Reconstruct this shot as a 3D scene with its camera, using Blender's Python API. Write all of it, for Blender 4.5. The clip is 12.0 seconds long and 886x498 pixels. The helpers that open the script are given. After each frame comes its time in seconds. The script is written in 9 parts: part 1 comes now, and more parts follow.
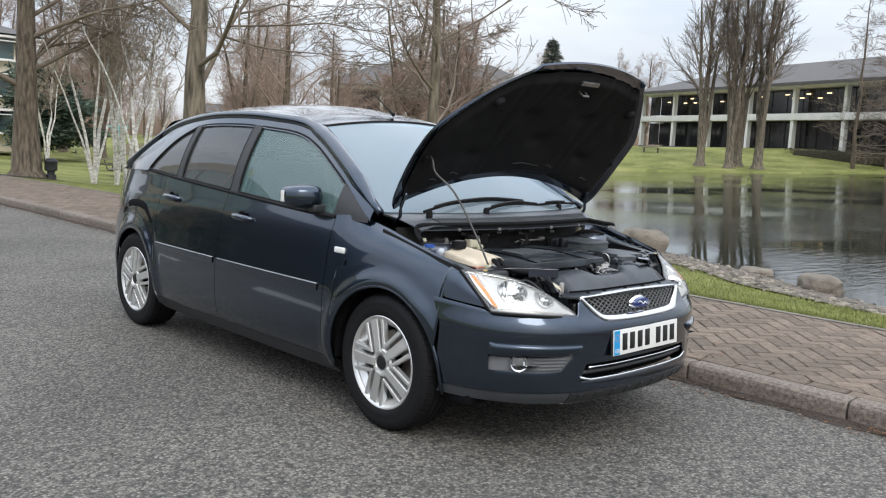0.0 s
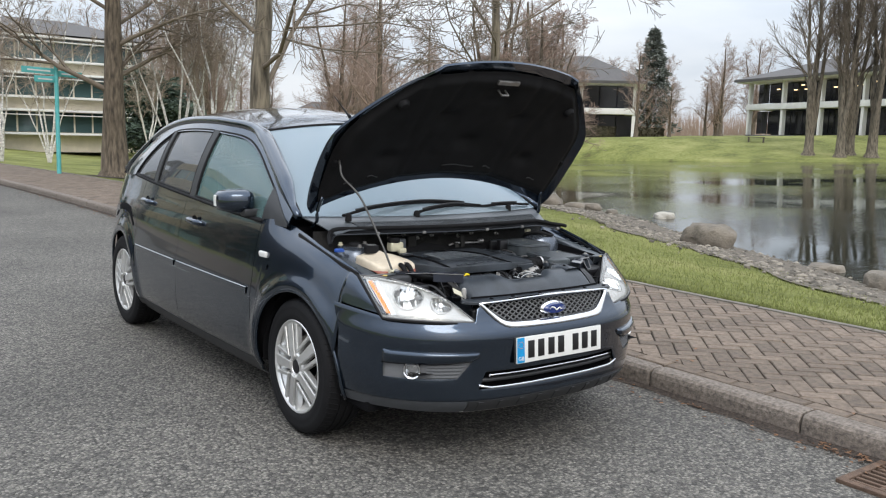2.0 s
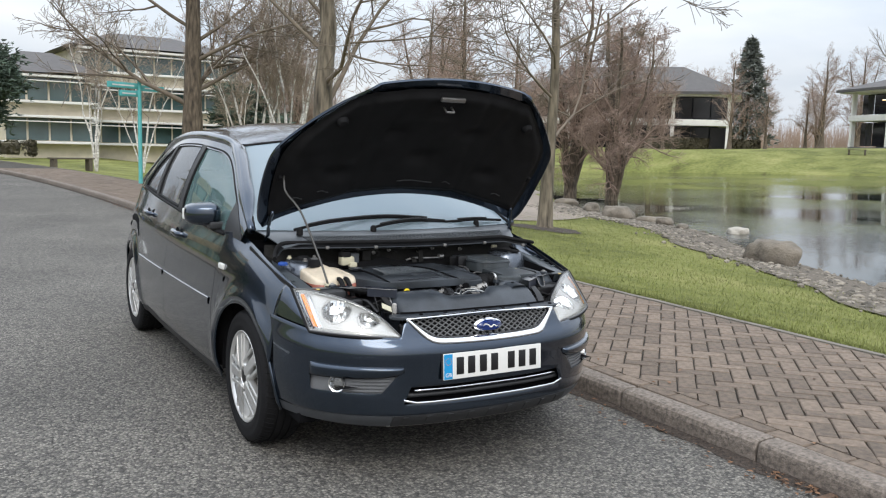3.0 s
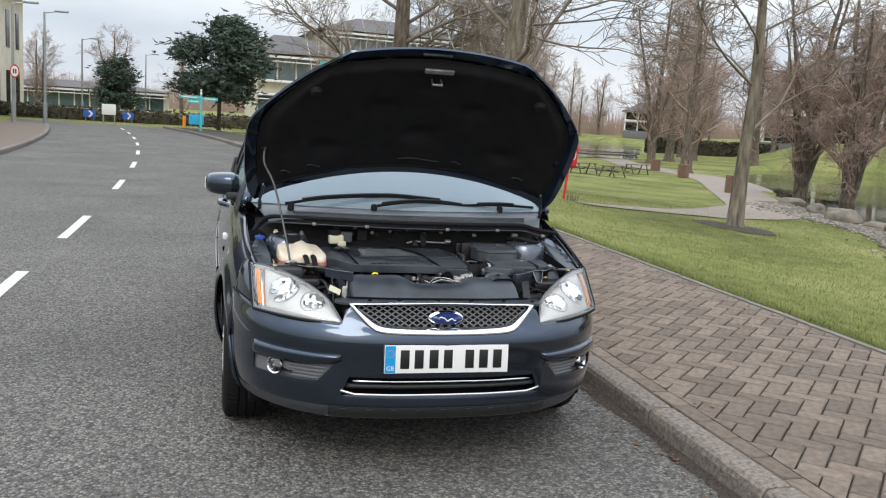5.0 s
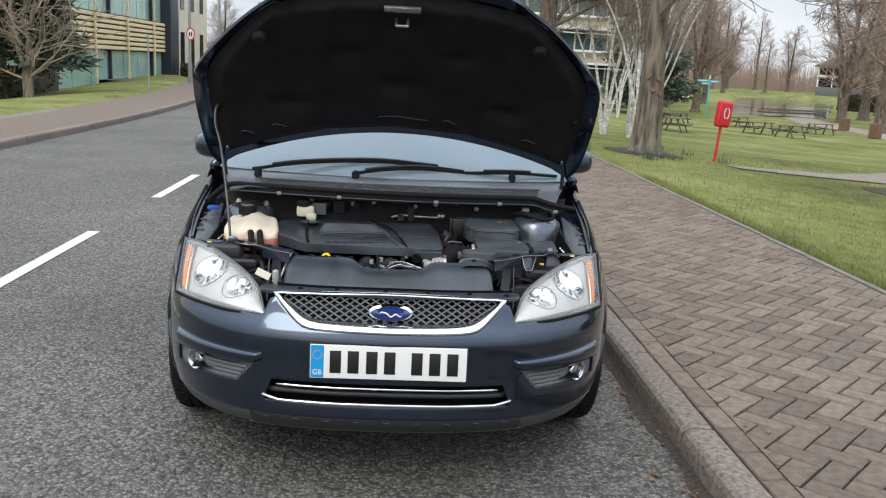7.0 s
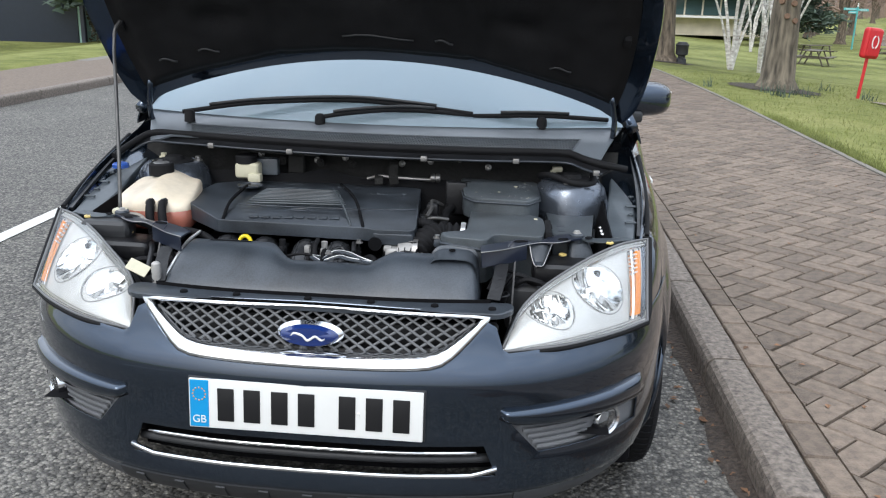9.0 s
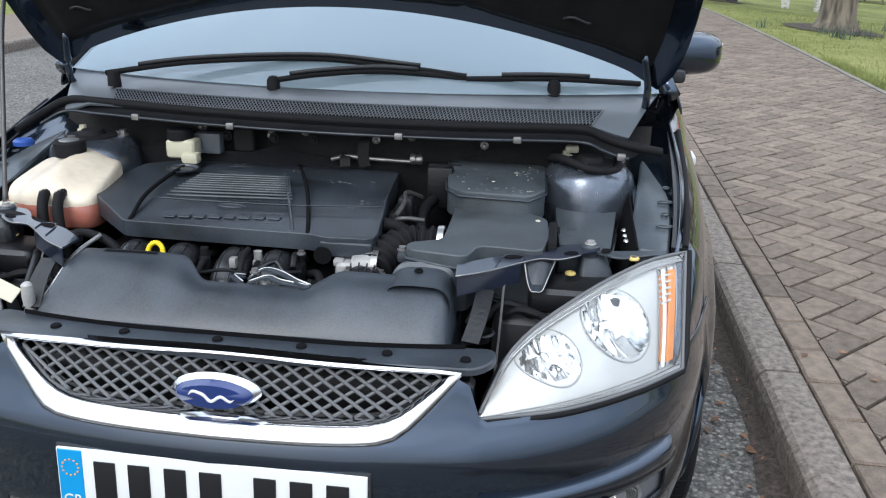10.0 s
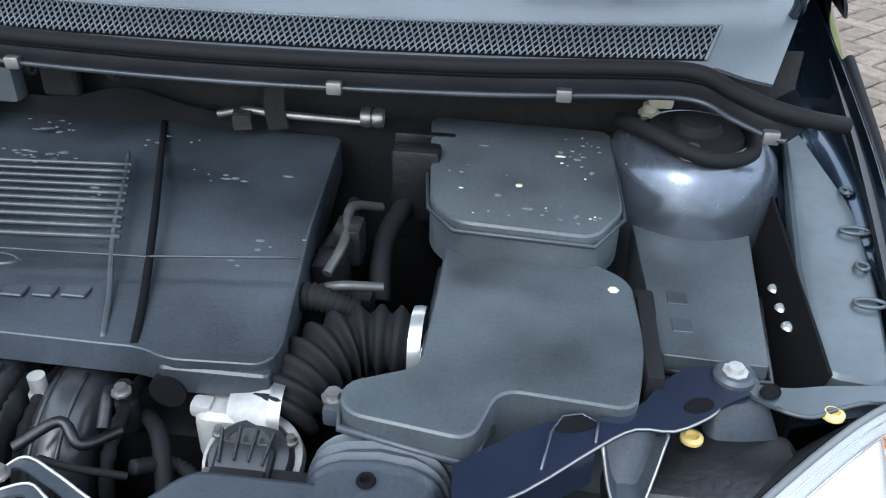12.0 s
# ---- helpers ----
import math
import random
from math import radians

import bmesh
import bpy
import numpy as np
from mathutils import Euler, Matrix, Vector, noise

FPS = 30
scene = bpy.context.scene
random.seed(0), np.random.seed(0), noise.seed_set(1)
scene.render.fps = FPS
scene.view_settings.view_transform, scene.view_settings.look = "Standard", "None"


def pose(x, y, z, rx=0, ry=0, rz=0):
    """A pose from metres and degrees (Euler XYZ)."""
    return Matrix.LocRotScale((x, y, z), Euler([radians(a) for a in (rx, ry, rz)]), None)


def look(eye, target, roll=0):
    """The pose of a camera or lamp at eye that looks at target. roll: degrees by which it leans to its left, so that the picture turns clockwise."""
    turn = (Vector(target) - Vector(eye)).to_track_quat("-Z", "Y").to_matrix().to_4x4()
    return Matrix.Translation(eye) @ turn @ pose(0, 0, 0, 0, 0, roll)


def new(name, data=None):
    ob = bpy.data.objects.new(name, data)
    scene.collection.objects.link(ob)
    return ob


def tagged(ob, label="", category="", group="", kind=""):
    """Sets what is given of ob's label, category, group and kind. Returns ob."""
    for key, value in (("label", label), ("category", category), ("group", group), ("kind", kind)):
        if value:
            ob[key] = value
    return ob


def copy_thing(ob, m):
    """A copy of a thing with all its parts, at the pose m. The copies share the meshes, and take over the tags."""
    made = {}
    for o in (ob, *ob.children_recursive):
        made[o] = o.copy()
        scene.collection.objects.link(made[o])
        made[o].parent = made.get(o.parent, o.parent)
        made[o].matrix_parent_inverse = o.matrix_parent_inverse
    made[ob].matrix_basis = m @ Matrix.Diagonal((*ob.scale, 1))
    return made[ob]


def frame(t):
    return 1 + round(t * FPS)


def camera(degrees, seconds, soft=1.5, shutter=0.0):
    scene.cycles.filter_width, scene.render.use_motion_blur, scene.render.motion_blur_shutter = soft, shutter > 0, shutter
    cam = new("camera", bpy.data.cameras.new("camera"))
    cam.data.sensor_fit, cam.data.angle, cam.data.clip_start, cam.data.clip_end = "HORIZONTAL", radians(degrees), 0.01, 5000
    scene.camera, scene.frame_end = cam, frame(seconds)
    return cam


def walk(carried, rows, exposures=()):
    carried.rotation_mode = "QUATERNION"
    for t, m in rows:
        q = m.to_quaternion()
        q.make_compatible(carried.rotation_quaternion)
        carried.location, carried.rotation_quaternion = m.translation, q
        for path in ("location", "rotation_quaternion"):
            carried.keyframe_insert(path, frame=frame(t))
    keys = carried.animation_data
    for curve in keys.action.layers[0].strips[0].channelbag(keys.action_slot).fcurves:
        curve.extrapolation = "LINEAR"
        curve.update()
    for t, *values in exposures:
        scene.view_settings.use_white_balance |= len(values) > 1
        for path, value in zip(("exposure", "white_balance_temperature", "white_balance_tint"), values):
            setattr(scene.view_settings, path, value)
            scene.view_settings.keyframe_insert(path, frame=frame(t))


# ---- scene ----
cam = camera(54.8, 12.0, 1.15)
PATH = [
    (0, (-3.299, -2.058, 1.323), (-1.926, -0.625, 1.078), 2.7),
    (0.5, (-3.235, -2.199, 1.337), (-1.899, -0.733, 1.078), 2.2),
    (1, (-3.087, -2.44, 1.366), (-1.794, -0.937, 1.103), 1.9),
    (1.5, (-2.867, -2.52, 1.365), (-1.618, -0.982, 1.095), 1.7),
    (2, (-2.597, -2.576, 1.395), (-1.412, -0.988, 1.127), 1.6),
    (2.5, (-2.337, -2.793, 1.407), (-1.235, -1.145, 1.147), 1.6),
    (2.7, (-2.224, -2.877, 1.425), (-1.157, -1.204, 1.171), 1.6),
    (4.3, (-1.287, -3.187, 1.453), (-0.578, -1.337, 1.178), 2.9),
    (4.5, (-1.187, -3.212, 1.454), (-0.529, -1.345, 1.169), 3.1),
    (5, (-0.893, -3.123, 1.438), (-0.38, -1.213, 1.136), 3.6),
    (5.5, (-0.619, -3.065, 1.446), (-0.230, -1.128, 1.123), 3.6),
    (6, (-0.299, -3.048, 1.454), (-0.037, -1.093, 1.122), 3.4),
    (6.5, (-0.121, -2.885, 1.443), (0.061, -0.926, 1.08), 3.1),
    (7, (-0.007, -2.599, 1.446), (0.114, -0.647, 1.029), 3.0),
    (7.2, (0.037, -2.518, 1.438), (0.132, -0.569, 0.996), 2.9),
    (8.8, (0.403, -1.701, 1.348), (0.277, 0.218, 0.799), 1.8),
    (9, (0.416, -1.587, 1.348), (0.26, 0.326, 0.785), 1.7),
    (9.5, (0.504, -1.302, 1.346), (0.269, 0.588, 0.735), 1.5),
    (10, (0.5, -1.039, 1.333), (0.258, 0.821, 0.64), 1.3),
    (10.5, (0.381, -0.717, 1.322), (0.198, 1.11, 0.528), 1.2),
    (11, (0.377, -0.465, 1.316), (0.224, 1.307, 0.403), 0.6),
    (11.5, (0.431, -0.24, 1.302), (0.268, 1.479, 0.294), 0.3),
    (12, (0.383, -0.13, 1.285), (0.209, 1.546, 0.206), 1.5),
]
walk(cam, [(t, look(eye, target, roll)) for t, eye, target, roll in PATH],
     [(0, 0.45, 6500, 10), (7, 0.45, 6450, 9.5), (9, 0.66, 6250, 9.5), (9.5, 0.68, 6150, 9.5), (10.5, 0.72, 6000, 9), (11.2, 0.85, 5950, 8), (12, 1.22, 5750, 6)])

# ---- world, sun and exposure ----
world = bpy.data.worlds.new("overcast")
scene.world = world
world.use_nodes = True
wn, wl = world.node_tree.nodes, world.node_tree.links
wn.clear()
w_out, w_bg = wn.new("ShaderNodeOutputWorld"), wn.new("ShaderNodeBackground")
w_sky = wn.new("ShaderNodeTexSky")
w_sky.sky_type, w_sky.sun_disc = "NISHITA", False
w_sky.sun_elevation, w_sky.sun_rotation = radians(28), radians(200)
w_sky.air_density, w_sky.dust_density = 1.0, 3.0
w_gain = wn.new("ShaderNodeVectorMath")
w_gain.operation = "SCALE"
w_gain.inputs["Scale"].default_value = 0.085
w_tc, w_map, w_noise, w_ramp, w_mix = (wn.new(k) for k in ("ShaderNodeTexCoord", "ShaderNodeMapping", "ShaderNodeTexNoise", "ShaderNodeValToRGB", "ShaderNodeMixRGB"))
w_map.inputs["Scale"].default_value = (1.4, 1.4, 5.0)
w_noise.inputs["Scale"].default_value, w_noise.inputs["Detail"].default_value = 2.2, 6.0
w_ramp.color_ramp.elements[0].position, w_ramp.color_ramp.elements[1].position = 0.25, 0.75
w_ramp.color_ramp.elements[0].color, w_ramp.color_ramp.elements[1].color = (0.50, 0.57, 0.67, 1), (0.84, 0.86, 0.89, 1)
w_mix.inputs[0].default_value = 0.86
wl.new(w_tc.outputs["Generated"], w_map.inputs["Vector"])
wl.new(w_map.outputs["Vector"], w_noise.inputs["Vector"])
wl.new(w_noise.outputs["Fac"], w_ramp.inputs["Fac"])
wl.new(w_sky.outputs["Color"], w_gain.inputs[0])
wl.new(w_gain.outputs[0], w_mix.inputs[1])
wl.new(w_ramp.outputs["Color"], w_mix.inputs[2])
wl.new(w_mix.outputs["Color"], w_bg.inputs["Color"])
w_sep, w_zen = wn.new("ShaderNodeSeparateXYZ"), wn.new("ShaderNodeMapRange")
wl.new(w_tc.outputs["Generated"], w_sep.inputs[0])
w_zen.inputs["From Min"].default_value, w_zen.inputs["From Max"].default_value = 0.08, 0.75
w_zen.inputs["To Min"].default_value, w_zen.inputs["To Max"].default_value = 0.93, 2.3
wl.new(w_sep.outputs["Z"], w_zen.inputs["Value"])
wl.new(w_zen.outputs[0], w_bg.inputs["Strength"])
wl.new(w_bg.outputs["Background"], w_out.inputs["Surface"])

sun = new("sun", bpy.data.lights.new("sun", "SUN"))
sun.data.energy, sun.data.angle, sun.data.color = 0.9, radians(25), (1.0, 0.96, 0.9)
sun.matrix_basis = look((0, 0, 30), (6, 14, 14))

# ---- materials ----
def nodes_of(name):
    m = bpy.data.materials.new(name)
    m.use_nodes = True
    return m, m.node_tree.nodes, m.node_tree.links, m.node_tree.nodes["Principled BSDF"]


def pmat(name, color, rough=0.5, metal=0.0, var=0.15, scale=6.0, bump=0.0, bscale=80.0, coat=0.0, spec=0.5, dist=0.01, rvar=0.1, island=0.0):
    """A surface with variation at two scales in colour and gloss, and fine relief."""
    m, n, l, p = nodes_of(name)
    p.inputs["Metallic"].default_value = metal
    p.inputs["Specular IOR Level"].default_value = spec
    p.inputs["Coat Weight"].default_value = coat
    p.inputs["Coat Roughness"].default_value = 0.04
    tc = n.new("ShaderNodeTexCoord")
    big, fine = n.new("ShaderNodeTexNoise"), n.new("ShaderNodeTexNoise")
    big.inputs["Scale"].default_value, big.inputs["Detail"].default_value = scale, 5
    fine.inputs["Scale"].default_value, fine.inputs["Detail"].default_value = bscale, 3
    l.new(tc.outputs["Object"], big.inputs["Vector"])
    l.new(tc.outputs["Object"], fine.inputs["Vector"])
    add = n.new("ShaderNodeMath")
    add.operation = "MULTIPLY_ADD"
    add.inputs[1].default_value = 0.35
    l.new(fine.outputs["Fac"], add.inputs[0])
    l.new(big.outputs["Fac"], add.inputs[2])
    ramp = n.new("ShaderNodeMapRange")
    ramp.inputs["From Min"].default_value, ramp.inputs["From Max"].default_value = 0.35, 1.0
    ramp.inputs["To Min"].default_value, ramp.inputs["To Max"].default_value = 1 - var, 1 + var
    l.new(add.outputs[0], ramp.inputs["Value"])
    mul = n.new("ShaderNodeVectorMath")
    mul.operation = "SCALE"
    mul.inputs[0].default_value = color
    l.new(ramp.outputs[0], mul.inputs["Scale"])
    last = mul.outputs[0]
    if island:
        info, rr = n.new("ShaderNodeObjectInfo"), n.new("ShaderNodeMapRange")
        geo, addi = n.new("ShaderNodeNewGeometry"), n.new("ShaderNodeMath")
        addi.operation = "ADD"
        l.new(info.outputs["Random"], addi.inputs[0])
        l.new(geo.outputs["Random Per Island"], addi.inputs[1])
        fr = n.new("ShaderNodeMath")
        fr.operation = "FRACT"
        l.new(addi.outputs[0], fr.inputs[0])
        rr.inputs["To Min"].default_value, rr.inputs["To Max"].default_value = 1 - island, 1 + island
        l.new(fr.outputs[0], rr.inputs["Value"])
        m2 = n.new("ShaderNodeVectorMath")
        m2.operation = "SCALE"
        l.new(last, m2.inputs[0])
        l.new(rr.outputs[0], m2.inputs["Scale"])
        last = m2.outputs[0]
    l.new(last, p.inputs["Base Color"])
    rmap = n.new("ShaderNodeMapRange")
    rmap.inputs["To Min"].default_value, rmap.inputs["To Max"].default_value = max(0.0, rough - rvar * rough), min(1.0, rough + rvar * rough)
    l.new(big.outputs["Fac"], rmap.inputs["Value"])
    l.new(rmap.outputs[0], p.inputs["Roughness"])
    if bump:
        b = n.new("ShaderNodeBump")
        b.inputs["Strength"].default_value, b.inputs["Distance"].default_value = bump, dist
        l.new(fine.outputs["Fac"], b.inputs["Height"])
        l.new(b.outputs["Normal"], p.inputs["Normal"])
    return m


def ramp_of(n, stops):
    r = n.new("ShaderNodeValToRGB")
    e = r.color_ramp.elements
    while len(e) < len(stops):
        e.new(0.5)
    for k, (pos, c) in enumerate(stops):
        e[k].position, e[k].color = pos, (*c, 1)
    return r


def asphalt():
    m, n, l, p = nodes_of("asphalt")
    tc, vor, big, mid = (n.new(k) for k in ("ShaderNodeTexCoord", "ShaderNodeTexVoronoi", "ShaderNodeTexNoise", "ShaderNodeTexNoise"))
    vor.inputs["Scale"].default_value = 74
    big.inputs["Scale"].default_value, big.inputs["Detail"].default_value = 0.7, 6
    mid.inputs["Scale"].default_value, mid.inputs["Detail"].default_value = 26, 4
    for t in (vor, big, mid):
        l.new(tc.outputs["Object"], t.inputs["Vector"])
    sep = n.new("ShaderNodeSeparateColor")
    l.new(vor.outputs["Color"], sep.inputs[0])
    chip = ramp_of(n, [(0.0, (0.048, 0.045, 0.041)), (0.45, (0.115, 0.108, 0.097)), (0.8, (0.178, 0.167, 0.146)), (1.0, (0.23, 0.215, 0.188))])
    l.new(sep.outputs[0], chip.inputs[0])
    gap = n.new("ShaderNodeMapRange")
    gap.inputs["From Min"].default_value, gap.inputs["From Max"].default_value = 0.3, 0.62
    gap.inputs["To Min"].default_value, gap.inputs["To Max"].default_value = 1.02, 0.55
    l.new(vor.outputs["Distance"], gap.inputs["Value"])
    var = n.new("ShaderNodeMapRange")
    var.inputs["From Min"].default_value, var.inputs["From Max"].default_value = 0.3, 0.7
    var.inputs["To Min"].default_value, var.inputs["To Max"].default_value = 0.85, 1.3
    l.new(big.outputs["Fac"], var.inputs["Value"])
    mu = n.new("ShaderNodeMath")
    mu.operation = "MULTIPLY"
    l.new(gap.outputs[0], mu.inputs[0])
    l.new(var.outputs[0], mu.inputs[1])
    grit, gm, mu2 = n.new("ShaderNodeTexNoise"), n.new("ShaderNodeMapRange"), n.new("ShaderNodeMath")
    grit.inputs["Scale"].default_value, grit.inputs["Detail"].default_value = 170, 5
    l.new(tc.outputs["Object"], grit.inputs["Vector"])
    gm.inputs["From Min"].default_value, gm.inputs["From Max"].default_value = 0.3, 0.7
    gm.inputs["To Min"].default_value, gm.inputs["To Max"].default_value = 0.6, 1.42
    l.new(grit.outputs["Fac"], gm.inputs["Value"])
    mu2.operation = "MULTIPLY"
    l.new(mu.outputs[0], mu2.inputs[0])
    l.new(gm.outputs[0], mu2.inputs[1])
    mu = mu2
    sc = n.new("ShaderNodeVectorMath")
    sc.operation = "SCALE"
    l.new(chip.outputs[0], sc.inputs[0])
    l.new(mu.outputs[0], sc.inputs["Scale"])
    l.new(sc.outputs[0], p.inputs["Base Color"])
    p.inputs["Roughness"].default_value = 0.82
    h = n.new("ShaderNodeMath")
    h.operation = "SUBTRACT"
    l.new(mid.outputs["Fac"], h.inputs[0])
    l.new(vor.outputs["Distance"], h.inputs[1])
    b = n.new("ShaderNodeBump")
    b.inputs["Strength"].default_value, b.inputs["Distance"].default_value = 0.9, 0.008
    l.new(h.outputs[0], b.inputs["Height"])
    l.new(b.outputs["Normal"], p.inputs["Normal"])
    return m


def grass_mat():
    m, n, l, p = nodes_of("grass")
    tc, a, b2, c = (n.new(k) for k in ("ShaderNodeTexCoord", "ShaderNodeTexNoise", "ShaderNodeTexNoise", "ShaderNodeTexNoise"))
    for t, s, d in ((a, 0.35, 6), (b2, 3.5, 6), (c, 55, 3)):
        t.inputs["Scale"].default_value, t.inputs["Detail"].default_value = s, d
        l.new(tc.outputs["Object"], t.inputs["Vector"])
    mx = n.new("ShaderNodeMath")
    mx.operation = "MULTIPLY_ADD"
    mx.inputs[1].default_value = 0.55
    l.new(b2.outputs["Fac"], mx.inputs[0])
    l.new(a.outputs["Fac"], mx.inputs[2])
    mx2 = n.new("ShaderNodeMath")
    mx2.operation = "MULTIPLY_ADD"
    mx2.inputs[1].default_value = 0.45
    l.new(c.outputs["Fac"], mx2.inputs[0])
    l.new(mx.outputs[0], mx2.inputs[2])
    r = ramp_of(n, [(0.55, (0.055, 0.04, 0.018)), (0.72, (0.090, 0.096, 0.028)), (0.95, (0.160, 0.176, 0.048)), (1.25, (0.27, 0.262, 0.10))])
    mr = n.new("ShaderNodeMapRange")
    mr.inputs["From Min"].default_value, mr.inputs["From Max"].default_value = 0.0, 1.6
    l.new(mx2.outputs[0], mr.inputs["Value"])
    r.color_ramp.elements[0].position, r.color_ramp.elements[1].position, r.color_ramp.elements[2].position, r.color_ramp.elements[3].position = 0.40, 0.50, 0.62, 0.80
    l.new(mr.outputs[0], r.inputs[0])
    l.new(r.outputs[0], p.inputs["Base Color"])
    p.inputs["Roughness"].default_value = 0.9
    p.inputs["Specular IOR Level"].default_value = 0.2
    b = n.new("ShaderNodeBump")
    b.inputs["Strength"].default_value, b.inputs["Distance"].default_value = 0.8, 0.03
    l.new(c.outputs["Fac"], b.inputs["Height"])
    l.new(b.outputs["Normal"], p.inputs["Normal"])
    return m


def water_mat():
    m, n, l, p = nodes_of("pond_water")
    p.inputs["Base Color"].default_value = (0.012, 0.016, 0.012, 1)
    p.inputs["Roughness"].default_value = 0.03
    p.inputs["IOR"].default_value = 1.33
    tc, mp, a, c = (n.new(k) for k in ("ShaderNodeTexCoord", "ShaderNodeMapping", "ShaderNodeTexNoise", "ShaderNodeTexNoise"))
    mp.inputs["Rotation"].default_value = (0, 0, radians(40))
    mp.inputs["Scale"].default_value = (1.0, 2.6, 1.0)
    l.new(tc.outputs["Object"], mp.inputs["Vector"])
    a.inputs["Scale"].default_value, a.inputs["Detail"].default_value = 2.6, 4
    c.inputs["Scale"].default_value, c.inputs["Detail"].default_value = 0.12, 2
    l.new(mp.outputs[0], a.inputs["Vector"])
    l.new(tc.outputs["Object"], c.inputs["Vector"])
    mr = n.new("ShaderNodeMapRange")
    mr.inputs["From Min"].default_value, mr.inputs["From Max"].default_value = 0.42, 0.65
    mr.inputs["To Min"].default_value, mr.inputs["To Max"].default_value = 0.06, 1.0
    l.new(c.outputs["Fac"], mr.inputs["Value"])
    mu = n.new("ShaderNodeMath")
    mu.operation = "MULTIPLY"
    l.new(a.outputs["Fac"], mu.inputs[0])
    l.new(mr.outputs[0], mu.inputs[1])
    b = n.new("ShaderNodeBump")
    b.inputs["Strength"].default_value, b.inputs["Distance"].default_value = 0.5, 0.04
    l.new(mu.outputs[0], b.inputs["Height"])
    l.new(b.outputs["Normal"], p.inputs["Normal"])
    return m


def bark_mat(name, c0, c1, scale=14.0, stretch=0.22, bump=0.8):
    m, n, l, p = nodes_of(name)
    tc, mp, a = (n.new(k) for k in ("ShaderNodeTexCoord", "ShaderNodeMapping", "ShaderNodeTexNoise"))
    mp.inputs["Scale"].default_value = (1, 1, stretch)
    a.inputs["Scale"].default_value, a.inputs["Detail"].default_value = scale, 6
    l.new(tc.outputs["Object"], mp.inputs["Vector"])
    l.new(mp.outputs[0], a.inputs["Vector"])
    r = ramp_of(n, [(0.3, c0), (0.7, c1)])
    l.new(a.outputs["Fac"], r.inputs[0])
    l.new(r.outputs[0], p.inputs["Base Color"])
    p.inputs["Roughness"].default_value = 0.9
    b = n.new("ShaderNodeBump")
    b.inputs["Strength"].default_value, b.inputs["Distance"].default_value = bump, 0.03
    l.new(a.outputs["Fac"], b.inputs["Height"])
    l.new(b.outputs["Normal"], p.inputs["Normal"])
    return m


def glass_mat(name, tint, rough=0.01, ior=1.5, haze=0.0, veil_tint=(0.86, 0.88, 0.9)):
    """Clear pane: gloss by Fresnel over a tinted see-through layer; haze lays a flat diffuse veil over it."""
    m, n, l, p = nodes_of(name)
    out = n["Material Output"]
    n.remove(p)
    fr, gl, tr, mx = (n.new(k) for k in ("ShaderNodeFresnel", "ShaderNodeBsdfGlossy", "ShaderNodeBsdfTransparent", "ShaderNodeMixShader"))
    fr.inputs["IOR"].default_value = ior
    gl.inputs["Roughness"].default_value = rough
    gl.inputs["Color"].default_value = (0.95, 0.97, 1, 1)
    tr.inputs["Color"].default_value = (*tint, 1)
    l.new(fr.outputs[0], mx.inputs[0])
    l.new(tr.outputs[0], mx.inputs[1])
    l.new(gl.outputs[0], mx.inputs[2])
    last = mx
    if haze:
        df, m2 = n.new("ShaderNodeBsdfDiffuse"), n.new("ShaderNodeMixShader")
        df.inputs["Color"].default_value = (*veil_tint, 1)
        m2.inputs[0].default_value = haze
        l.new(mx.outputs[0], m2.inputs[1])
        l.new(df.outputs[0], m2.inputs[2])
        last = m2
    l.new(last.outputs[0], out.inputs["Surface"])
    return m


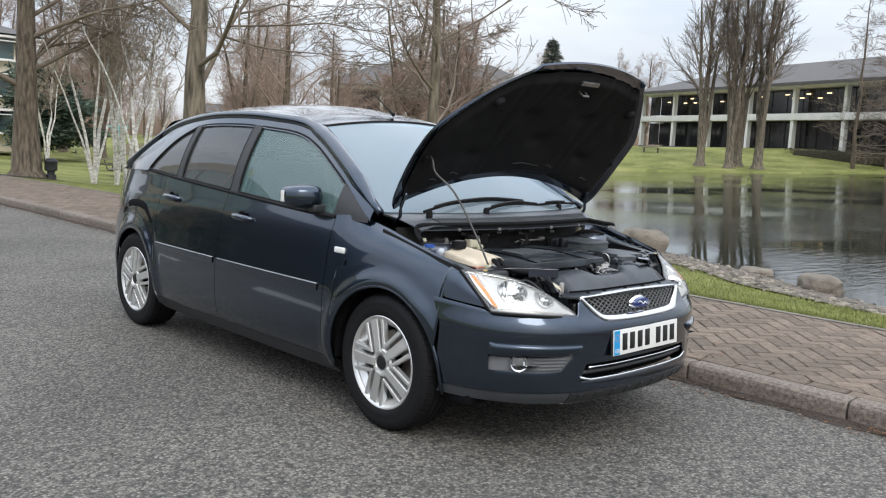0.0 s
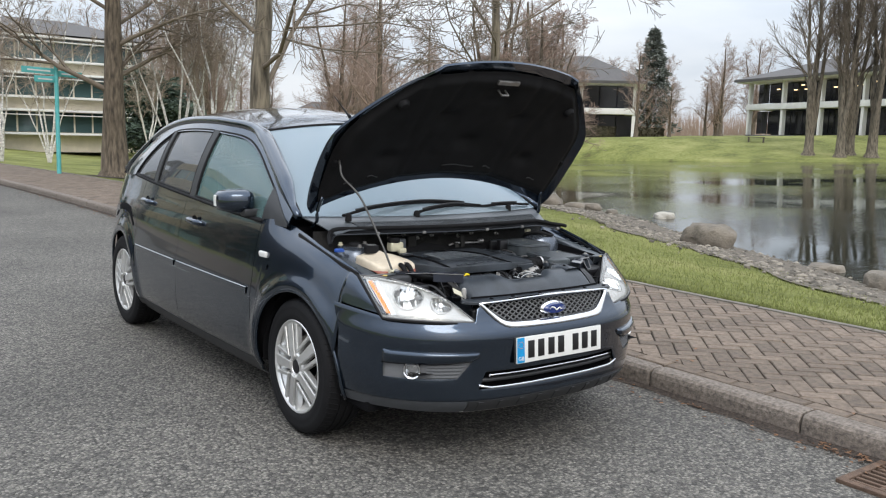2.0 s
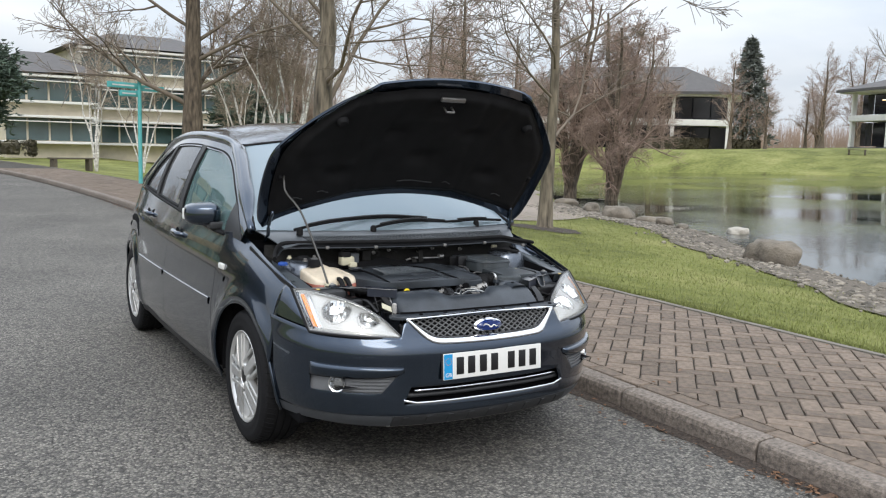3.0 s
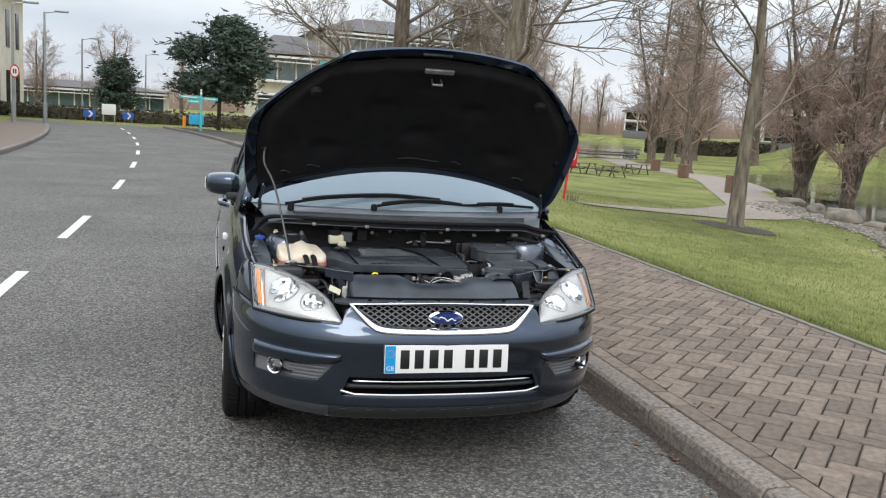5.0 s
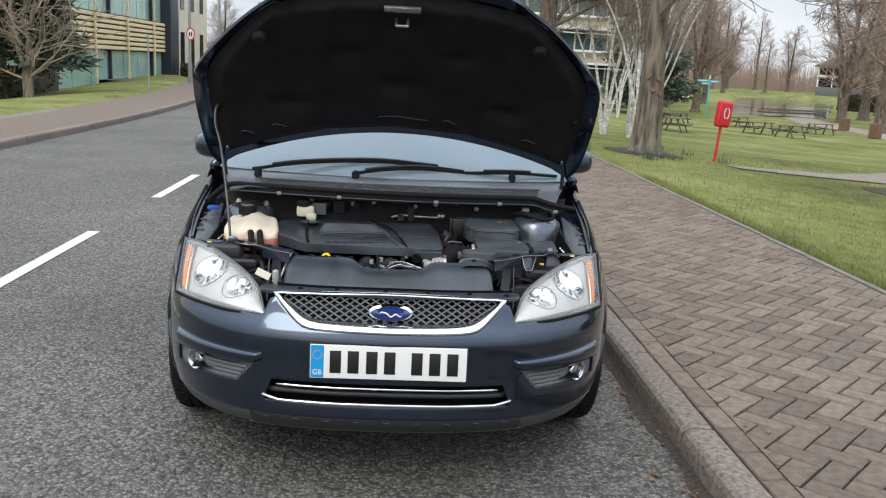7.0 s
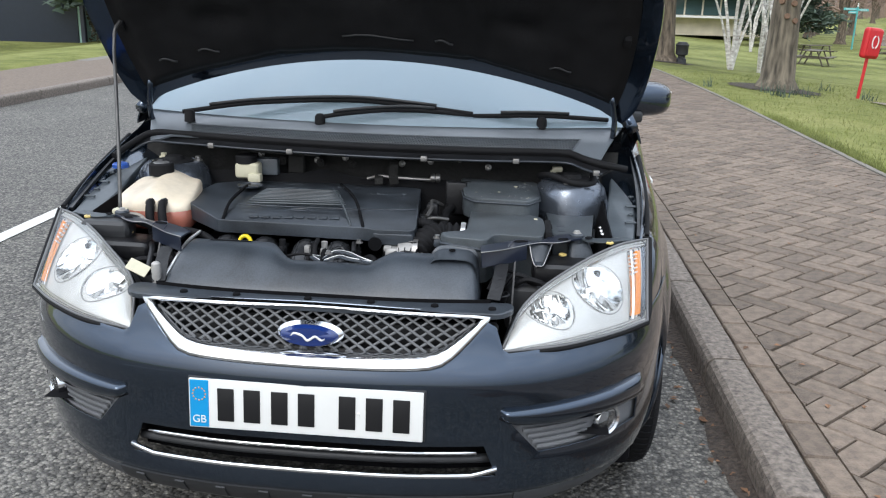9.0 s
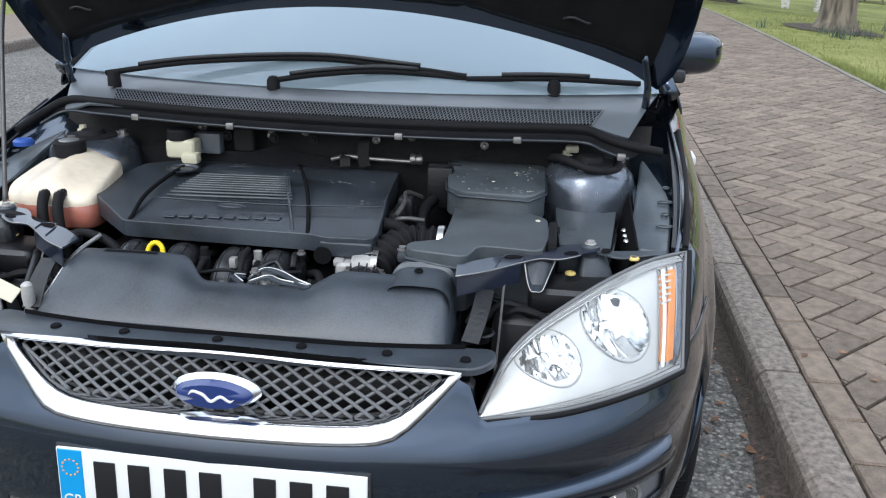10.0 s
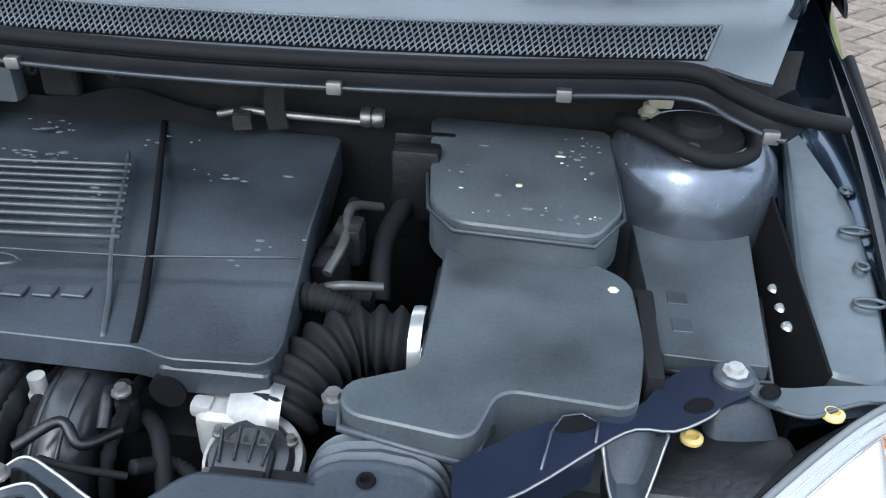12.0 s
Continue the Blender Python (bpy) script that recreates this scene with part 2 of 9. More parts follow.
M = dict(
    asphalt=asphalt(), grass=grass_mat(), water=water_mat(),
    kerb=pmat("kerb_concrete", (0.165, 0.139, 0.117), 0.92, var=0.75, scale=44, bump=0.9, bscale=110, dist=0.006, island=0.12),
    paver=pmat("brick_paver", (0.148, 0.114, 0.087), 0.88, var=0.5, scale=26, bump=0.9, bscale=140, dist=0.005, island=0.24),
    joint=pmat("joint_sand", (0.045, 0.04, 0.032), 0.95, var=0.3, scale=8, bump=0.5, bscale=200),
    edging=pmat("edging_concrete", (0.17, 0.155, 0.13), 0.9, var=0.3, scale=6, bump=0.6, bscale=100),
    roadpaint=pmat("road_paint", (0.55, 0.55, 0.52), 0.75, var=0.2, scale=14, bump=0.6, bscale=120, dist=0.004),
    path=pmat("path_gravel", (0.245, 0.205, 0.168), 0.95, var=0.2, scale=2, bump=0.5, bscale=60),
    soil=pmat("soil_litter", (0.050, 0.038, 0.030), 0.95, var=0.8, scale=60, bump=0.9, bscale=70, dist=0.02),
    shingle=pmat("shore_stones", (0.098, 0.082, 0.063), 0.9, var=0.4, scale=9, bump=0.8, bscale=40, dist=0.02, island=0.35),
    rock=pmat("boulder", (0.150, 0.130, 0.104), 0.9, var=0.5, scale=3, bump=0.8, bscale=25, dist=0.02, island=0.15),
    iron=pmat("cast_iron_rust", (0.13, 0.085, 0.06), 0.8, 0.3, var=0.5, scale=25, bump=0.5, bscale=200),
    bark=bark_mat("bark_brown", (0.034, 0.026, 0.019), (0.19, 0.150, 0.108), 16, 0.2, 1.0),
    bark2=bark_mat("bark_grey_brown", (0.036, 0.030, 0.021), (0.225, 0.190, 0.140), 13, 0.16, 1.0),
    twig=pmat("twigs_brown", (0.30, 0.24, 0.185), 0.9, var=0.3, scale=3),
    twigd=pmat("twigs_dark", (0.165, 0.134, 0.102), 0.9, var=0.3, scale=3),
    twig2=pmat("twigs_red_brown", (0.29, 0.212, 0.168), 0.9, var=0.3, scale=3),
    birch=bark_mat("bark_birch", (0.34, 0.31, 0.28), (0.86, 0.84, 0.80), 7, 2.4, 0.3),
    needle=pmat("conifer_needles", (0.060, 0.088, 0.064), 0.8, var=0.5, scale=2.0, island=0.3),
    needle2=pmat("spruce_needles", (0.125, 0.138, 0.122), 0.8, var=0.4, scale=1.5, island=0.3),
    hedge=pmat("hedge_leaves", (0.060, 0.052, 0.030), 0.8, var=0.5, scale=3, island=0.4),
    paint=pmat("car_paint_blue_grey", (0.029, 0.045, 0.070), 0.18, 0.9, var=0.05, scale=3, coat=1.0, rvar=0.05),
    black=pmat("black_plastic", (0.022, 0.023, 0.025), 0.5, var=0.2, scale=20, bump=0.12, bscale=400, dist=0.001),
    rubber=pmat("black_rubber", (0.009, 0.009, 0.010), 0.72, spec=0.18, var=0.25, scale=25, bump=0.15, bscale=300, dist=0.001),
    felt=pmat("hood_insulation_felt", (0.009, 0.009, 0.010), 0.75, var=0.45, scale=14, bump=0.6, bscale=250, dist=0.002, spec=0.2),
    chrome=pmat("chrome", (0.75, 0.76, 0.78), 0.09, 1.0, var=0.04, scale=20),
    alloy=pmat("silver_alloy_paint", (0.70, 0.70, 0.69), 0.30, 0.75, var=0.08, scale=18),
    steel=pmat("worn_steel", (0.32, 0.31, 0.30), 0.42, 0.9, var=0.35, scale=25),
    rod=pmat("dull_steel_rod", (0.09, 0.088, 0.085), 0.45, 0.6, var=0.3, scale=25),
    disc=pmat("brake_disc_steel", (0.30, 0.27, 0.24), 0.35, 0.9, var=0.3, scale=20),
    # the blue diffuse veil on the panes paints in the sky's reflection
    glass=glass_mat("window_glass", (0.50, 0.66, 0.66), ior=1.6, haze=0.13, veil_tint=(0.50, 0.80, 0.80)),
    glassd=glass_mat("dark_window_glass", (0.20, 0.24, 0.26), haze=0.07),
    screen=glass_mat("windscreen_glass", (0.55, 0.66, 0.68), ior=1.6, haze=0.30, veil_tint=(0.54, 0.69, 0.79)),
    lens=glass_mat("lamp_lens", (0.95, 0.955, 0.95), haze=0.05, veil_tint=(0.84, 0.84, 0.81)),
    # dusty plastic; its blue tint paints in the sky's cast over the bay
    bay=pmat("dusty_black_plastic", (0.031, 0.037, 0.045), 0.38, var=0.85, scale=8, rvar=0.3, bump=0.2, bscale=260, dist=0.0015),
    # mottled parts, coloured near black for the shade deep between the covers
    bayd=pmat("dirty_shaded_engine_parts", (0.005, 0.005, 0.006), 0.42, var=0.6, scale=16, bump=0.35, bscale=120, dist=0.002),
    bulk=pmat("dusty_firewall_paint", (0.020, 0.0195, 0.0185), 0.7, spec=0.2, var=0.7, scale=9, bump=0.2, bscale=90),
    tank=pmat("aged_white_tank", (0.66, 0.57, 0.44), 0.38, var=0.22, scale=9, bump=0.1, bscale=60),
    fluid=pmat("pink_coolant", (0.34, 0.12, 0.085), 0.25, var=0.3, scale=14),
    resin=pmat("aged_white_plastic", (0.52, 0.49, 0.36), 0.4, var=0.15, scale=15),
    bluecap=pmat("blue_cap", (0.02, 0.07, 0.30), 0.35, var=0.1),
    yellow=pmat("yellow_plastic", (0.80, 0.62, 0.01), 0.35, var=0.08),
    alu=pmat("cast_aluminium", (0.33, 0.32, 0.305), 0.55, 0.25, var=0.35, scale=30, bump=0.3, bscale=150, dist=0.002),
    nut=pmat("yellowed_nut", (0.62, 0.47, 0.16), 0.4, var=0.15, scale=30),
    bnavy=pmat("bracket_navy_paint", (0.010, 0.014, 0.027), 0.3, 0.0, var=0.2, scale=14, coat=0.8),
    runner=pmat("glossy_black_manifold", (0.022, 0.023, 0.025), 0.26, var=0.3, scale=16, bump=0.1, bscale=200, dist=0.001),
    greyp=pmat("grey_bumper_plastic", (0.115, 0.117, 0.12), 0.55, var=0.15, scale=20, bump=0.1, bscale=300, dist=0.001),
    # a paler version of the bay plastic for boxes, ribs and some edges
    bay_pale=pmat("lighter_black_plastic", (0.050, 0.058, 0.064), 0.38, var=0.6, scale=10, rvar=0.3, bump=0.2, bscale=260, dist=0.0015),
    # weathered plastic, its black raised to grey for the sky sheen on it
    cowl=pmat("weathered_sheen_grey_cowl", (0.105, 0.118, 0.132), 0.36, var=0.25, scale=7, bump=0.1, bscale=300, dist=0.001),
    strut=pmat("dusty_tower_paint", (0.105, 0.12, 0.145), 0.27, 0.7, var=0.55, scale=14, coat=0.3),
    tower=pmat("inner_wing_paint", (0.060, 0.072, 0.082), 0.42, 0.15, var=0.45, scale=9, coat=0.15),
    lampsilver=pmat("headlamp_silver", (0.60, 0.595, 0.58), 0.36, 0.4, var=0.12, scale=18),
    bowl=pmat("headlamp_bowl_chrome", (0.88, 0.88, 0.87), 0.07, 1.0, var=0.05, scale=20),
    lampgrey=pmat("headlamp_grey_bezel", (0.36, 0.36, 0.35), 0.4, 0.4, var=0.12, scale=18),
    gasket=pmat("satin_black_ledge", (0.010, 0.0105, 0.012), 0.30, var=0.3, scale=18),
    # even dark tone for the bumper's lower corners
    lowerp=pmat("lower_bumper_dark", (0.050, 0.054, 0.060), 0.45, var=0.2, scale=16, bump=0.1, bscale=300, dist=0.001),
    fogp=pmat("fog_pocket_plastic", (0.135, 0.14, 0.148), 0.5, var=0.2, scale=16, bump=0.1, bscale=300, dist=0.001),
    amber=pmat("amber_lens", (0.85, 0.30, 0.03), 0.15, coat=1.0, var=0.1, scale=40),
    plate=pmat("number_plate_white", (0.69, 0.69, 0.665), 0.3, var=0.03, scale=12),
    plateblue=pmat("plate_blue", (0.008, 0.26, 0.56), 0.3, var=0.03),
    ink=pmat("black_ink", (0.008, 0.008, 0.009), 0.35, var=0.05),
    emblem=pmat("emblem_blue", (0.008, 0.025, 0.13), 0.15, coat=1.0, var=0.05),
    # near-black that puts the shade of hollows and gaps into the colour
    dark=pmat("cavity_shade_black", (0.006, 0.006, 0.007), 0.9, spec=0.1, var=0.2),
    trim=pmat("dash_trim", (0.03, 0.032, 0.035), 0.65, var=0.15, bump=0.2, bscale=300, dist=0.001),
    seat=pmat("seat_cloth", (0.045, 0.05, 0.058), 0.95, var=0.2, scale=30, bump=0.3, bscale=300),
)


# ---- builders ----
def thing(name, label, category, group="", at=(0, 0, 0), rz=0.0):
    e = tagged(new(name), label, category, group)
    e.empty_display_size = 0.2
    e.matrix_basis = pose(*at, 0, 0, rz)
    return e


def mesh_of(name, verts, faces, material, smooth=True):
    me = bpy.data.meshes.new(name)
    me.from_pydata([tuple(v) for v in verts], [], [tuple(f) for f in faces])
    me.materials.append(material)
    if smooth:
        me.shade_smooth()
    me.update()
    return me


def solid(name, verts, faces, material, parent=None, label="", smooth=True, thick=0.0, sharp=None):
    ob = new(name, mesh_of(name, verts, faces, material, smooth))
    if parent:
        ob.parent = parent
    if label:
        ob["label"] = label
    if sharp is not None:
        ob.data.set_sharp_from_angle(angle=radians(sharp))
    if thick:
        s = ob.modifiers.new("thickness", "SOLIDIFY")
        s.thickness, s.offset = thick, 0.0
        if smooth:
            ob.modifiers.new("crisp_rim", "EDGE_SPLIT").split_angle = radians(75)
    return ob


def part(name, bm, material, parent=None, label="", smooth=False, sharp=35):
    me = bpy.data.meshes.new(name)
    bmesh.ops.recalc_face_normals(bm, faces=bm.faces[:])
    bm.to_mesh(me)
    bm.free()
    me.materials.append(material)
    me.shade_smooth()
    me.set_sharp_from_angle(angle=radians(sharp))
    ob = new(name, me)
    if parent:
        ob.parent = parent
    if label:
        ob["label"] = label
    return ob


def box_bm(cx, cy, cz, sx, sy, sz, r=0.01, seg=2, m=None, bm=None):
    """A box with rounded edges."""
    b = bmesh.new()
    bmesh.ops.create_cube(b, size=1.0)
    bmesh.ops.scale(b, vec=(sx, sy, sz), verts=b.verts)
    if r:
        bmesh.ops.bevel(b, geom=b.edges[:], offset=min(r, 0.45 * min(sx, sy, sz)), segments=seg, affect="EDGES", profile=0.6)
    bmesh.ops.translate(b, vec=(cx, cy, cz), verts=b.verts)
    if m:
        bmesh.ops.transform(b, matrix=m, verts=b.verts)
    return join_bm(bm, b)


def join_bm(bm, b):
    if bm is None:
        return b
    vs = [bm.verts.new(v.co) for v in b.verts]
    b.verts.index_update()
    for f in b.faces:
        bm.faces.new([vs[v.index] for v in f.verts])
    b.free()
    return bm


def cyl_bm(p, q, r0, r1=None, sides=16, cap=True, bm=None):
    """A round bar or cone from p to q."""
    r1 = r0 if r1 is None else r1
    p, q = Vector(p), Vector(q)
    bm = bm or bmesh.new()
    turn = (q - p).to_track_quat("Z", "Y").to_matrix()
    rings = []
    for c, r in ((p, r0), (q, r1)):
        rings.append([bm.verts.new(c + turn @ Vector((r * math.cos(2 * math.pi * k / sides), r * math.sin(2 * math.pi * k / sides), 0))) for k in range(sides)])
    for k in range(sides):
        bm.faces.new((rings[0][k], rings[0][(k + 1) % sides], rings[1][(k + 1) % sides], rings[1][k]))
    if cap:
        bm.faces.new(rings[0][::-1])
        bm.faces.new(rings[1])
    return bm


def lathe_bm(profile, center, axis="z", sides=32, bm=None, close=False):
    """Turns a profile of (radius, height) round an axis through center."""
    bm = bm or bmesh.new()
    c = Vector(center)
    rings = []
    for r, h in profile:
        ring = []
        for k in range(sides):
            a = 2 * math.pi * k / sides
            u, v = r * math.cos(a), r * math.sin(a)
            off = {"z": (u, v, h), "x": (h, u, v), "y": (u, h, v)}[axis]
            ring.append(bm.verts.new(c + Vector(off)))
        rings.append(ring)
    for a, b in zip(rings, rings[1:]):
        for k in range(sides):
            bm.faces.new((a[k], a[(k + 1) % sides], b[(k + 1) % sides], b[k]))
    if close:
        bm.faces.new(rings[0][::-1])
        bm.faces.new(rings[-1])
    return bm


def smooth_path(points, n=6):
    """A smooth line through the points."""
    pts = [Vector(p) for p in points]
    pts = [2 * pts[0] - pts[1], *pts, 2 * pts[-1] - pts[-2]]
    out = []
    for a, b, c, d in zip(pts, pts[1:], pts[2:], pts[3:]):
        for k in range(n):
            t = k / n
            out.append(0.5 * (2 * b + (c - a) * t + (2 * a - 5 * b + 4 * c - d) * t * t + (3 * b - a - 3 * c + d) * t ** 3))
    return out + [pts[-2]]


def tube_data(points, radii, sides=8, V=None, F=None, cap=True):
    V, F = ([] if V is None else V), ([] if F is None else F)
    base, n = len(V), len(points)
    up = Vector((0, 0, 1))
    for k, p in enumerate(points):
        d = (points[min(k + 1, n - 1)] - points[max(k - 1, 0)]).normalized()
        s = d.cross(up)
        s = s.normalized() if s.length > 0.15 else d.cross(Vector((1, 0.3, 0))).normalized()
        t = s.cross(d)
        r = radii[k] if isinstance(radii, (list, tuple)) else radii
        for j in range(sides):
            a = 2 * math.pi * j / sides
            V.append(p + (s * math.cos(a) + t * math.sin(a)) * r)
    for k in range(n - 1):
        for j in range(sides):
            a, b = base + k * sides + j, base + k * sides + (j + 1) % sides
            F.append((a, b, b + sides, a + sides))
    if cap and sides > 3:
        F.append(tuple(range(base + sides - 1, base - 1, -1)))
        F.append(tuple(range(base + (n - 1) * sides, base + n * sides)))
    return V, F


def hose(name, points, r, material, parent, label="", sides=10, n=6):
    pts = smooth_path(points, n)
    V, F = tube_data(pts, r, sides)
    return solid(name, V, F, material, parent, label, sharp=50)


def grid_data(fn, nu, nv, V=None, F=None, flip=False):
    """A sheet from fn(u, v), u and v from 0 to 1."""
    V, F = ([] if V is None else V), ([] if F is None else F)
    base = len(V)
    for i in range(nu + 1):
        for j in range(nv + 1):
            V.append(fn(i / nu, j / nv))
    for i in range(nu):
        for j in range(nv):
            a = base + i * (nv + 1) + j
            q = (a, a + nv + 1, a + nv + 2, a + 1)
            F.append(q[::-1] if flip else q)
    return V, F


def lerp(a, b, t):
    return a + (b - a) * t


def table(x, *rows):
    """Smooth reading between rows (x, value)."""
    xs = [r[0] for r in rows]
    if x <= xs[0]:
        return rows[0][1]
    if x >= xs[-1]:
        return rows[-1][1]
    for k in range(len(rows) - 1):
        if x <= xs[k + 1]:
            (x0, y0), (x1, y1) = rows[k], rows[k + 1]
            s0 = (rows[k + 1][1] - rows[k - 1][1]) / (xs[k + 1] - xs[k - 1]) if k else (y1 - y0) / (x1 - x0)
            s1 = (rows[k + 2][1] - rows[k][1]) / (xs[k + 2] - xs[k]) if k + 2 < len(rows) else (y1 - y0) / (x1 - x0)
            h = x1 - x0
            t = (x - x0) / h
            return (2 * t ** 3 - 3 * t * t + 1) * y0 + (t ** 3 - 2 * t * t + t) * h * s0 + (3 * t * t - 2 * t ** 3) * y1 + (t ** 3 - t * t) * h * s1


def smoothstep(a, b, x):
    t = min(1.0, max(0.0, (x - a) / (b - a)))
    return t * t * (3 - 2 * t)

# ---- ground, road, kerbs, pavement, pond ----
def kerb_x(y):
    return 1.155 - (0.00378 * (y - 8.9) ** 2 if y > 8.9 else 0.0)


def opp_x(y):
    return -5.5 - (0.0039 * (y - 12) ** 2 if y > 12 else 0.0)


def centre_x(y):
    return -2.4 - (0.0025 * (y - 6) ** 2 if y > 6 else 0.0)


WATER = -0.65


def water_z(x, y):
    """The pond's level: the cambered road leans a little against it."""
    return WATER + 0.026 * (x - 10.5) - 0.0249 * (y - 5)


def shore_x(y):
    return table(y, (-40, 4.6), (-12, 6.0), (0, 8.0), (2.6, 9.0), (4.5, 10.2), (6.3, 11.2), (9.6, 13.0), (12.8, 15.0), (18, 16.6), (25, 20), (32, 24.3), (47, 32.5), (52, 40))


def far_y(x):
    return table(x, (25, 53), (38, 56), (48, 60), (53, 59.5), (55, 54.5), (56.5, 47), (58.2, 41), (61, 35.8), (66, 30.6), (74, 25.2), (90, 16), (140, -8), (290, -60))


def in_arm(x, y, grow=0.0):
    """The far arm of the pond, behind the footbridge."""
    return 67 - grow < y < 152 + grow and 0.40 * y - grow < x < 0.53 * y + grow


def ground_z(x, y):
    n = 0.05 * (noise.noise((x * 0.22, y * 0.22, 0)) + 0.3 * noise.noise((x * 0.9, y * 0.9, 3)))
    back = kerb_x(y) + 2.16
    if opp_x(y) - 1.9 < x < back:
        return -0.06
    if x <= opp_x(y) - 1.9:
        d = opp_x(y) - 1.9 - x
        return 0.1 - 0.6 * smoothstep(1.0, 7.0, d) + n * smoothstep(0.2, 2, d)
    s, f = shore_x(y), far_y(x)
    if y >= f and x > 20:
        if in_arm(x, y):
            return -1.7
        d = (y - f)
        hill = smoothstep(0.66, 0.82, x / max(1.0, y))
        low = lerp(max(-1.25, water_z(x, y)), max(WATER, water_z(x, y)), hill)
        return low + 0.14 + (1.9 * hill + 1.2 * (1 - hill) * smoothstep(130, 175, y)) * smoothstep(0, 24, d) + n
    if x >= s:
        d = min(x - s, max(0.0, f - y))
        return water_z(x, y) - 0.05 - 0.6 * smoothstep(0, 3, d)
    t = (x - back) / max(0.5, s - back)
    z = 0.1 - (0.05 - water_z(s, y)) * lerp(t ** 1.15, 1 - (1 - min(1, t)) ** 2.2, smoothstep(15, 25, y)) + n * smoothstep(0.03, 0.15, t) * (1 - 0.5 * t)
    if y > 40:
        z = lerp(z, lerp(-0.4, -1.1, smoothstep(6, 16, x)), smoothstep(40, 60, y))
    return z


def axis(*spans):
    out = []
    for a, b, n in spans:
        out += [lerp(a, b, k / n) for k in range(n)]
    return out + [spans[-1][1]]


gx = axis((-700, -100, 5), (-100, -24, 12), (-24, 3, 40), (3, 30, 90), (30, 60, 30), (60, 160, 40), (160, 800, 8))
gy = axis((-500, -60, 5), (-60, -10, 15), (-10, 30, 100), (30, 75, 60), (75, 150, 25), (150, 800, 8))
gv = [(x, y, ground_z(x, y)) for x in gx for y in gy]
ng = len(gy)
gf = [(i * ng + j, (i + 1) * ng + j, (i + 1) * ng + j + 1, i * ng + j + 1) for i in range(len(gx) - 1) for j in range(ng - 1)]
ground = tagged(solid("ground", gv, gf, M["grass"]), "mown winter park lawn sloping down to a pond", "ground", kind="structure")

wv, wf = grid_data(lambda u, v: (lerp(5, 360, u), lerp(-90, 72, v), water_z(lerp(5, 360, u), lerp(-90, 72, v))), 8, 6)
water = tagged(solid("water", wv, wf, M["water"]), "dark rippled pond water reflecting trees and offices", "water", kind="structure")

# road sheet with a junction beyond the bend
ys = axis((-80, -10, 14), (-10, 46, 84))
rv, rf = [], []
for k, y in enumerate(ys):
    a, b = opp_x(y), kerb_x(y)
    rv += [Vector((lerp(a, b, j / 12), y, 0.0)) for j in range(13)]
for k in range(len(ys) - 1):
    rf += [(k * 13 + j, k * 13 + j + 1, k * 13 + j + 14, k * 13 + j + 13) for j in range(12)]
road = tagged(solid("road", rv, rf, M["asphalt"]), "worn grey asphalt road with coarse chippings", "road", kind="structure")
jv, jf = grid_data(lambda u, v: (lerp(-60, opp_x(40), u), lerp(40, 48, v), -0.012), 6, 2)
tagged(solid("road_junction", jv, jf, M["asphalt"]), "grey asphalt junction past the bend", "road", kind="structure")

# white centre dashes
for k, (y0, y1) in enumerate(((-3.2, -1.4), (1.4, 4.3), (6.1, 7.9), (11.3, 13.0), (16.0, 17.8), (20.7, 22.5), (25.4, 27.2), (29.8, 31.6), (34.4, 36.2), (39, 40.8))):
    w = 0.048
    V, F = grid_data(lambda u, v: (centre_x(lerp(y0, y1, u)) + lerp(-w, w, v) + 0.006 * noise.noise((u * 14, v * 3, k)), lerp(y0, y1, u), 0.005), 14, 2)
    tagged(solid("road_marking", V, F, M["roadpaint"], thick=0.003), "worn white painted centre dash on the asphalt", "road marking", "centre line dashes")


# kerb stones
def kerb_row(name, xf, y0, y1, side, label):
    owner = tagged(new(name), label, "kerb", kind="structure")
    y = y0
    while y < y1:
        ln = 0.915 if y < 30 else 2.4
        V, F = [], []
        prof = ((0.0, -0.08), (0.0, 0.075), (0.006, 0.098), (0.022, 0.112), (0.06, 0.116), (0.125, 0.114), (0.125, -0.08))
        for i, yy in enumerate((y + 0.006, y + 0.02, y + ln * 0.5, y + ln - 0.02, y + ln - 0.006)):
            sq = 0.004 if i in (0, 4) else 0.0
            for dx, z in prof:
                jig = 0.004 * noise.noise((yy * 9, dx * 30, z * 30))
                V.append(Vector((xf(yy) + side * (dx + jig + (sq if dx < 0.06 else 0)), yy, z - sq * (z > 0) + jig)))
        m = len(prof)
        for i in range(4):
            for j in range(m - 1):
                q = (i * m + j, (i + 1) * m + j, (i + 1) * m + j + 1, i * m + j + 1)
                F.append(q if side > 0 else q[::-1])
        F += [tuple(range(m - 1, -1, -1)), tuple(range(4 * m, 5 * m))]
        solid("kerb_stone", V, F, M["kerb"], owner, smooth=False)
        y += ln


kerb_row("kerb", kerb_x, -16.0, 44.0, 1, "weathered grey concrete kerb along the pavement")
kerb_row("kerb_opposite", opp_x, -16.0, 39.0, -1, "grey concrete kerb across the road")

# channel of leaves and grit along the kerb
lv, lf = grid_data(lambda u, v: (kerb_x(lerp(-10, 30, u)) - lerp(0.0, 0.055 + 0.05 * noise.noise((u * 90, 0, 0)) + 0.02 * noise.noise((u * 410, 3, 0)), v), lerp(-10, 30, u), lerp(0.018, 0.002, v) + 0.006 * noise.noise((u * 600, v * 2, 5))), 700, 3)
tagged(solid("gutter_litter", lv, lf, M["soil"]), "brown leaf litter and grit in the gutter", "litter", kind="stuff")

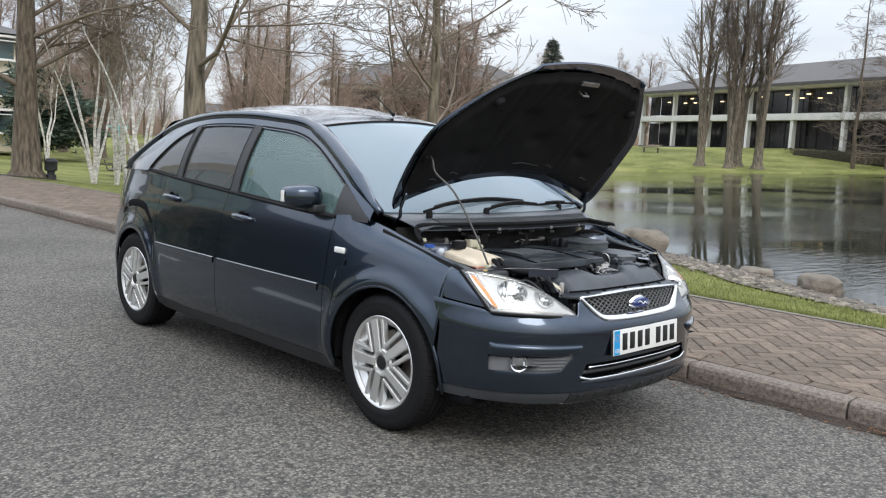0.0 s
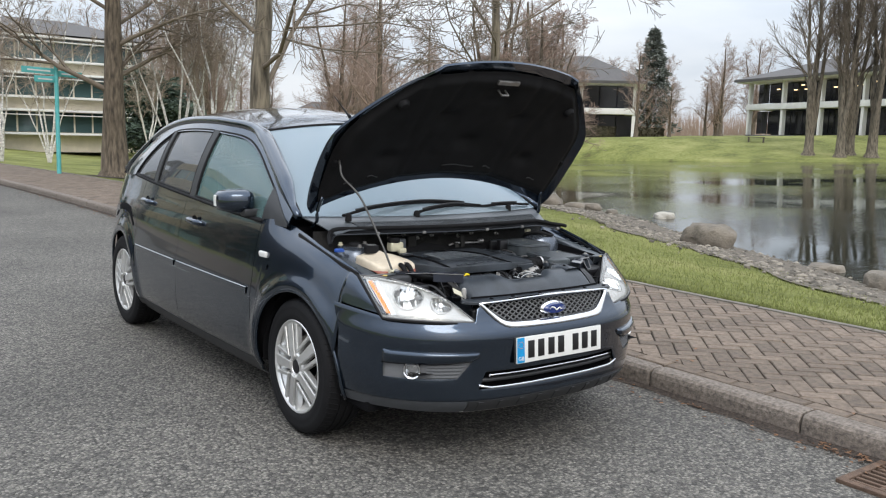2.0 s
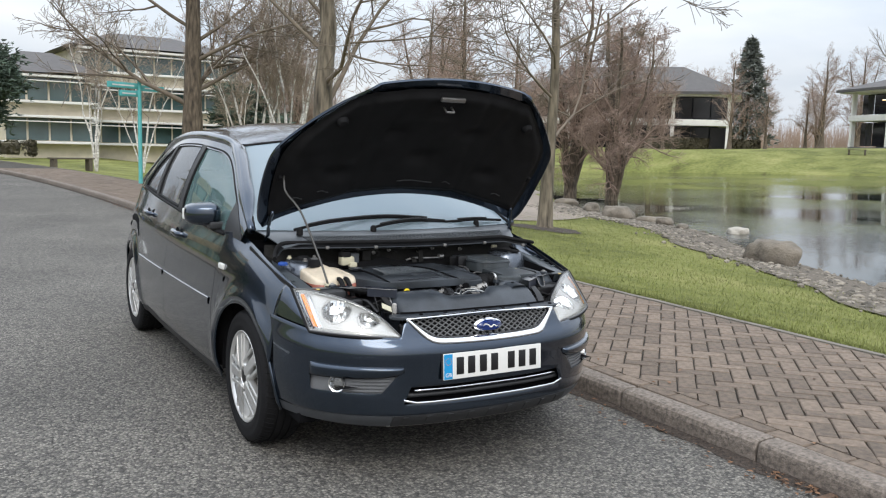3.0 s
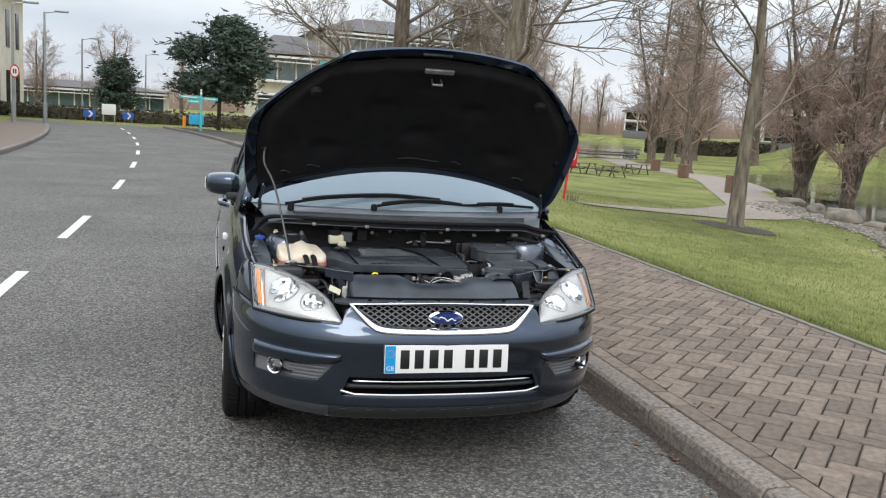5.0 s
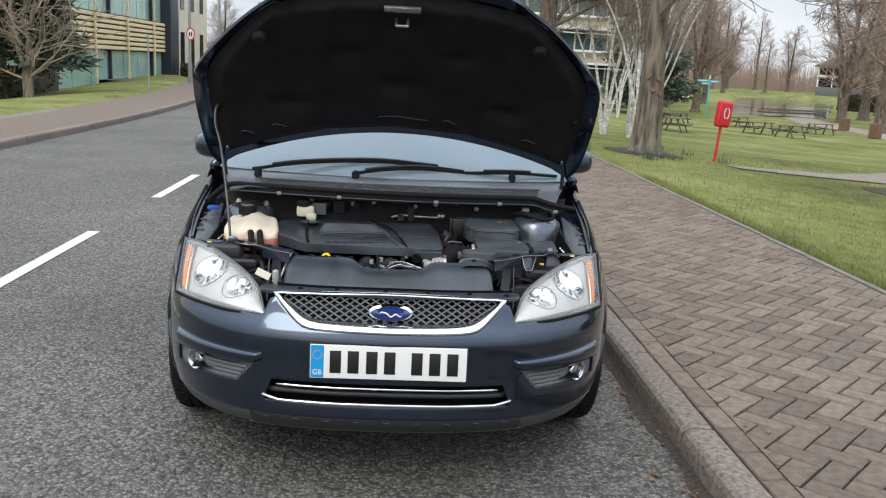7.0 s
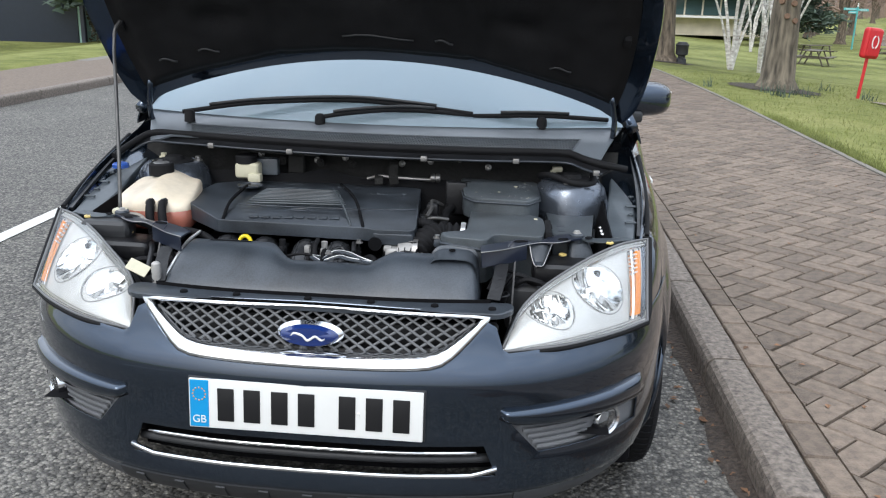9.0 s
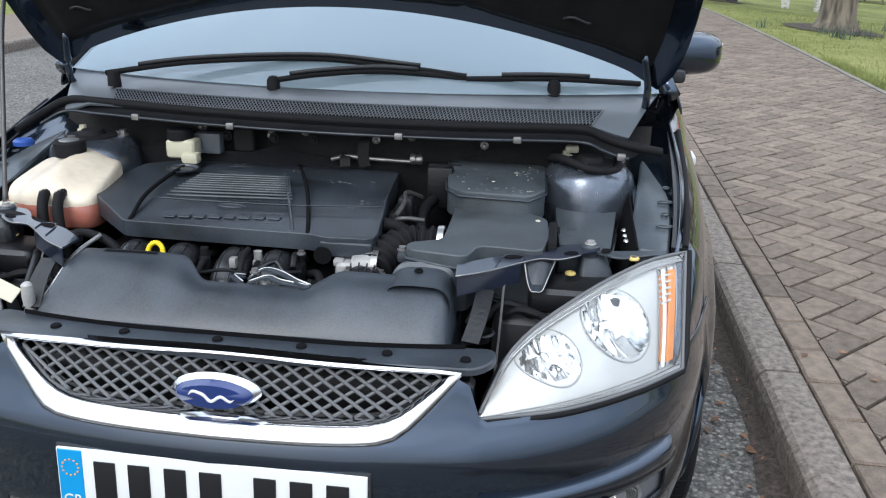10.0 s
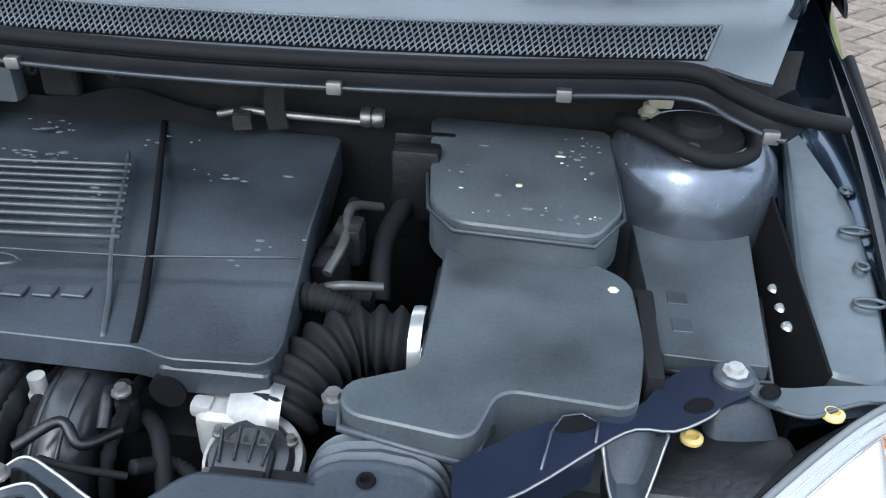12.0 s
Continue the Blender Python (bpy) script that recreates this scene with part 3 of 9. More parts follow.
# pavement bed and edging
bv, bf = grid_data(lambda u, v: (kerb_x(lerp(-20, 44, u)) + lerp(0.126, 2.12, v), lerp(-20, 44, u), 0.098), 130, 2)
pavement = tagged(solid("pavement", bv, bf, M["joint"]), "pavement of weathered red-brown brick pavers", "pavement", kind="structure")
ov, of = grid_data(lambda u, v: (opp_x(lerp(-20, 39, u)) - lerp(0.126, 1.9, v), lerp(-20, 39, u), 0.105), 100, 2, flip=True)
tagged(solid("pavement_opposite", ov, of, M["paver"]), "brick pavement across the road", "pavement", kind="structure")
y = -6.0
while y < 42:
    ln = 0.9
    V, F = grid_data(lambda u, v: (kerb_x(y + ln * u) + 2.12 + (0.0, 0.004, 0.05, 0.054)[round(v * 3)], y + 0.005 + (ln - 0.01) * u, (0.04, 0.124, 0.126, 0.04)[round(v * 3)] + 0.006 * noise.noise((y * 3, u * 2, 0))), 3, 3)
    solid("edging_stone", V, F, M["edging"], pavement, smooth=False)
    y += ln
dv, df = grid_data(lambda u, v: (opp_x(lerp(13.2, 16.6, u)) - lerp(0.0, 1.9, v), lerp(13.2, 16.6, u), lerp(0.03, 0.115, v)), 8, 3, flip=True)
tagged(solid("crossover", dv, df, M["edging"]), "pale concrete driveway crossing", "driveway", kind="structure")

# gravel path on the lawn
pp = smooth_path([(6.0, 12.3, 0), (7.6, 12.6, 0), (9.6, 13.4, 0), (12.6, 16.2, 0), (16.2, 20.6, 0), (21.2, 29.6, 0), (25.0, 37, 0), (27.2, 44, 0), (28.0, 52, 0), (31.5, 64, 0)], 8)
V, F = [], []
for k, p in enumerate(pp):
    d = (pp[min(k + 1, len(pp) - 1)] - pp[max(k - 1, 0)]).normalized()
    s = Vector((d.y, -d.x, 0))
    hw = table(k, (0, 0.3), (16, 0.7), (30, 1.3), (44, 1.5), (80, 1.1))
    for j in range(5):
        q = p + s * lerp(-hw, hw, j / 4)
        V.append(Vector((q.x, q.y, ground_z(q.x, q.y) + 0.02)))
for k in range(len(pp) - 1):
    F += [(k * 5 + j, k * 5 + j + 1, k * 5 + j + 6, k * 5 + j + 5) for j in range(4)]
tagged(solid("path", V, F, M["path"]), "pale buff gravel path curving over the lawn", "path", kind="structure")

# ---- car: shape ----
FRONT_AXLE, REAR_AXLE, HUB_Z, ARCH_R = 0.877, 3.508, 0.315, 0.352


def half_width(y, z):
    w = table(y, (0.25, 0.715), (0.45, 0.795), (0.65, 0.838), (0.875, 0.862), (1.2, 0.880), (1.8, 0.890), (2.5, 0.890), (3.1, 0.880), (3.5, 0.862), (3.8, 0.825), (4.05, 0.75), (4.25, 0.64))
    w += table(z, (0.18, -0.08), (0.24, -0.045), (0.30, -0.018), (0.40, -0.002), (0.52, 0.0), (0.60, -0.001), (0.66, -0.010), (0.72, -0.018), (0.80, -0.030), (0.88, -0.048), (0.95, -0.072), (1.04, -0.10))
    for c in (FRONT_AXLE, REAR_AXLE):
        r = math.hypot(y - c, z - HUB_Z)
        w += 0.018 * math.exp(-((r - 0.375) / 0.045) ** 2) * (z > 0.2)
    return w


def sill_z(y):
    z = 0.215
    for c in (FRONT_AXLE, REAR_AXLE):
        if abs(y - c) < ARCH_R:
            z = max(z, HUB_Z + math.sqrt(ARCH_R ** 2 - (y - c) ** 2))
    return z


def fender_top(y):
    return table(y, (0.46, 0.80), (0.6, 0.845), (0.8, 0.895), (1.0, 0.942), (1.15, 0.965), (1.30, 0.955))


def belt_z(y):
    return table(y, (1.05, 0.935), (1.5, 0.945), (2.3, 0.985), (3.0, 1.022), (3.5, 1.05), (4.1, 1.03))


def rail(y):
    """The roof rail: half width and height along the pillars and the roof's edge."""
    x = table(y, (1.04, 0.775), (1.4, 0.685), (1.82, 0.600), (2.2, 0.607), (2.6, 0.607), (3.0, 0.597), (3.4, 0.58), (3.7, 0.575), (3.95, 0.62), (4.1, 0.66))
    z = table(y, (1.04, 0.985), (1.4, 1.19), (1.82, 1.372), (2.2, 1.418), (2.6, 1.430), (3.0, 1.414), (3.4, 1.36), (3.7, 1.275), (3.95, 1.14), (4.1, 1.035))
    return x, z


def cabin_side(y, t, out=0.0):
    zb = belt_z(y)
    xb = half_width(y, zb) - 0.012
    xr, zr = rail(y)
    return xb + (xr - xb) * t + 0.022 * math.sin(math.pi * t) * min(1, (zr - zb) / 0.3) + out, zb + (zr - zb) * t


def bumper_xy(s):
    s = abs(s)
    x = table(s, (0, 0.0), (0.25, 0.22), (0.5, 0.44), (0.65, 0.576), (0.78, 0.682), (0.9, 0.770), (1.0, 0.820))
    y = table(s, (0, 0.040), (0.25, 0.047), (0.5, 0.086), (0.65, 0.150), (0.78, 0.24), (0.9, 0.372), (1.0, 0.535))
    return x, y


def bumper_in(z):
    return table(z, (0.17, 0.05), (0.20, 0.028), (0.245, 0.008), (0.30, 0.0), (0.40, 0.004), (0.47, 0.003), (0.52, -0.003), (0.56, -0.005), (0.58, 0.002), (0.60, 0.016), (0.62, 0.035), (0.66, 0.056), (0.70, 0.075), (0.74, 0.10))


def s_of_x(x):
    lo, hi = 0.0, 1.0
    for _ in range(24):
        mid = (lo + hi) / 2
        if bumper_xy(mid)[0] < abs(x):
            lo = mid
        else:
            hi = mid
    return lo


def bumper_at(x, z, out=0.0):
    """A point on the bumper's skin at half width x and height z, stood off by out."""
    s = s_of_x(x)
    _, y = bumper_xy(s)
    x2, y2 = bumper_xy(min(1, s + 0.02))
    x1, y1 = bumper_xy(max(0, s - 0.02))
    n = Vector((y2 - y1, -(x2 - x1), 0)).normalized()
    sg = -1 if x < 0 else 1
    low = 1 - smoothstep(0.18, 0.42, z)
    return Vector((x * (1 - 0.045 * low * s) + sg * n.x * out, y + bumper_in(z) * (1 - 0.35 * s) + 0.02 * low * s + n.y * out, z))


def panel(name, y0, y1, zl, zt, ny, nz, sx, material, parent, label="", roll=0.0, thick=0.0025):
    """A sheet of the body's side from height zl(y) to zt(y); roll turns its top edge inwards."""
    def fn(u, v):
        y = lerp(y0, y1, u)
        a, b = zl(y), zt(y)
        z = a + (b - a) * v
        x = half_width(y, min(z, 1.04))
        if roll:
            k = max(0.0, (v - 0.42) / 0.58)
            keep = 1 - smoothstep(0.98, 1.27, y)
            x -= roll * keep * k ** 2.2
            z -= 0.012 * keep * k ** 3
        return Vector((sx * x, y, z))
    V, F = grid_data(fn, ny, nz, flip=sx < 0)
    return solid(name, V, F, material, parent, label, thick=thick)


def strip_on(fn_list, r, sides=6):
    return tube_data([Vector(p) for p in fn_list], r, sides)


car = thing("car", "dark blue-grey five-door hatchback parked with its hood propped open", "car")
GAP = 0.0018
for sx in (-1, 1):
    # front wing: narrow nose between lamp and bumper, then over the wheel
    def wing_low(y):
        return lerp(0.652, 0.676, (y - 0.30) / 0.23) if y < 0.53 else max(sill_z(y), 0.68 if y < 0.537 else 0)
    def wing_top(y):
        return max(wing_low(y) + 0.004, lerp(0.655, 0.800, (y - 0.30) / 0.17)) if y < 0.47 else fender_top(y)
    panel("front_wing", 0.30, 1.295, wing_low, wing_top, 64, 22, sx, M["paint"], car, roll=0.038)
    def flange(u, v):
        y = lerp(0.475, 1.28, u)
        zt = fender_top(y)
        x = half_width(y, zt) - 0.038
        return Vector((sx * (x - (0.0, 0.004, 0.010, 0.040, 0.09)[round(v * 4)]), y, zt - (0.012, 0.022, 0.045, 0.055, 0.075)[round(v * 4)]))
    V, F = grid_data(flange, 30, 4, flip=sx < 0)
    solid("wing_flange", V, F, M["paint"], car, "folded wing edge along the engine bay", thick=0.003)
    d0, d1, d2 = 1.299, 2.335, 3.165
    panel("front_door", d0, d1 - GAP, lambda y: 0.262, lambda y: belt_z(y), 40, 22, sx, M["paint"], car)
    panel("rear_door", d1 + GAP, d2, lambda y: max(0.262, sill_z(y) + 0.01 if y > 3.1 else 0), lambda y: belt_z(y), 36, 22, sx, M["paint"], car)
    panel("rear_wing", d2 + 2 * GAP, 4.12, lambda y: max(sill_z(y), 0.30), lambda y: belt_z(y), 44, 22, sx, M["paint"], car)
    panel("sill", 1.235, 3.155, lambda y: 0.185, lambda y: 0.257, 40, 5, sx, M["black"], car, "dark sill panel")
    # wheel arch lips and liners
    for c, nm in ((FRONT_AXLE, "front"), (REAR_AXLE, "rear")):
        pts = []
        for k in range(33):
            a = radians(-18 + 216 * k / 32)
            y, z = c + (ARCH_R + 0.001) * math.cos(a), HUB_Z + (ARCH_R + 0.001) * math.sin(a)
            if z > 0.23:
                pts.append(Vector((sx * (half_width(y, z) - 0.006), y, z)))
        V, F = tube_data(pts, 0.009, 8)
        solid("arch_lip", V, F, M["paint"], car)
        V, F = [], []
        for k in range(25):
            a = radians(-8 + 196 * k / 24)
            for j, x in enumerate((half_width(c + ARCH_R * math.cos(a), 0.3) - 0.035, 0.74, 0.635)):
                V.append(Vector((sx * x, c + (ARCH_R + 0.01) * math.cos(a), max(0.24, HUB_Z + (ARCH_R + 0.01) * math.sin(a)))))
        for k in range(24):
            for j in range(2):
                F.append((k * 3 + j, k * 3 + j + 1, k * 3 + j + 4, k * 3 + j + 3))
        b = len(V)
        for k in range(25):
            V.append(Vector((sx * 0.635, c, 0.3)))
        F += [(k * 3 + 2, (k + 1) * 3 + 2, b + k) for k in range(24)]
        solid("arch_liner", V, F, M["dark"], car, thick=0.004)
    # bright-edged rub strips on the doors
    for y0, y1 in ((1.34, 2.31), (2.36, 3.12)):
        V, F = grid_data(lambda u, v: Vector((sx * (half_width(lerp(y0, y1, u), 0.6) + (0.001, 0.007, 0.007, 0.001)[round(v * 3)]), lerp(y0, y1, u), (0.618, 0.613, 0.585, 0.578)[round(v * 3)])), 20, 3, flip=sx < 0)
        ob = solid("rub_strip", V, F, M["paint"], car, "rub strip with a bright upper edge", sharp=30)
        V, F = strip_on([(sx * (half_width(y, 0.6) + 0.005), y, 0.6165) for y in (y0, lerp(y0, y1, .25), lerp(y0, y1, .5), lerp(y0, y1, .75), y1)], 0.0012)
        solid("bright_edge", V, F, M["alloy"], ob)
    # handles in round recesses
    for yc, zc in ((2.10, 0.862), (2.985, 0.905)):
        hx = half_width(yc, zc)
        pts = [(sx * (hx - 0.006), yc - 0.085, zc), (sx * (hx + 0.022), yc - 0.06, zc + 0.004), (sx * (hx + 0.028), yc, zc + 0.006), (sx * (hx + 0.022), yc + 0.065, zc + 0.008), (sx * (hx - 0.004), yc + 0.10, zc + 0.008)]
        sm = smooth_path(pts, 5)
        V, F = tube_data(sm, [0.012 + 0.006 * math.sin(math.pi * k / (len(sm) - 1)) for k in range(len(sm))], 10)
        hob = solid("door_handle", V, F, M["paint"], car)
        # flat black disc on the panel, painting the shade of the recess
        rec = lathe_bm([(0.0, 0.0), (0.03, 0.0005), (0.045, 0.0015), (0.047, 0.003)], (0, 0, 0), "x", 24)
        bmesh.ops.scale(rec, vec=(sx, 1.1, 0.95), verts=rec.verts)
        bmesh.ops.translate(rec, vec=(sx * (hx + 0.0045), yc + 0.005, zc - 0.006), verts=rec.verts)
        part("recess", rec, M["dark"], hob)
    # side repeater on the wing
    yc, zc = 1.205, 0.795
    bm = box_bm(sx * (half_width(yc, zc) + 0.003), yc, zc, 0.018, 0.075, 0.028, 0.012, 3)
    part("side_repeater", bm, M["plate"], car, "small clear side repeater lamp")
    # windows and pillars
    def top_t(y):
        zr, zb = rail(y)[1], belt_z(y)
        return max(0.02, 1 - 0.052 / max(0.06, zr - zb))
    def quarter_t(y):
        zb, zr = belt_z(y), rail(y)[1]
        z = table(y, (3.02, 1.362), (3.25, 1.27), (3.42, 1.145), (3.50, 1.073))
        return max(0.03, (z - zb) / (zr - zb))
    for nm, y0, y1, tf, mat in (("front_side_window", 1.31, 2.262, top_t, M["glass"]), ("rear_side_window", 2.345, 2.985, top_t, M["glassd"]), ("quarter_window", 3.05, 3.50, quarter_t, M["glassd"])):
        def gfn(u, v):
            y = lerp(y0, y1, u)
            x, z = cabin_side(y, 0.025 + (tf(y) - 0.025) * v, -0.010)
            return Vector((sx * x, y, z))
        V, F = grid_data(gfn, 24, 10, flip=sx < 0)
        wob = solid(nm, V, F, mat, car)
        wob.visible_shadow = False
        loop = [gfn(k / 20, 0) for k in range(20)] + [gfn(1, k / 8) for k in range(8)] + [gfn(1 - k / 20, 1) for k in range(20)] + [gfn(0, 1 - k / 8) for k in range(9)]
        V, F = tube_data([p + Vector((sx * 0.006, 0, 0)) for p in loop], 0.0085, 6)
        solid("window_seal", V, F, M["rubber"], wob, "black rubber seal")
    def strip(y0, y1, t0, t1, nm, mat, out=0.0, n=20, lbl=""):
        V, F = grid_data(lambda u, v: (lambda q: Vector((sx * q[0], lerp(y0, y1, u), q[1])))(cabin_side(lerp(y0, y1, u), lerp(t0(lerp(y0, y1, u)), t1(lerp(y0, y1, u)), v), out)), n, 8, flip=sx < 0)
        return solid(nm, V, F, mat, car, lbl, thick=0.004)
    strip(1.06, 3.06, lambda y: max(0.0, top_t(y) - 0.02), lambda y: 1.0, "door_frame", M["paint"], n=50)
    strip(2.258, 2.35, lambda y: 0.0, lambda y: top_t(y) + 0.01, "centre_pillar", M["black"], 0.001, 4, "black centre pillar trim")
    strip(2.978, 3.056, lambda y: 0.0, lambda y: top_t(y) + 0.01, "rear_door_trim", M["black"], 0.001, 4, "black trim behind the rear door glass")
    strip(3.05, 4.10, lambda y: quarter_t(y) if y < 3.5 else 0.0, lambda y: 1.0, "rear_pillar", M["paint"], n=40)
    strip(1.07, 1.33, lambda y: 0.0, lambda y: top_t(y) + 0.04, "mirror_sail", M["black"], 0.003, 8, "black triangular sail panel")
    pts = [Vector((sx * (rail(y)[0] - 0.012), y, rail(y)[1] + 0.004)) for y in [1.02 + 0.08 * k for k in range(39)]]
    V, F = tube_data(pts, [0.03 + 0.012 * (1.25 < p.y < 1.8) - 0.012 * (p.y < 1.15) for p in pts], 12)
    solid("roof_rail", V, F, M["paint"], car)
    # belt moulding
    V, F = strip_on([(sx * (half_width(y, belt_z(y)) + 0.001), y, belt_z(y) + 0.004) for y in [1.31 + 0.1 * k for k in range(22)]], 0.009)
    solid("belt_moulding", V, F, M["rubber"], car)
    # door mirror
    bm = bmesh.new()
    bmesh.ops.create_uvsphere(bm, u_segments=28, v_segments=16, radius=1)
    for v in bm.verts:
        x, y, z = v.co
        x, z = math.copysign(abs(x) ** 0.62, x), math.copysign(abs(z) ** 0.62, z)
        y = math.copysign(abs(y) ** 0.75, y)
        y = min(y, 0.55)
        v.co = Vector((sx * (0.868 + 0.088 * x), 1.525 + 0.085 * y * (1 - 0.12 * x) + 0.02 * x, 1.028 + 0.060 * z * (1 - 0.1 * x)))
    mir = part("door_mirror", bm, M["paint"], car, sharp=50)
    V, F = grid_data(lambda u, v: Vector((sx * lerp(0.80, 0.935, u), 1.576, lerp(0.98, 1.075, v))), 4, 3, flip=sx > 0)
    solid("mirror_glass", V, F, M["chrome"], mir)
    bm = box_bm(sx * 0.80, 1.46, 0.972, 0.10, 0.07, 0.04, 0.015, 3)
    part("mirror_arm", bm, M["black"], mir)
    bm = box_bm(sx * 0.952, 1.555, 1.028, 0.012, 0.03, 0.055, 0.005, 3)
    part("mirror_lamp", bm, M["plate"], mir, "clear lamp in the mirror's tip")

# inner shell behind the panel gaps, floor pan, cabin tub
V, F = [], []
for sx in (-1, 1):
    grid_data(lambda u, v: Vector((sx * (half_width(lerp(1.15, 4.1, u), lerp(0.25, 0.93, v)) - 0.03), lerp(1.15, 4.1, u), lerp(max(0.25, sill_z(lerp(1.15, 4.1, u)) + 0.02), 0.93, v))), 40, 8, V, F)
solid("inner_shell", V, F, M["dark"], car)
part("floor_pan", box_bm(0, 2.10, 0.24, 1.5, 3.4, 0.06, 0.02), M["dark"], car)
part("parcel_shelf", box_bm(0, 3.55, 0.98, 1.3, 0.6, 0.03, 0.01), M["trim"], car)
part("bulkhead", box_bm(0, 1.12, 0.62, 1.5, 0.05, 0.62, 0.02), M["dark"], car)


# windscreen, roof, tail
def screen(u, v):
    x = lerp(0.748, 0.592, v) * (2 * u - 1)
    q = (2 * u - 1) ** 2
    y = lerp(0.905 + 0.125 * q, 1.735 + 0.085 * q, v)
    z = lerp(0.985 + 0.005 * q, 1.432 - 0.058 * q, v)
    b = 0.028 * math.sin(math.pi * v) * (1 - 0.5 * q)
    return Vector((x, y - 0.45 * b, z + 0.9 * b))


V, F = grid_data(screen, 30, 20)
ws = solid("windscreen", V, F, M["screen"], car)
ws.visible_shadow = False
loop = [screen(k / 24, 1) for k in range(25)]
V, F = tube_data(loop, 0.010, 6)
solid("screen_trim", V, F, M["rubber"], ws)
for sx in (0, 1):
    V, F = tube_data([screen(sx, k / 16) for k in range(17)], 0.012, 6)
    solid("screen_trim", V, F, M["rubber"], ws)


def roof(u, v):
    y = lerp(1.735, 3.60, v)
    y += 0.085 * (2 * u - 1) ** 2 * (1 - v)
    xr, zr = rail(y)
    x = (2 * u - 1) * xr
    return Vector((x, y, zr + 0.016 + table(v, (0, 0.050), (0.3, 0.080), (0.7, 0.085), (1, 0.06)) * (1 - (2 * u - 1) ** 2)))


V, F = grid_data(roof, 26, 34)
solid("roof", V, F, M["paint"], car, thick=0.004)
V, F = tube_data(smooth_path([(0.0, 1.86, 1.475), (0.0, 1.90, 1.50), (0.0, 2.05, 1.60)], 4), [0.012, 0.011, 0.010, 0.008, 0.005, 0.004, 0.003, 0.003, 0.0025], 6)
solid("aerial", V, F, M["rubber"], car, "short black roof aerial")


def tail(u, v):
    z = table(v, (0, 1.40), (0.1, 1.37), (0.45, 1.05), (0.5, 1.0), (0.7, 0.78), (0.75, 0.68), (0.9, 0.45), (1, 0.33))
    y = table(v, (0, 3.58), (0.1, 3.70), (0.45, 4.02), (0.5, 4.06), (0.7, 4.10), (0.75, 4.14), (0.9, 4.16), (1, 4.12))
    w = table(v, (0, 0.56), (0.1, 0.575), (0.45, 0.655), (0.5, 0.67), (0.7, 0.67), (0.75, 0.68), (0.9, 0.64), (1, 0.56))
    q = 2 * u - 1
    return Vector((w * q, y - 0.10 * q ** 4 - 0.04 * q * q, z + 0.03 * (1 - q * q) * (v < 0.3)))


V, F = grid_data(tail, 24, 30)
solid("tailgate", V, F, M["paint"], car)

# cabin: dash, wheel, seats
V, F = grid_data(lambda u, v: Vector((lerp(-0.70, 0.70, u), lerp(1.0, 1.45, v), 0.955 + 0.03 * math.sin(math.pi * v) + 0.02 * math.sin(math.pi * u))), 20, 8)
solid("dashboard", V, F, M["trim"], car)
part("dash_face", box_bm(0, 1.47, 0.80, 1.40, 0.08, 0.34, 0.03), M["trim"], car)
bm = bmesh.new()
for k in range(24):
    a, b = 2 * math.pi * k / 24, 2 * math.pi * (k + 1) / 24
    f = lambda t: Vector((-0.36 + 0.185 * math.cos(t), 1.66 + 0.075 * math.sin(t), 0.93 + 0.17 * math.sin(t)))
    cyl_bm(f(a), f(b), 0.016, sides=8, cap=False, bm=bm)
cyl_bm((-0.54, 1.66, 0.93), (-0.18, 1.66, 0.93), 0.014, sides=6, bm=bm)
part("steering_wheel", bm, M["rubber"], car)


def car_seat(x, y):
    b = box_bm(x, y, 0.55, 0.50, 0.50, 0.16, 0.06, 3)
    b = box_bm(0, 0, 0.30, 0.48, 0.14, 0.62, 0.06, 3, Matrix.Translation((x, y + 0.24, 0.58)) @ Matrix.Rotation(radians(-16), 4, "X"), b)
    s = part("car_seat", b, M["seat"], car)
    part("headrest", box_bm(0, 0, 0.74, 0.26, 0.09, 0.19, 0.04, 3, Matrix.Translation((x, y + 0.24, 0.58)) @ Matrix.Rotation(radians(-16), 4, "X")), M["seat"], s)
    for dx in (-0.06, 0.06):
        part("headrest_post", cyl_bm((x + dx, y + 0.38, 1.12), (x + dx, y + 0.42, 1.24), 0.007, sides=8), M["chrome"], s)


for x in (-0.36, 0.36):
    car_seat(x, 2.0)
    car_seat(x, 2.85)

# ---- car: nose ----
# skin columns share the edges of its openings
xs = sorted({0.0, 0.07, 0.14, 0.21, 0.28, 0.32, 0.345, 0.372, 0.395, 0.412, 0.425, 0.47, 0.52, 0.57, 0.62, 0.67, 0.715, 0.735, 0.76, 0.785, 0.80, 0.819})
xs = [-x for x in xs[:0:-1]] + xs
zs = [0.299, 0.309, 0.32, 0.345, 0.37, 0.395, 0.42, 0.445, 0.472, 0.497, 0.515, 0.535, 0.555, 0.575, 0.59]


def nose_top(x):
    x = abs(x)
    return table(x, (0, 0.602), (0.24, 0.602), (0.30, 0.606)) if x < 0.30 else lerp(0.606, 0.702, (x - 0.30) / 0.085) if x < 0.385 else lerp(0.702, 0.622, (x - 0.385) / 0.03) if x < 0.415 else lerp(0.622, 0.641, (x - 0.415) / 0.31) if x < 0.725 else lerp(0.641, 0.672, (x - 0.725) / 0.094)


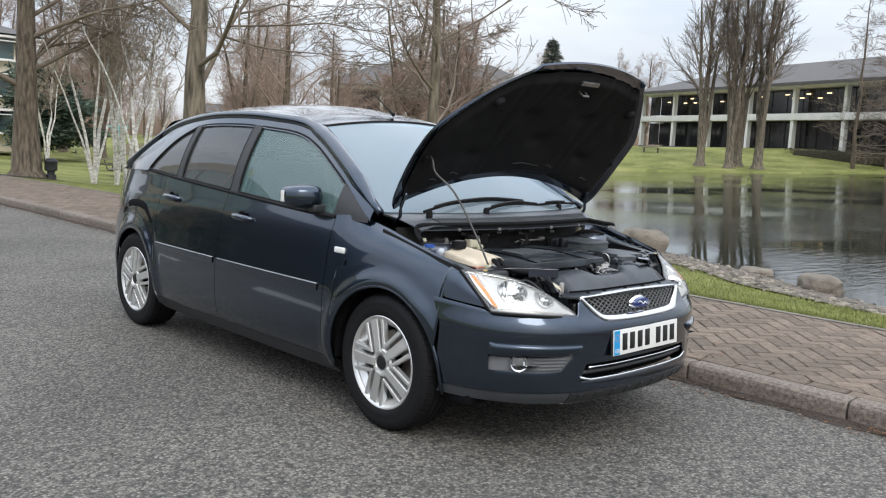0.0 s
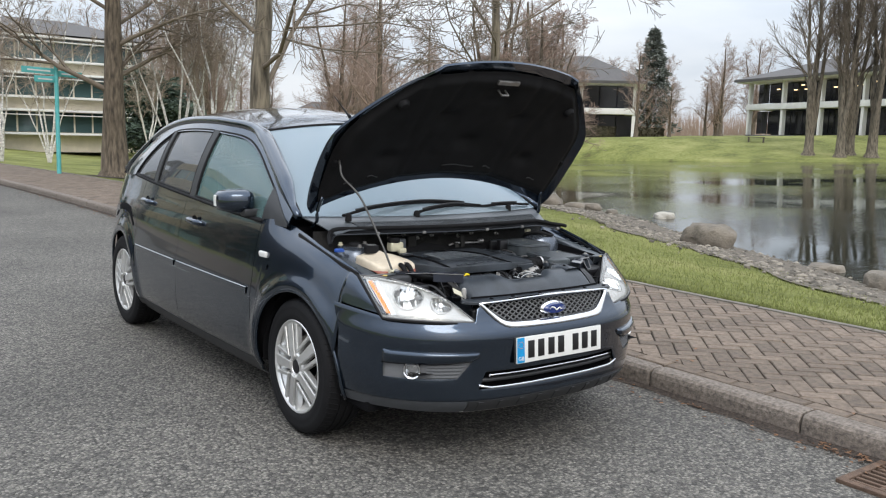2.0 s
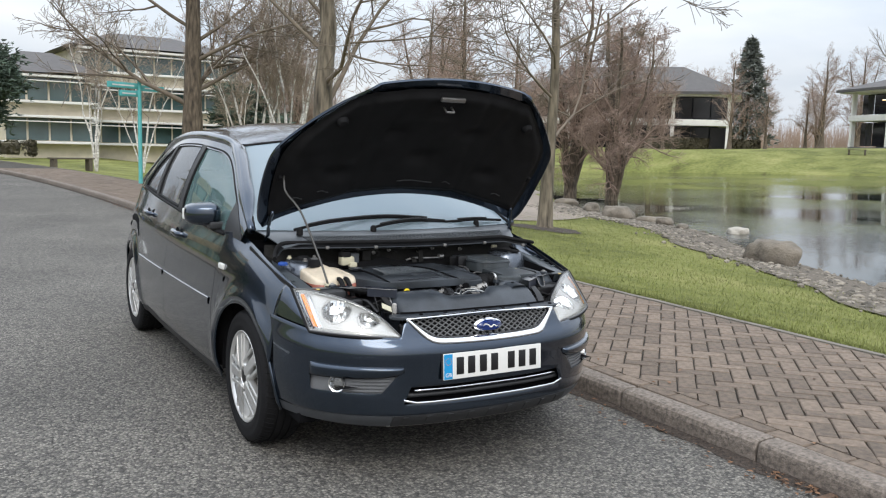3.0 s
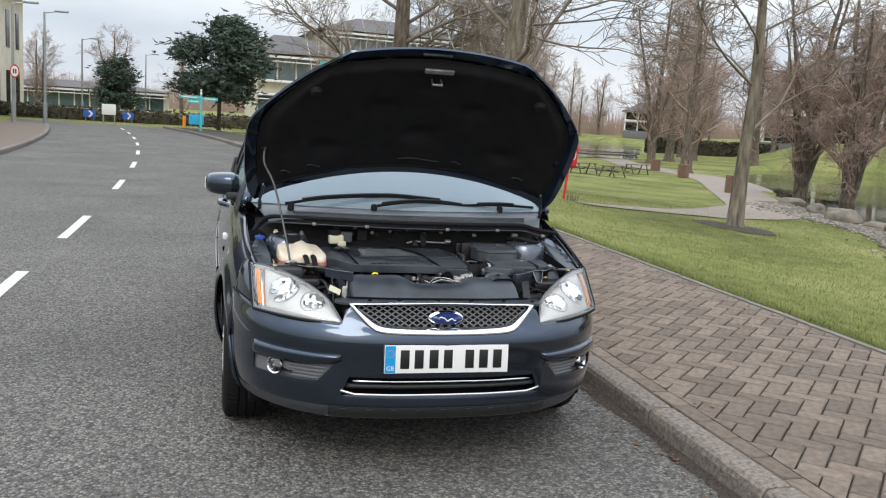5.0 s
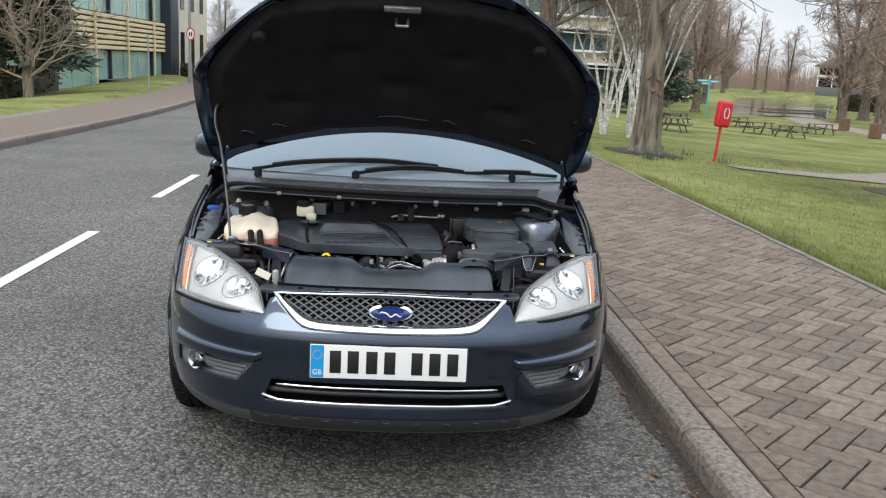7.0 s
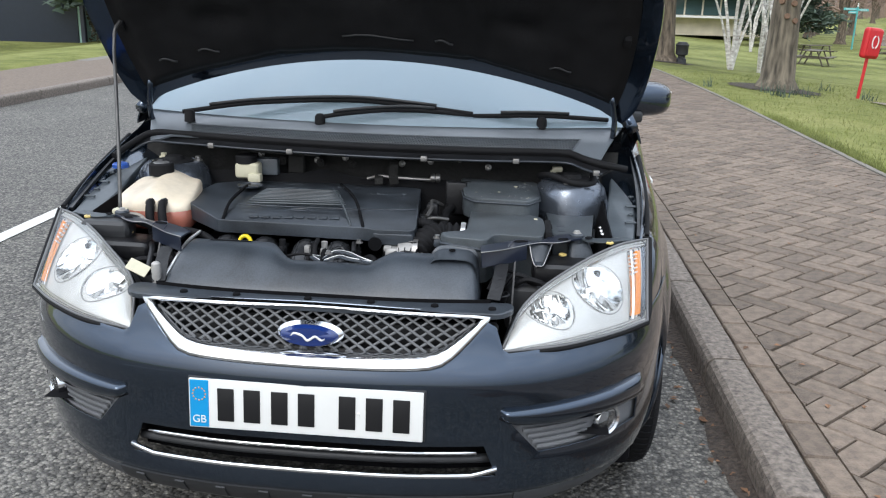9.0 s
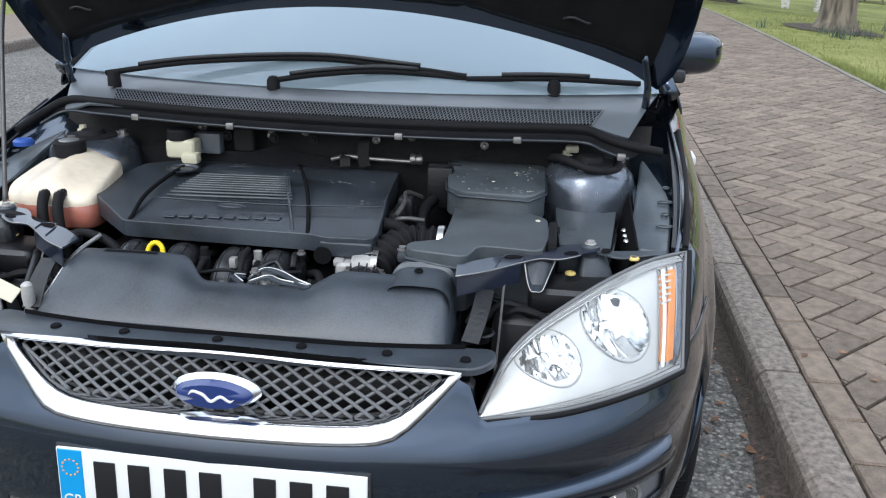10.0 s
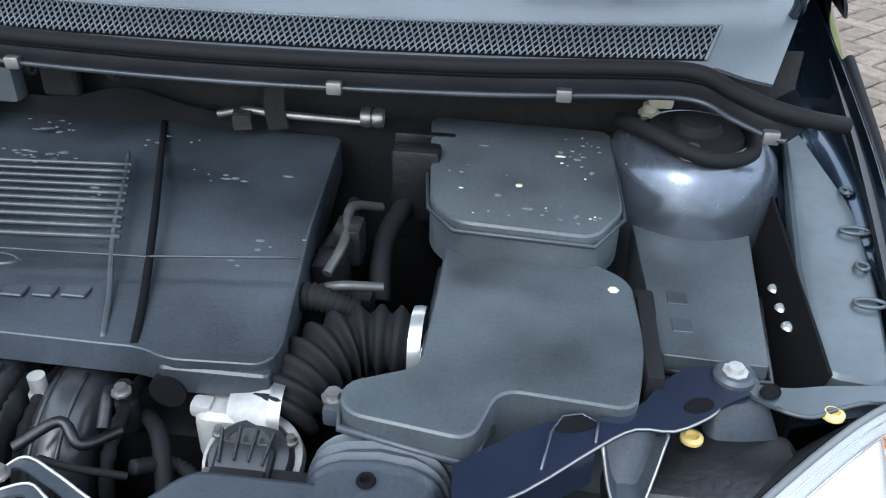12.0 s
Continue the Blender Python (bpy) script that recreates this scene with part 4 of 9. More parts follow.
V, F, rows = [], [], len(zs) + 4
for x0 in xs:
    t = nose_top(x0)
    for z in zs + [lerp(0.59, t, k / 4) for k in (1, 2, 3, 4)]:
        x = x0
        if 0.34 < abs(x) < 0.42 and 0.345 < z < 0.43:
            x *= 1 - 0.075 * (z - 0.345) / 0.075 * (abs(x) - 0.30) / 0.112
        xx = math.copysign(lerp(0.500, 0.436, (z - 0.395) / 0.077), x) if abs(abs(x) - 0.47) < 1e-6 and 0.39 < z < 0.48 else x
        V.append(bumper_at(xx, z))
for i in range(len(xs) - 1):
    xm = abs(xs[i] + xs[i + 1]) / 2
    for j in range(rows - 1):
        zm = (zs + [9] * 5)[j + 1]
        lo = (zs + [9] * 5)[j]
        if xm < 0.412 and 0.345 <= lo and zm <= 0.42:
            continue
        if 0.47 < xm < 0.735 and 0.395 <= lo and zm <= 0.472:
            continue
        a = i * rows + j
        F.append((a, a + rows, a + rows + 1, a + 1))
used = sorted({k for q in F for k in q})
back = {k: i for i, k in enumerate(used)}
bump = solid("front_bumper", [V[k] for k in used], [tuple(back[k] for k in q) for q in F], M["paint"], car, "dark painted front bumper", thick=0.006)
for mod in list(bump.modifiers):
    if mod.type == "EDGE_SPLIT":
        bump.modifiers.remove(mod)
bump.modifiers.new("weighted", "WEIGHTED_NORMAL")


def patch_on(x0, x1, z0, z1, out, nx=12, nz=4, V=None, F=None, shape=None):
    return grid_data(lambda u, v: bumper_at(lerp(x0, x1, u), (shape(lerp(x0, x1, u), v) if shape else lerp(z0, z1, v)), out), nx, nz, V, F)


# lower edge: painted corners and an unpainted ribbed lip between them
def lip(x, v, out=0.0):
    p = bumper_at(x, lerp(0.243, 0.297, v), out)
    return p + Vector((0, 0.030 * (1 - v) ** 1.5, 0.010 * smoothstep(0.45, 0.8, abs(x))))


V, F = grid_data(lambda u, v: lip(lerp(-0.455, 0.455, u), v, 0.002), 30, 4)
solid("lower_lip", V, F, M["black"], bump, "unpainted dark lower lip", thick=0.006)
for sx in (-1, 1):
    V, F = grid_data(lambda u, v: lip(sx * lerp(0.458, 0.815, u), v), 16, 4)
    solid("lower_corner", V, F, M["lowerp"], bump, "dark textured lower corner", thick=0.005)
for k in range(9):
    x = -0.40 + 0.1 * k
    V, F = grid_data(lambda u, v: lip(x + lerp(-0.011, 0.011, u), lerp(0.15, 0.85, v), 0.007), 2, 2)
    solid("lip_rib", V, F, M["black"], bump, thick=0.004)
V, F = tube_data([lip(lerp(-0.47, 0.47, k / 30), 0.0, 0.003) for k in range(31)], 0.003, 6)
solid("lip_edge", V, F, M["steel"], bump, "thin bright line along the lower edge")
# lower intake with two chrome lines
# black sheet standing in for the shade inside the intake
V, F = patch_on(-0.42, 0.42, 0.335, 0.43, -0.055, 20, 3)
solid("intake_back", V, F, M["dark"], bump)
V, F = tube_data([bumper_at(lerp(-0.366, 0.366, k / 24), 0.403, 0.0) for k in range(25)], 0.0042, 8)
solid("intake_bar", V, F, M["chrome"], bump, "chrome bar")
for z in (0.378, 0.420):
    V, F = tube_data([bumper_at(lerp(-0.40, 0.40, k / 24), z, -0.02) for k in range(25)], 0.010, 8)
    solid("intake_slat", V, F, M["black"], bump)
pts = [bumper_at(lerp(-0.412, 0.412, k / 30), 0.350 + 0.014 * smoothstep(0.36, 0.412, abs(lerp(-0.412, 0.412, k / 30))), 0.004) for k in range(31)]
V, F = tube_data(pts, 0.0060, 8)
solid("intake_trim", V, F, M["chrome"], bump, "chrome lower trim")
for sx in (-1, 1):
    # fog lamp pocket
    V, F = [], []
    patch_on(sx * 0.425, sx * 0.758, 0.386, 0.480, -0.011, 14, 5, V, F)
    pk = solid("fog_pocket", V, F, M["fogp"], bump, "grey plastic fog lamp pocket", thick=0.004)
    for k in range(5):
        V, F = patch_on(sx * (0.455 + 0.011 * (4 - k)), sx * 0.612, 0.402 + 0.0145 * k, 0.409 + 0.0145 * k, -0.004, 6, 1)
        solid("vent_slat", V, F, M["fogp"], pk, thick=0.006)
    c = bumper_at(sx * 0.655, 0.433, 0.002)
    tilt = Matrix.Translation(c) @ Matrix.Rotation(radians(sx * 42), 4, "Z") @ Matrix.Scale(0.84, 4)
    bm = lathe_bm([(0.0, 0.018), (0.020, 0.016), (0.034, 0.004), (0.037, -0.006), (0.043, -0.010), (0.046, -0.004), (0.046, 0.03)], (0, 0, 0), "y", 24)
    bmesh.ops.transform(bm, matrix=tilt, verts=bm.verts)
    fg = part("fog_lamp", bm, M["chrome"], bump, "round fog lamp")
    bm = lathe_bm([(0.0, -0.012), (0.018, -0.010), (0.034, -0.002)], (0, 0, 0), "y", 24)
    bmesh.ops.transform(bm, matrix=tilt, verts=bm.verts)
    part("lens", bm, M["lens"], fg)
    # bumper strip with a bright upper edge
    def band(x, v):
        b = table(abs(x), (0.41, 0.488), (0.45, 0.471), (0.60, 0.461), (0.745, 0.459))
        t = table(abs(x), (0.41, 0.508), (0.6, 0.512), (0.745, 0.515))
        return lerp(b, t, v)
    def moulding(u, v):
        x = lerp(0.412, 0.738, u)
        end = math.sqrt(max(0.0, 1 - (1 - min(1.0, u / 0.03, (1 - u) / 0.03)) ** 2))
        return bumper_at(sx * x, band(x, table(v, (0, 0.0), (0.2, 0.02), (0.45, 0.35), (0.7, 0.78), (0.85, 0.95), (1, 1.0))), 0.001 + table(v, (0, 0.0), (0.2, 0.012), (0.45, 0.020), (0.7, 0.019), (0.85, 0.011), (1, 0.0)) * end)
    V, F = grid_data(moulding, 30, 14)
    solid("bumper_strip", V, F, M["paint"], bump)
    # black line drawn along the strip's lower edge as its shadow
    V, F = tube_data([bumper_at(sx * lerp(0.412, 0.738, k / 16), band(lerp(0.412, 0.738, k / 16), -0.03), 0.002) for k in range(17)], 0.0035, 6)
    solid("strip_gap", V, F, M["dark"], bump)

# grille: chrome frame and diamond mesh
def grille_y(x, z):
    return bumper_at(x, z).y


def frame_loop(grow_by, dy):
    pts = []
    top, bot = 0.700 + grow_by * 0.35, 0.601 - grow_by * (1.12 if grow_by < 0 else 1)
    xt, xb = 0.385 + grow_by * 1.15, 0.290 + grow_by * 0.75
    for k in range(21):
        x = lerp(-xt, xt, k / 20)
        pts.append((x, top + 0.008 * (1 - (x / xt) ** 2)))
    for k in range(1, 6):
        a = k / 6
        pts.append((lerp(xt, xb, a ** 1.1), lerp(top, bot, a)))
    for k in range(21):
        x = lerp(xb, -xb, k / 20)
        pts.append((x, bot - 0.007 * (1 - (x / xb) ** 2)))
    for k in range(5, 0, -1):
        a = k / 6
        pts.append((-lerp(xt, xb, a ** 1.1), lerp(top, bot, a)))
    n = len(pts)
    for _ in range(2):
        soft = [(abs(x) > xb - 0.045 and z < bot + 0.03) for x, z in pts]
        pts = [((pts[k - 1][0] + 2 * pts[k][0] + pts[(k + 1) % n][0]) / 4, (pts[k - 1][1] + 2 * pts[k][1] + pts[(k + 1) % n][1]) / 4) if soft[k] else pts[k] for k in range(n)]
    return [Vector((x, grille_y(x, min(0.705, z)) + dy, z)) for x, z in pts]


loops = [frame_loop(0.004, 0.012), frame_loop(0.003, -0.008), frame_loop(-0.004, -0.013), frame_loop(-0.013, -0.011), frame_loop(-0.018, -0.002), frame_loop(-0.019, 0.03)]
n = len(loops[0])
V = [p for lp in loops for p in lp]
F = [(i * n + k, i * n + (k + 1) % n, (i + 1) * n + (k + 1) % n, (i + 1) * n + k) for i in range(len(loops) - 1) for k in range(n)]
grille = solid("grille", V, F, M["chrome"], car, "chrome-framed grille with black diamond mesh")
inner = [(p.x, p.z) for p in frame_loop(-0.017, 0)]


def inside(x, z):
    c = False
    for (x0, z0), (x1, z1) in zip(inner, inner[1:] + inner[:1]):
        if (z0 > z) != (z1 > z) and x < (x1 - x0) * (z - z0) / (z1 - z0) + x0:
            c = not c
    return c


V, F = [], []
pitch_x, slope = 0.0335, 0.62
for fam in (-1, 1):
    for k in range(-32, 33):
        seg = []
        for j in range(0, 41):
            z = lerp(0.59, 0.71, j / 40)
            x = k * pitch_x + fam * (z - 0.65) / slope
            if inside(x, z):
                seg.append(Vector((x, grille_y(x, 0.65) + 0.012 + 0.38 * (z - 0.65) + 0.001 * fam, z)))
            else:
                if len(seg) > 1:
                    tube_data([seg[0], *seg[2:-1:4], seg[-1]], 0.0032, 5, V, F)
                seg = []
        if len(seg) > 1:
            tube_data([seg[0], *seg[2:-1:4], seg[-1]], 0.0032, 5, V, F)
solid("grille_mesh", V, F, M["greyp"], grille, "black diamond mesh")
# black sheet in place of the shadow behind the mesh
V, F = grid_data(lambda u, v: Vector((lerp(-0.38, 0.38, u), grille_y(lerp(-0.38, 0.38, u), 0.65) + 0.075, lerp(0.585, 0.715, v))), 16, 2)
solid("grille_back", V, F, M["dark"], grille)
# oval badge, plain
for nm, rx, rz_, d, mat in (("badge_rim", 0.073, 0.0305, 0.0, M["chrome"]), ("badge", 0.064, 0.0245, -0.0125, M["emblem"])):
    bm = bmesh.new()
    y0 = grille_y(0, 0.652) - 0.012 + d
    ring, ring2, top = [], [], bm.verts.new((0, y0 - 0.006, 0.652))
    for k in range(40):
        a = 2 * math.pi * k / 40
        ring.append(bm.verts.new((rx * math.cos(a), y0 + 0.008, 0.652 + rz_ * math.sin(a))))
        ring2.append(bm.verts.new((0.86 * rx * math.cos(a), y0 - 0.004, 0.652 + 0.82 * rz_ * math.sin(a))))
    for k in range(40):
        j = (k + 1) % 40
        bm.faces.new((ring[k], ring[j], ring2[j], ring2[k]))
        bm.faces.new((ring2[k], ring2[j], top))
    part(nm, bm, mat, grille, sharp=60)
pts = smooth_path([(-0.040, 0, 0.648), (-0.030, 0, 0.660), (-0.012, 0, 0.656), (0.0, 0, 0.646), (0.016, 0, 0.655), (0.030, 0, 0.647), (0.042, 0, 0.657)], 5)
V, F = tube_data([Vector((p.x, grille_y(0, 0.652) - 0.0305 + 3.0 * p.x * p.x, p.z)) for p in pts], 0.0028, 6)
solid("badge_flourish", V, F, M["plate"], grille, "pale flourish on the badge")

# number plate with plain bars for its characters
PL = Matrix.Translation((0, 0.027, 0.5000)) @ Matrix.Rotation(radians(-4), 4, "X")
plate = part("number_plate", box_bm(0, 0.004, 0, 0.506, 0.006, 0.111, 0.006, 3, PL), M["plate"], car, "white plate, its characters plain bars")
part("plate_holder", box_bm(0, 0.012, 0, 0.515, 0.010, 0.117, 0.004, 2, PL), M["black"], plate)
part("plate_band", box_bm(-0.230, 0.0015, 0, 0.042, 0.003, 0.107, 0.0012, 1, PL), M["plateblue"], plate, "blue band")
for k in range(12):
    a = 2 * math.pi * k / 12
    part("star", box_bm(-0.230 + 0.014 * math.cos(a), -0.0002, 0.022 + 0.014 * math.sin(a), 0.003, 0.002, 0.003, 0.0005, 1, PL), M["amber"], plate)
for k, x in enumerate((-0.172, -0.115, -0.055, 0.003, 0.091, 0.149, 0.207)):
    part("character_bar", box_bm(x, 0.0002, 0, 0.036, 0.003, 0.074, 0.002, 2, PL), M["ink"], plate)
txt = bpy.data.curves.new("band_letters", "FONT")
txt.body, txt.size, txt.align_x, txt.extrude = "GB", 0.024, "CENTER", 0.0006
to = new("band_letters", txt)
to.data.materials.append(M["plate"])
to.parent = plate
to.matrix_basis = PL @ pose(-0.230, -0.0006, -0.043, 90, 0, 0)
for x in (-0.12, 0.115):
    part("plate_screw", lathe_bm([(0.0, -0.001), (0.004, -0.001), (0.005, 0.001)], PL @ Vector((x, 0.0005, -0.002)), "y", 10), M["plate"], plate)


# headlamps
def lamp_low(u):
    return Vector((lerp(0.410, 0.742, u), table(u, (0, 0.116), (0.4, 0.155), (0.75, 0.228), (1, 0.305)), lerp(0.624, 0.645, u)))


def lamp_up(u):
    return Vector((table(u, (0, 0.412), (0.2, 0.455), (0.5, 0.555), (0.8, 0.672), (1, 0.752)), table(u, (0, 0.122), (0.2, 0.232), (0.5, 0.322), (0.8, 0.425), (1, 0.480)), table(u, (0, 0.630), (0.2, 0.692), (0.5, 0.752), (0.8, 0.787), (1, 0.794))))


LAMP_OUT = Vector((0.35, -0.80, 0.48)).normalized()


def lamp(u, v, push=0.0):
    p = lamp_low(u).lerp(lamp_up(u), v)
    b = 0.030 * math.sin(math.pi * min(1, u * 1.02)) ** 0.7 * math.sin(math.pi * v) ** 0.7
    return p + LAMP_OUT * (b + push)


def bowl_map(u, v):
    """Turns offsets in metres across the lamp into its own coordinates, about one centre."""
    c, h = lamp(u, v), 0.01
    ju, jv = (lamp(u + h, v) - c) / h, (lamp(u, v + h) - c) / h
    e1 = Vector((0.86, 0.5, 0)).normalized()
    e2 = LAMP_OUT.cross(e1).normalized()
    e2 = e2 if e2.z > 0 else -e2
    a, b, cc, d = ju.dot(e1), jv.dot(e1), ju.dot(e2), jv.dot(e2)
    det = a * d - b * cc
    return lambda px, pz: (u + (d * px - b * pz) / det, min(0.93, max(0.05, v + (a * pz - cc * px) / det)))


for sx in (-1, 1):
    fl = lambda p: Vector((sx * p.x, p.y, p.z))
    # silver bezel, open where the bowls sit
    bowls = [(bowl_map(0.66, 0.585), 0.064, 0.050, "main_reflector"), (bowl_map(0.34, 0.60), 0.047, 0.038, "dip_reflector")]
    V, F = grid_data(lambda u, v: fl(lamp(u, v, -0.004 - 0.012 * (math.sin(math.pi * min(1, u)) * math.sin(math.pi * v)) ** 0.5)), 64, 40, flip=sx < 0)
    keep = []
    for q in F:
        c = sum((V[k] for k in q), Vector()) / len(q)
        if all((c - fl(lamp(*at(0, 0), -0.014))).length > r * 0.95 for at, r, _, _ in bowls):
            keep.append(q)
    house = solid("headlamp", V, keep, M["lampsilver"], car, "clear headlamp with silver bowls and an amber side")
    V, F = grid_data(lambda u, v: fl(lamp(lerp(0.02, 0.98, u), lerp(0.03, 0.97, v), -0.105 * (math.sin(math.pi * u) * math.sin(math.pi * v)) ** 0.5 - 0.02)), 20, 12, flip=sx < 0)
    solid("lamp_case", V, F, M["black"], house, "dark lamp case")
    V, F = grid_data(lambda u, v: fl(lamp(u, v)), 28, 16, flip=sx < 0)
    ln = solid("lens", V, F, M["lens"], house)
    ln.visible_shadow = False
    loop = [lamp(k / 20, 0) for k in range(20)] + [lamp(1, k / 8) for k in range(8)] + [lamp(1 - k / 20, 1) for k in range(21)]
    V, F = tube_data([fl(p) for p in loop], 0.0035, 6)
    solid("lens_edge", V, F, M["greyp"], house)
    V, F = tube_data([fl(lamp(k / 20, 0) + Vector((0, 0, -0.007))) for k in range(21)] + [fl(lamp(1, k / 8) + Vector((0.006, 0.004, 0))) for k in range(1, 9)], 0.006, 6)
    solid("lens_gap", V, F, M["rubber"], house)
    # reflector bowls
    for at, r, deep, nm in bowls:
        V, F = [], []
        rings, sides = 12, 48
        for i in range(rings + 1):
            q = lerp(0.16, 1.0, i / rings)
            for k in range(sides):
                a = 2 * math.pi * k / sides
                px, pz = r * q * math.cos(a), r * q * math.sin(a)
                dent = 0.0035 * abs(math.sin(px / r * 7.0)) * (1 - q ** 4) + 0.003 * (pz > 0.1 * r) * (1 - q ** 2)
                V.append(fl(lamp(*at(px, pz), -0.013 - deep * (1 - q * q) + dent)))
        for i in range(rings):
            for k in range(sides):
                b = (k + 1) % sides
                q = (i * sides + k, (i + 1) * sides + k, (i + 1) * sides + b, i * sides + b)
                F.append(q if sx > 0 else q[::-1])
        solid(nm, V, F, M["bowl"], house, "fluted chrome bowl")
        ring = [fl(lamp(*at(r * math.cos(2 * math.pi * k / 40), r * math.sin(2 * math.pi * k / 40)), -0.012)) for k in range(41)]
        V, F = tube_data(ring, 0.0016, 6)
        solid("bowl_rim", V, F, M["lampgrey"], house)
        c, d = fl(lamp(*at(0, 0), -0.013 - deep)), fl(LAMP_OUT)
        part("bulb_shield", cyl_bm(c - d * 0.01, c + d * deep * 0.55, r * 0.17, sides=16), M["bowl"], house, "bulb in a bright metal cap")
    # side column with the amber strip, and the moulded margins of the lens
    V, F = grid_data(lambda u, v: fl(lamp(lerp(0.862, 0.985, u), lerp(0.07, 0.90, v), -0.0072 + 0.0012 * math.cos(6 * math.pi * u))), 18, 24, flip=sx < 0)
    solid("side_reflector", V, F, M["bowl"], house, "fluted bright side reflector")
    V, F = grid_data(lambda u, v: fl(lamp(lerp(0.906, 0.945, u) + 0.006 * v, lerp(0.11, 0.87, v), -0.0045)), 4, 24, flip=sx < 0)
    am = solid("indicator", V, F, M["amber"], house, "amber indicator strip", thick=0.002)
    for k in range(5):
        v0 = 0.60 + 0.055 * k
        V, F = grid_data(lambda u, v: fl(lamp(lerp(0.892, 0.918, u) + 0.006 * v0, lerp(v0, v0 + 0.018, v), -0.0030)), 2, 1, flip=sx < 0)
        solid("prism", V, F, M["lampsilver"], am, thick=0.002)
    V, F = grid_data(lambda u, v: fl(lamp(lerp(0.02, 0.99, u), lerp(0.925, 0.985, v), -0.0028)), 40, 2, flip=sx < 0)
    solid("upper_margin", V, F, M["lampgrey"], house, "grey translucent margin")
    for v0, rr, mt in ((0.915, 0.0013, "bowl"), (0.955, 0.0010, "bowl"), (0.045, 0.0012, "bowl"), (0.075, 0.0010, "lampgrey")):
        V, F = tube_data([fl(lamp(lerp(0.03, 0.985, k / 30), v0, -0.0026)) for k in range(31)], rr, 5)
        solid("margin_line", V, F, M[mt], house)


# wheels
def make_wheel():
    bm = lathe_bm([(0.172, -0.095), (0.185, -0.09), (0.178, -0.05), (0.165, 0.02), (0.170, 0.06), (0.192, 0.078), (0.205, 0.086), (0.214, 0.092), (0.218, 0.098), (0.214, 0.101), (0.205, 0.098), (0.196, 0.088)], (0, 0, 0), "x", 56)
    w = part("wheel", bm, M["alloy"], car, "silver alloy wheel with five triple-bar spokes", sharp=40)
    prof = [(0.200, -0.098), (0.235, -0.106), (0.272, -0.106), (0.296, -0.098), (0.308, -0.085), (0.3145, -0.06), (0.315, -0.042), (0.308, -0.040), (0.308, -0.034), (0.315, -0.032), (0.316, -0.006), (0.309, -0.004), (0.309, 0.003), (0.316, 0.005), (0.315, 0.030), (0.308, 0.032), (0.308, 0.038), (0.3145, 0.040), (0.313, 0.066), (0.308, 0.086), (0.296, 0.098), (0.280, 0.1035), (0.272, 0.1045), (0.268, 0.1035), (0.250, 0.1065), (0.232, 0.106), (0.222, 0.101), (0.214, 0.097)]
    part("tyre", lathe_bm(prof, (0, 0, 0), "x", 72), M["rubber"], w, "black road tyre", sharp=30)
    V, F = [], []
    for k in range(72):
        a = 2 * math.pi * k / 72
        for s in (-1, 1):
            pts = [Vector((x, (0.3155 + dz) * math.cos(a + q), (0.3155 + dz) * math.sin(a + q))) for x, q, dz in ((s * 0.045, 0, 0), (s * 0.07, 0.02, -0.002), (s * 0.092, 0.03, -0.012))]
            tube_data(pts, 0.003, 3, V, F)
    tagged(solid("tread", V, F, M["rubber"], w), kind="stuff")
    for k in range(5):
        turn = Matrix.Rotation(2 * math.pi * k / 5 + 0.35, 4, "X")
        b = bmesh.new()
        for off, wd, ln in ((0.0, 0.050, 0.205), (0.046, 0.021, 0.200), (-0.046, 0.021, 0.200)):
            q = bmesh.new()
            bmesh.ops.create_cube(q, size=1)
            for v in q.verts:
                t = v.co.z + 0.5
                v.co = Vector((0.082 + 0.012 * (1 - t) + v.co.x * 0.03, off * (1 + 0.25 * t) + v.co.y * wd * (0.8 + 0.25 * t), lerp(0.045 + 0.012 * (off != 0), ln, t)))
            bmesh.ops.bevel(q, geom=q.edges[:], offset=0.004, segments=2, affect="EDGES")
            join_bm(b, q)
        bmesh.ops.transform(b, matrix=turn, verts=b.verts)
        part("spoke", b, M["alloy"], w, sharp=30)
    part("hub", lathe_bm([(0.070, 0.07), (0.068, 0.092), (0.060, 0.100), (0.044, 0.098), (0.040, 0.090), (0.036, 0.090), (0.034, 0.098)], (0, 0, 0), "x", 32), M["alloy"], w)
    part("hub_cap", lathe_bm([(0.036, 0.092), (0.030, 0.100), (0.0, 0.103)], (0, 0, 0), "x", 24), M["ink"], w, "dark hub cap")
    part("brake_disc", lathe_bm([(0.06, 0.02), (0.14, 0.02), (0.142, 0.015), (0.142, -0.01)], (0, 0, 0), "x", 40), M["disc"], w, "bare brake disc")
    part("wheel_back", lathe_bm([(0.0, -0.06), (0.17, -0.06)], (0, 0, 0), "x", 24), M["dark"], w)
    return w


w0 = make_wheel()
for k, (sx, y) in enumerate(((-1, FRONT_AXLE), (-1, REAR_AXLE), (1, FRONT_AXLE), (1, REAR_AXLE))):
    m = Matrix.Translation((sx * 0.746, y, HUB_Z)) @ Matrix.Rotation(math.pi if sx < 0 else 0, 4, "Z") @ Matrix.Rotation(0.9 * k, 4, "X")
    if k == 0:
        w0.matrix_basis = m
    else:
        copy_thing(w0, m).parent = car

# ---- car: open hood ----
HD, HN, HO = Vector((0, -0.683, 0.730)), Vector((0, 0.730, 0.683)), Vector((0, 0.985, 1.015))


def hood_w(s):
    return table(s, (0.0, 0.725), (0.06, 0.758), (0.2, 0.778), (0.40, 0.778), (0.50, 0.752), (0.62, 0.655), (0.75, 0.535), (0.86, 0.425), (0.93, 0.40))


